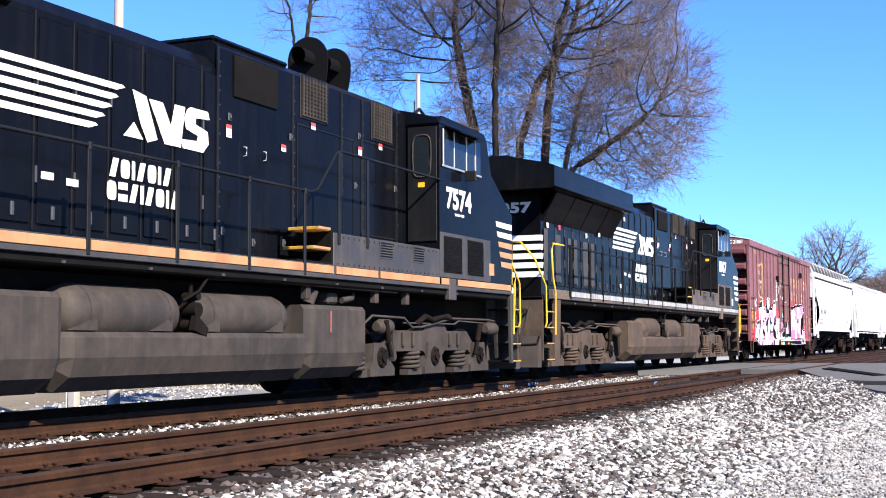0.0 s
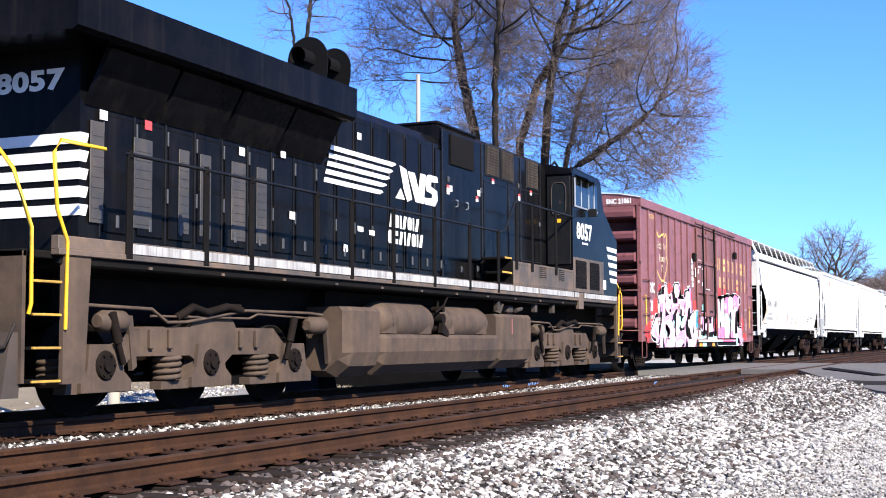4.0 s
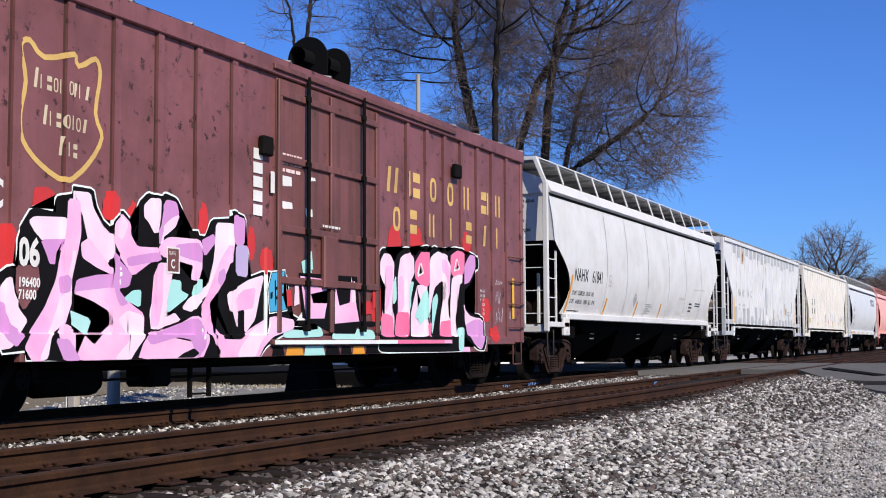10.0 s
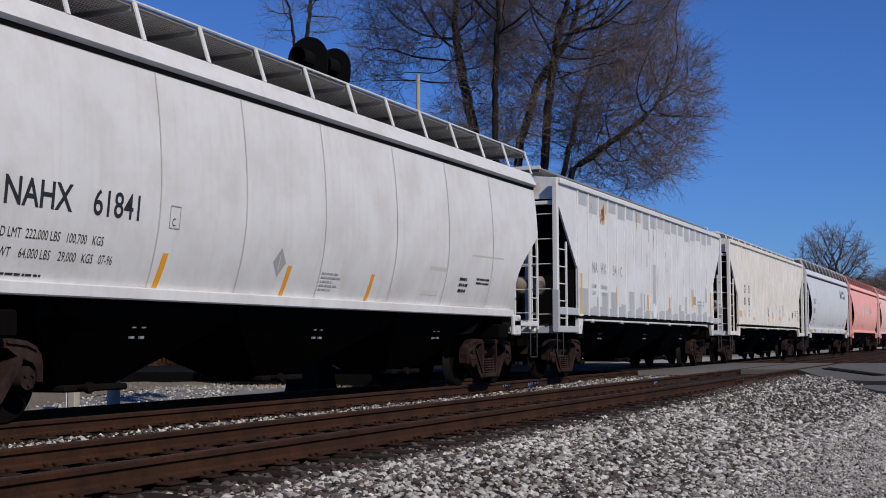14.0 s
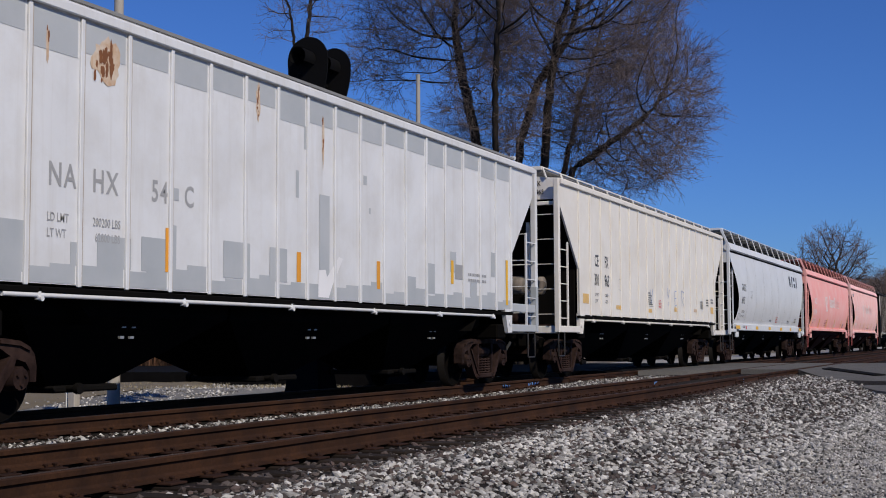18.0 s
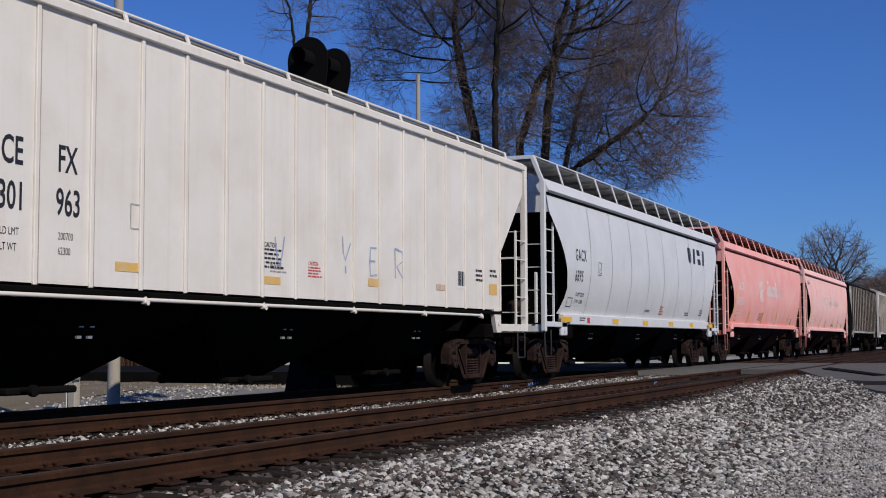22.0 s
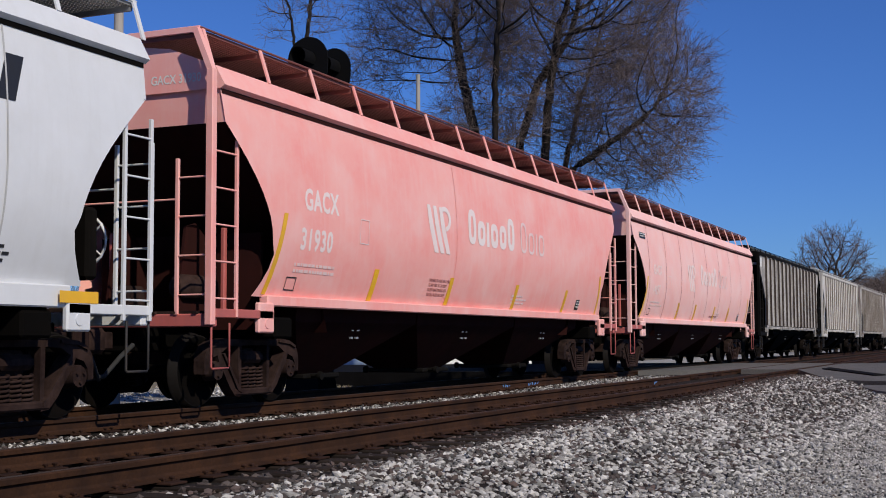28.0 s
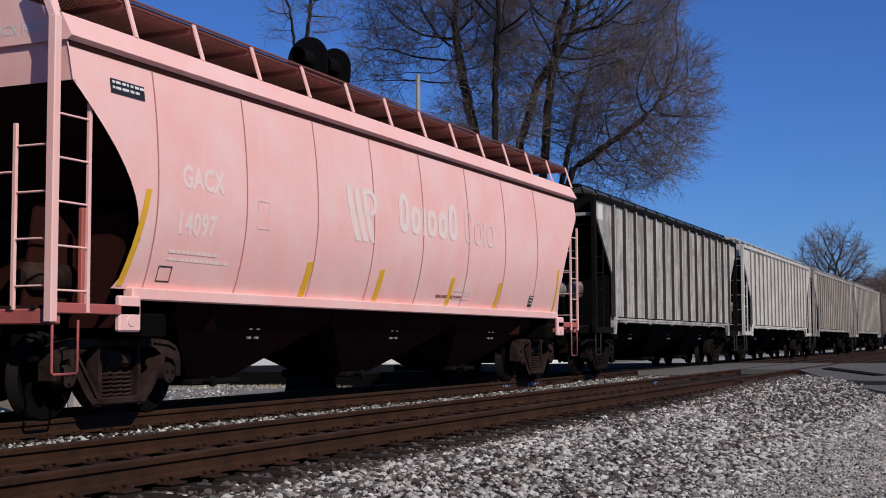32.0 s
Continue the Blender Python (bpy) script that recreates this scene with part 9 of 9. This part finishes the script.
end_words(h1, -hh + 0.165, -0.38, 4.19, ("NAHX", "61841"), 0.125, "ink", 0.9)
end_words(h1, -hh + 0.165, -0.39, 3.73, ("MARK 50 DRAFT GEAR", "36 \"CH WHEELS", "SPRG 6 OC D-5", "         7 IC D-5", "         6 IIC D-6A", "D-11 AXLES", "SBE60DE COUPLERS"), 0.058, "ink", 0.92)

h2, hh = ribbed_hopper("covered_hopper", 83.33, 100.27, M["patch_car"], M["patch"], "white ribbed covered hopper with grey paint-outs", 18, rib_out=0.03, walk_rail=False, beam=M["patch"])
step = (2 * hh - 2.84) / 18
for k in range(18):
    x = -hh + 1.42 + step * k
    hgt = (0.30, 0.42, 0.34, 0.28, 0.36, 0.30)[k % 6]
    shape_on(h2, [(x + 0.06, 4.16 - hgt), (x + step - 0.06, 4.16 - hgt), (x + step - 0.06, 4.16), (x + 0.06, 4.16)], flat_width, M["patch"], "paint_out", 0.004)
    low = (0.26, 0.20, 0.25, 0.22, 0.30, 0.18)[k % 6]
    shape_on(h2, [(x + 0.05, 1.41), (x + step - 0.05, 1.41), (x + step - 0.05, 1.41 + low), (x + step * 0.45, 1.41 + low), (x + step * 0.45, 1.41 + low * 0.8), (x + 0.05, 1.41 + low * 0.8)], flat_width, M["patch"], "paint_out", 0.004)
for x, z, w, h in ((1.5, 1.5, 0.76, 0.5), (2.86, 1.6, 0.19, 0.24), (3.28, 1.6, 0.57, 0.34), (4.03, 1.6, 0.46, 0.38), (4.56, 1.6, 0.12, 0.55), (5.65, 1.6, 0.6, 0.45), (6.72, 1.6, 0.44, 0.44), (8.03, 1.6, 0.29, 1.26), (7.38, 2.75, 0.08, 0.37), (7.6, 3.43, 0.13, 0.32), (9.36, 3.14, 0.11, 0.14), (9.54, 2.72, 0.06, 0.09), (4.57, 2.44, 0.15, 0.14), (11.6, 1.6, 0.35, 0.5), (12.6, 2.0, 0.26, 0.35), (13.5, 1.6, 0.3, 0.3), (14.5, 2.0, 0.26, 0.45), (10.9, 1.6, 0.3, 0.25)):
    shape_on(h2, [(-hh + x, z), (-hh + x + w, z), (-hh + x + w, z + h), (-hh + x, z + h)], flat_width, M["patch"], "paint_out", 0.0045)
rs_ = random.Random(61)
for x, z, rx, rz, m in ((3.38, 3.80, 0.25, 0.25, 34), (6.42, 3.88, 0.05, 0.26, 10), (8.13, 3.6, 0.035, 0.36, 5), (2.47, 3.8, 0.025, 0.2, 3)):
    shape_on(h2, ragged(-hh + x, z, rx, rz, m, 26, 0.7), flat_width, M["rust_bleed"], "rust_stain", 0.005)
    for k in range(m):
        q = rs_.uniform(0.008, 0.032) if m < 20 else rs_.uniform(0.012, 0.05)
        shape_on(h2, ragged(-hh + x + rs_.gauss(0, 0.35) * rx, z + rs_.gauss(0, 0.4) * rz, q * 0.7, q * rs_.uniform(1.0, 2.6), k + m, 12), flat_width, M["rust_core"], "rust_scab", 0.0058 + 0.0001 * k)
shape_on(h2, [(-hh + 8.0, 1.43), (-hh + 8.3, 1.43), (-hh + 8.4, 1.6), (-hh + 8.72, 2.0), (-hh + 8.6, 2.02), (-hh + 8.25, 1.72), (-hh + 8.2, 1.82), (-hh + 8.0, 1.8)], flat_width, M["spray_white"], "spray_paint", 0.006)
for x, z, h, m in ((1.62, 1.42, 0.9, "mustard"), (4.47, 1.61, 0.50, "orange"), (7.41, 1.62, 0.40, "orange"), (9.80, 1.61, 0.42, "orange"), (12.63, 1.80, 0.40, "mustard"), (15.25, 1.5, 0.85, "mustard")):
    side_stripe(h2, -hh + x, z, z + h, 0.11, flat_width, m)
for t, x in (("N", 2.51), ("A", 2.75), ("H", 3.19), ("X", 3.42), ("5", 4.2), ("4", 4.37), ("C", 4.83)):
    words_on(h2, t, -hh + x, 2.39, 0.24, flat_width, M["print"], 0.8, 0.006)
for t, x, z in (("LD LMT", 2.5, 2.03), ("200200 LBS", 3.2, 2.03), ("LT WT", 2.5, 1.87), ("62800 LBS", 3.24, 1.87)):
    words_on(h2, t, -hh + x, z, 0.09, flat_width, M["print"], 0.75, 0.001, lift=0.006)
shape_on(h2, [(-hh + 12.81, 1.89), (-hh + 13.19, 1.89), (-hh + 13.19, 2.14), (-hh + 12.81, 2.14)], flat_width, M["print"], "data_panel", 0.0065)
bars_on(h2, -hh + 13.4, 1.82, 0.9, 0.2, 2, flat_width, M["print"], rnd)
end_words(h2, -hh + 0.15, -0.30, 4.17, ("NAHX", "54007"), 0.12, "ink", round_end=False)
for k, (y, z, r) in enumerate(((-0.95, 4.12, 0.16), (-0.45, 3.98, 0.2), (0.2, 4.08, 0.12))):
    part("rust_stain", Build().add([(-hh + 0.153, a, c) for a, c in ragged(y, z, r, r * 0.8, k + 9)], [tuple(range(22))]), M["rust_bleed"], h2)

h3, hh = ribbed_hopper("covered_hopper", 101.73, 118.85, M["cream_car"], M["cream_car"], "cream ribbed covered hopper with black numbers", 17, rib_out=0.028)
for t, x, z in (("CE", 2.62, 2.54), ("FX", 3.42, 2.54), ("301", 2.58, 2.1), ("963", 3.40, 2.1)):
    words_on(h3, t, -hh + x, z, 0.27, flat_width, M["ink"], 0.66, 0.006)
words_on(h3, "LD LMT", -hh + 2.62, 1.85, 0.075, flat_width, M["ink"], 0.72)
words_on(h3, "LT WT", -hh + 2.62, 1.70, 0.075, flat_width, M["ink"], 0.72)
words_on(h3, "200700", -hh + 3.44, 1.85, 0.075, flat_width, M["ink"], 0.72)
words_on(h3, "62300", -hh + 3.44, 1.70, 0.075, flat_width, M["ink"], 0.72)
for x, z, w, h, m in ((1.68, 1.66, 0.44, 0.22, "worn_label"), (4.35, 1.58, 0.42, 0.10, "worn_label"), (7.3, 1.56, 0.46, 0.10, "worn_label"), (10.29, 1.64, 0.44, 0.12, "worn_label"), (12.79, 1.67, 0.46, 0.10, "rust_bleed"), (15.16, 1.67, 0.40, 0.20, "worn_label")):
    shape_on(h3, [(-hh + x, z), (-hh + x + w, z), (-hh + x + w, z + h), (-hh + x, z + h)], flat_width, M[m], "reflector", 0.006)
words_on(h3, "CAUTION", -hh + 7.36, 2.04, 0.06, flat_width, M["ink"], 0.8, 0.002)
bars_on(h3, -hh + 7.3, 1.74, 0.5, 0.28, 5, flat_width, M["ink"], rnd)
bars_on(h3, -hh + 8.49, 1.68, 0.38, 0.16, 4, flat_width, M["red"], rnd)
words_on(h3, "CAUTION", -hh + 8.5, 1.86, 0.055, flat_width, M["red"], 0.75, 0.001)
shape_on(h3, [(-hh + 13.66, 1.73), (-hh + 14.08, 1.73), (-hh + 14.08, 2.07), (-hh + 13.66, 2.07)], flat_width, M["white"], "scan_label", 0.004)
for k in range(7):
    w = (0.03, 0.05, 0.02, 0.05, 0.03, 0.02, 0.04)[k]
    shape_on(h3, [(-hh + 13.70 + 0.052 * k, 1.78), (-hh + 13.70 + 0.052 * k + w, 1.78), (-hh + 13.70 + 0.052 * k + w, 2.03), (-hh + 13.70 + 0.052 * k, 2.03)], flat_width, M["ink"], "label_bar", 0.0065)
bars_on(h3, -hh + 14.52, 1.85, 0.34, 0.25, 3, flat_width, M["ink"], rnd)
bars_on(h3, -hh + 15.2, 1.95, 0.28, 0.18, 2, flat_width, M["ink"], rnd)
bars_on(h3, -hh + 7.5, 1.70, 0.36, 0.12, 3, flat_width, M["print"], rnd)


def crayon(car, strokes, width, depth, material, lift=0.0062):
    """Thin hand-drawn strokes: lines of points in x and z."""
    for pts in strokes:
        p = [Vector((x, 0, z)) for x, z in pts]
        rows = []
        for i, q in enumerate(p):
            d = (p[min(i + 1, len(p) - 1)] - p[max(i - 1, 0)]).normalized()
            n_ = Vector((-d.z, 0, d.x)) * width / 2
            rows.append([(q.x + n_.x, -(depth(q.z + n_.z) + lift), q.z + n_.z), (q.x - n_.x, -(depth(q.z - n_.z) + lift), q.z - n_.z)])
        part("crayon_mark", Build().sheet(rows), M[material], car)


crayon(h3, [[(-hh + a, c) for a, c in q] for q in ([(7.62, 2.18), (7.68, 1.9), (7.74, 1.81), (7.80, 1.95), (7.86, 2.2)], [(9.48, 2.32), (9.50, 2.1), (9.56, 1.98), (9.72, 2.24)], [(9.57, 1.90), (9.58, 1.80)],
                                                  [(10.56, 2.22), (10.36, 2.22), (10.34, 2.0), (10.36, 1.80), (10.58, 1.82)], [(10.36, 2.02), (10.52, 2.02)], [(11.22, 1.80), (11.20, 2.26)], [(11.2, 2.26), (11.46, 2.22), (11.5, 2.08), (11.26, 1.98), (11.52, 1.78)])], 0.028, flat_width, "chalk_blue")
end_words(h3, -hh + 0.15, -0.78, 4.15, ("CEFX", "301963"), 0.105, "ink", 0.8, round_end=False)
box_mark(h3, -hh + 4.6, 2.05, 0.2, 0.28, flat_width, "seam")

h4, hh = round_hopper("covered_hopper", 120.0, 137.15, M["grey_curve"], M["grey_curve"], "clean pale grey round-sided covered hopper with black letters", (0.17, 0.27, 0.37, 0.47, 0.565, 0.66, 0.76, 0.86), posts=13, zc=3.5, sill=(1.17, 1.40))
words_on(h4, "GACX", -hh + 1.8, 2.58, 0.25, round_width, M["ink"], 0.68, 0.006, 1.25)
words_on(h4, "6895", -hh + 1.8, 2.12, 0.25, round_width, M["ink"], 0.68, 0.006, 1.25)
words_on(h4, "LD LMT 223100", -hh + 2.0, 1.80, 0.085, round_width, M["ink"], 0.74)
words_on(h4, "LT WT   62900", -hh + 2.0, 1.64, 0.085, round_width, M["ink"], 0.74)
box_mark(h4, -hh + 3.5, 2.32, 0.24, 0.30, round_width, "ink")
words_on(h4, "C", -hh + 3.57, 2.36, 0.11, round_width, M["ink"], 0.8)
box_mark(h4, -hh + 1.5, 1.56, 0.34, 0.2, round_width, "ink")
plain_name(h4, -hh + 12.75, 3.12, "BSES", 0.40, 0.46, 0.15, 0.22, round_width, "ink")


def sill_width(z):
    return 1.48


for x, w in ((0.95, 0.75), (5.0, 0.5), (7.8, 0.5), (10.6, 0.5), (13.2, 0.4), (15.6, 0.6)):
    shape_on(h4, [(-hh + x, 1.22), (-hh + x + w, 1.22), (-hh + x + w, 1.34), (-hh + x, 1.34)], sill_width, M["mustard"], "reflector", 0.045 if x < 1.3 or x > 15 else 0.006)
shape_on(h4, [(-hh + 2.95, 1.22), (-hh + 3.15, 1.22), (-hh + 3.15, 1.34), (-hh + 2.95, 1.34)], sill_width, M["red"], "label", 0.006)
bars_on(h4, -hh + 2.4, 1.24, 0.4, 0.1, 2, sill_width, M["ink"], rnd, lift=0.008)
bars_on(h4, -hh + 9.6, 1.5, 0.4, 0.25, 4, round_width, M["red"], rnd)
bars_on(h4, -hh + 8.1, 1.55, 0.5, 0.08, 2, round_width, M["ink"], rnd)
bars_on(h4, -hh + 12.6, 1.52, 0.5, 0.12, 2, round_width, M["ink"], rnd)
bars_on(h4, -hh + 14.5, 1.55, 0.4, 0.2, 3, round_width, M["ink"], rnd)
end_words(h4, -hh + 0.165, -0.74, 4.20, ("GACX", "6895"), 0.10, "ink", 0.9)


def pink_hopper(u0, u1, paint, words, fade, label, seams, strips, tall, first):
    car, hh = round_hopper("covered_hopper", u0, u1, M[paint], M["pink_dark"], label, seams, seam_mat="seam_pink" if paint == "pink_pale" else "pink", posts=14, zc=3.5, bay="bay_red", slope="slope_red")
    words_on(car, words[0], -hh + 2.05, 2.60, tall, round_width, M[fade], 0.80, 0.012, 1.10)
    words_on(car, words[1], -hh + 1.98, 2.06, tall, round_width, M[fade], 0.82, 0.012, 1.10)
    bars_on(car, -hh + 1.9, 1.70, 1.3, 0.17, 2, round_width, M["faint" if paint == "pink" else fade], rnd)
    box_mark(car, -hh + 3.68, 2.24, 0.28, 0.36, round_width, fade, 0.012)
    # emblem: three slanted stripes joining a ring, and the faded name
    for k in range(3):
        x = -hh + 6.15 + 0.24 * k
        shape_on(car, [(x + 0.2, 2.28), (x + 0.36, 2.28), (x + 0.12, 2.75), (x + 0.02, 3.05), (x - 0.1, 3.05), (x - 0.05, 2.75)], round_width, M[fade], "emblem", 0.0066)
    n = 16
    arc = Build()
    arc.sheet([[(-hh + 6.75 + r * 1.25 * math.cos(a), -(round_width(2.86 + r * math.sin(a)) + 0.0072), 2.86 + r * math.sin(a)) for r in (0.13, 0.21)] for a in [radians(-80 + 230 * k / n) for k in range(n + 1)]])
    part("emblem", arc, M[fade], car)
    plain_name(car, -hh + 7.78, 2.52, "OoiooO", 0.36, 0.62, 0.12, 0.075, round_width, fade)
    plain_name(car, -hh + 10.42, 2.52, "Ooio", 0.34, 0.60, 0.055, 0.10, round_width, "faint")
    side_stripe(car, -hh + first, 1.43, 2.50, 0.10, round_width, "mustard", 0.24)
    for x in strips:
        side_stripe(car, -hh + x, 1.43, 1.90, 0.15, round_width, "mustard", 0.12)
    side_stripe(car, 2 * hh - hh - 1.55, 1.43, 2.3, 0.10, round_width, "mustard", -0.1)
    if paint == "pink":
        for k, t in enumerate(("WARNING: DO NOT APPLY VIBRATOR", "TO ANY PART OF CAR BODY", "EXCEPT VIBRATOR BRACKETS", "USE ON LOADED CAR ONLY")):
            words_on(car, t, -hh + 6.3, 1.80 - 0.078 * k, 0.05, round_width, M["pink_print"], 0.78, 0.001)
    else:
        bars_on(car, -hh + 9.5, 1.5, 1.3, 0.1, 1, round_width, M["pink_print"], rnd)
    bars_on(car, -hh + 10.2, 1.5, 0.8, 0.2, 3, round_width, M["faint"], rnd)
    shape_on(car, [(hh - 3.1, 1.5), (hh - 2.85, 1.5), (hh - 2.85, 1.72), (hh - 3.1, 1.72)], round_width, M["ink"], "scan_label", 0.006)
    bars_on(car, hh - 3.07, 1.52, 0.2, 0.18, 3, round_width, M["white"], rnd, lift=0.01)
    box_mark(car, -hh + 1.78, 1.5, 0.26, 0.18, round_width, "ink")
    end_words(car, -hh + 0.165, -0.47, 4.02, (words[0] + " " + words[1],), 0.11, "white")
    return car, hh


p1_, hh = pink_hopper(138.32, 155.65, "pink", ("GACX", "31930"), "faint2", "faded pink round-sided covered hopper with bleached white name", (0.42,), (4.22, 7.09, 10.29, 13.32), 0.28, 1.26)
p2_, hh = pink_hopper(156.94, 174.05, "pink_pale", ("GACX", "14097"), "faint3", "chalky pale pink covered hopper with welded seams", (0.093, 0.20, 0.305, 0.405, 0.508, 0.62, 0.725, 0.83), (5.00, 7.21, 9.94, 12.18), 0.25, 1.12)
shape_on(p2_, [(-hh + 0.81, 3.47), (-hh + 1.40, 3.47), (-hh + 1.40, 3.63), (-hh + 0.81, 3.63)], round_width, M["ink"], "number_board", 0.008)
bars_on(p2_, -hh + 0.84, 3.49, 0.5, 0.12, 2, round_width, M["white"], rnd, lift=0.012)

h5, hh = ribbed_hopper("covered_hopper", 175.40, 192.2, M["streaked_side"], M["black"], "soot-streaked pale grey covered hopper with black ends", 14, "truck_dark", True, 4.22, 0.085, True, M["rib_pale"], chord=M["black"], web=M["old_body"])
shape_on(h5, [(-hh + 0.22, 3.66), (-hh + 0.62, 3.66), (-hh + 0.62, 4.0), (-hh + 0.22, 4.0)], flat_width, M["white"], "label", 0.006)
for t, x in (("N", 1.95), ("D", 2.75), ("Y", 3.6), ("X", 4.4)):
    words_on(h5, t, -hh + x, 2.42, 0.25, flat_width, M["print"], 0.8, 0.006)
ribbed_hopper("covered_hopper", 193.6, 210.5, M["white_old"], M["white_old"], "stained off-white ribbed covered hopper", 16, "truck_dark", True, 4.28, 0.06, True, M["white_old"])
ribbed_hopper("covered_hopper", 211.9, 228.7, M["pale_old"], M["brown_old"], "brownish weathered ribbed covered hopper", 18, "truck_dark", True, 4.25, 0.07, True, M["pale_old"])
ribbed_hopper("covered_hopper", 230.1, 246.9, M["pale_old"], M["pale_old"], "pale ribbed covered hopper far down the train", 18, "truck_dark", True, 4.28, 0.05, True)
ribbed_hopper("covered_hopper", 248.3, 265.1, M["old_grey"], M["black"], "dark ribbed covered hopper far down the train", 18, "truck_dark", True, 4.28, 0.05, True)


# ---------------------------------------------------------------- the train rolls past and slowly gains speed
def travelled(t):
    q = t / 16
    return ((((-0.003465 * q + 0.023418) * q + 0.012874) * q - 0.084022) * q + 6.811593) * q * q + 59.720356 * q


def motions():
    seconds = [0.5 * k for k in range(65)]
    for car, u in CARS:
        walk(car, [(t, pose(u - travelled(t), FAR_Y, 0)) for t in seconds])
    turns = [0.1 * k for k in range(321)]
    for w, x, r in ROLLING:
        walk(w, [(t, pose(x, 0, r, 0, -math.degrees(travelled(t) / r), 0)) for t in turns])


motions()
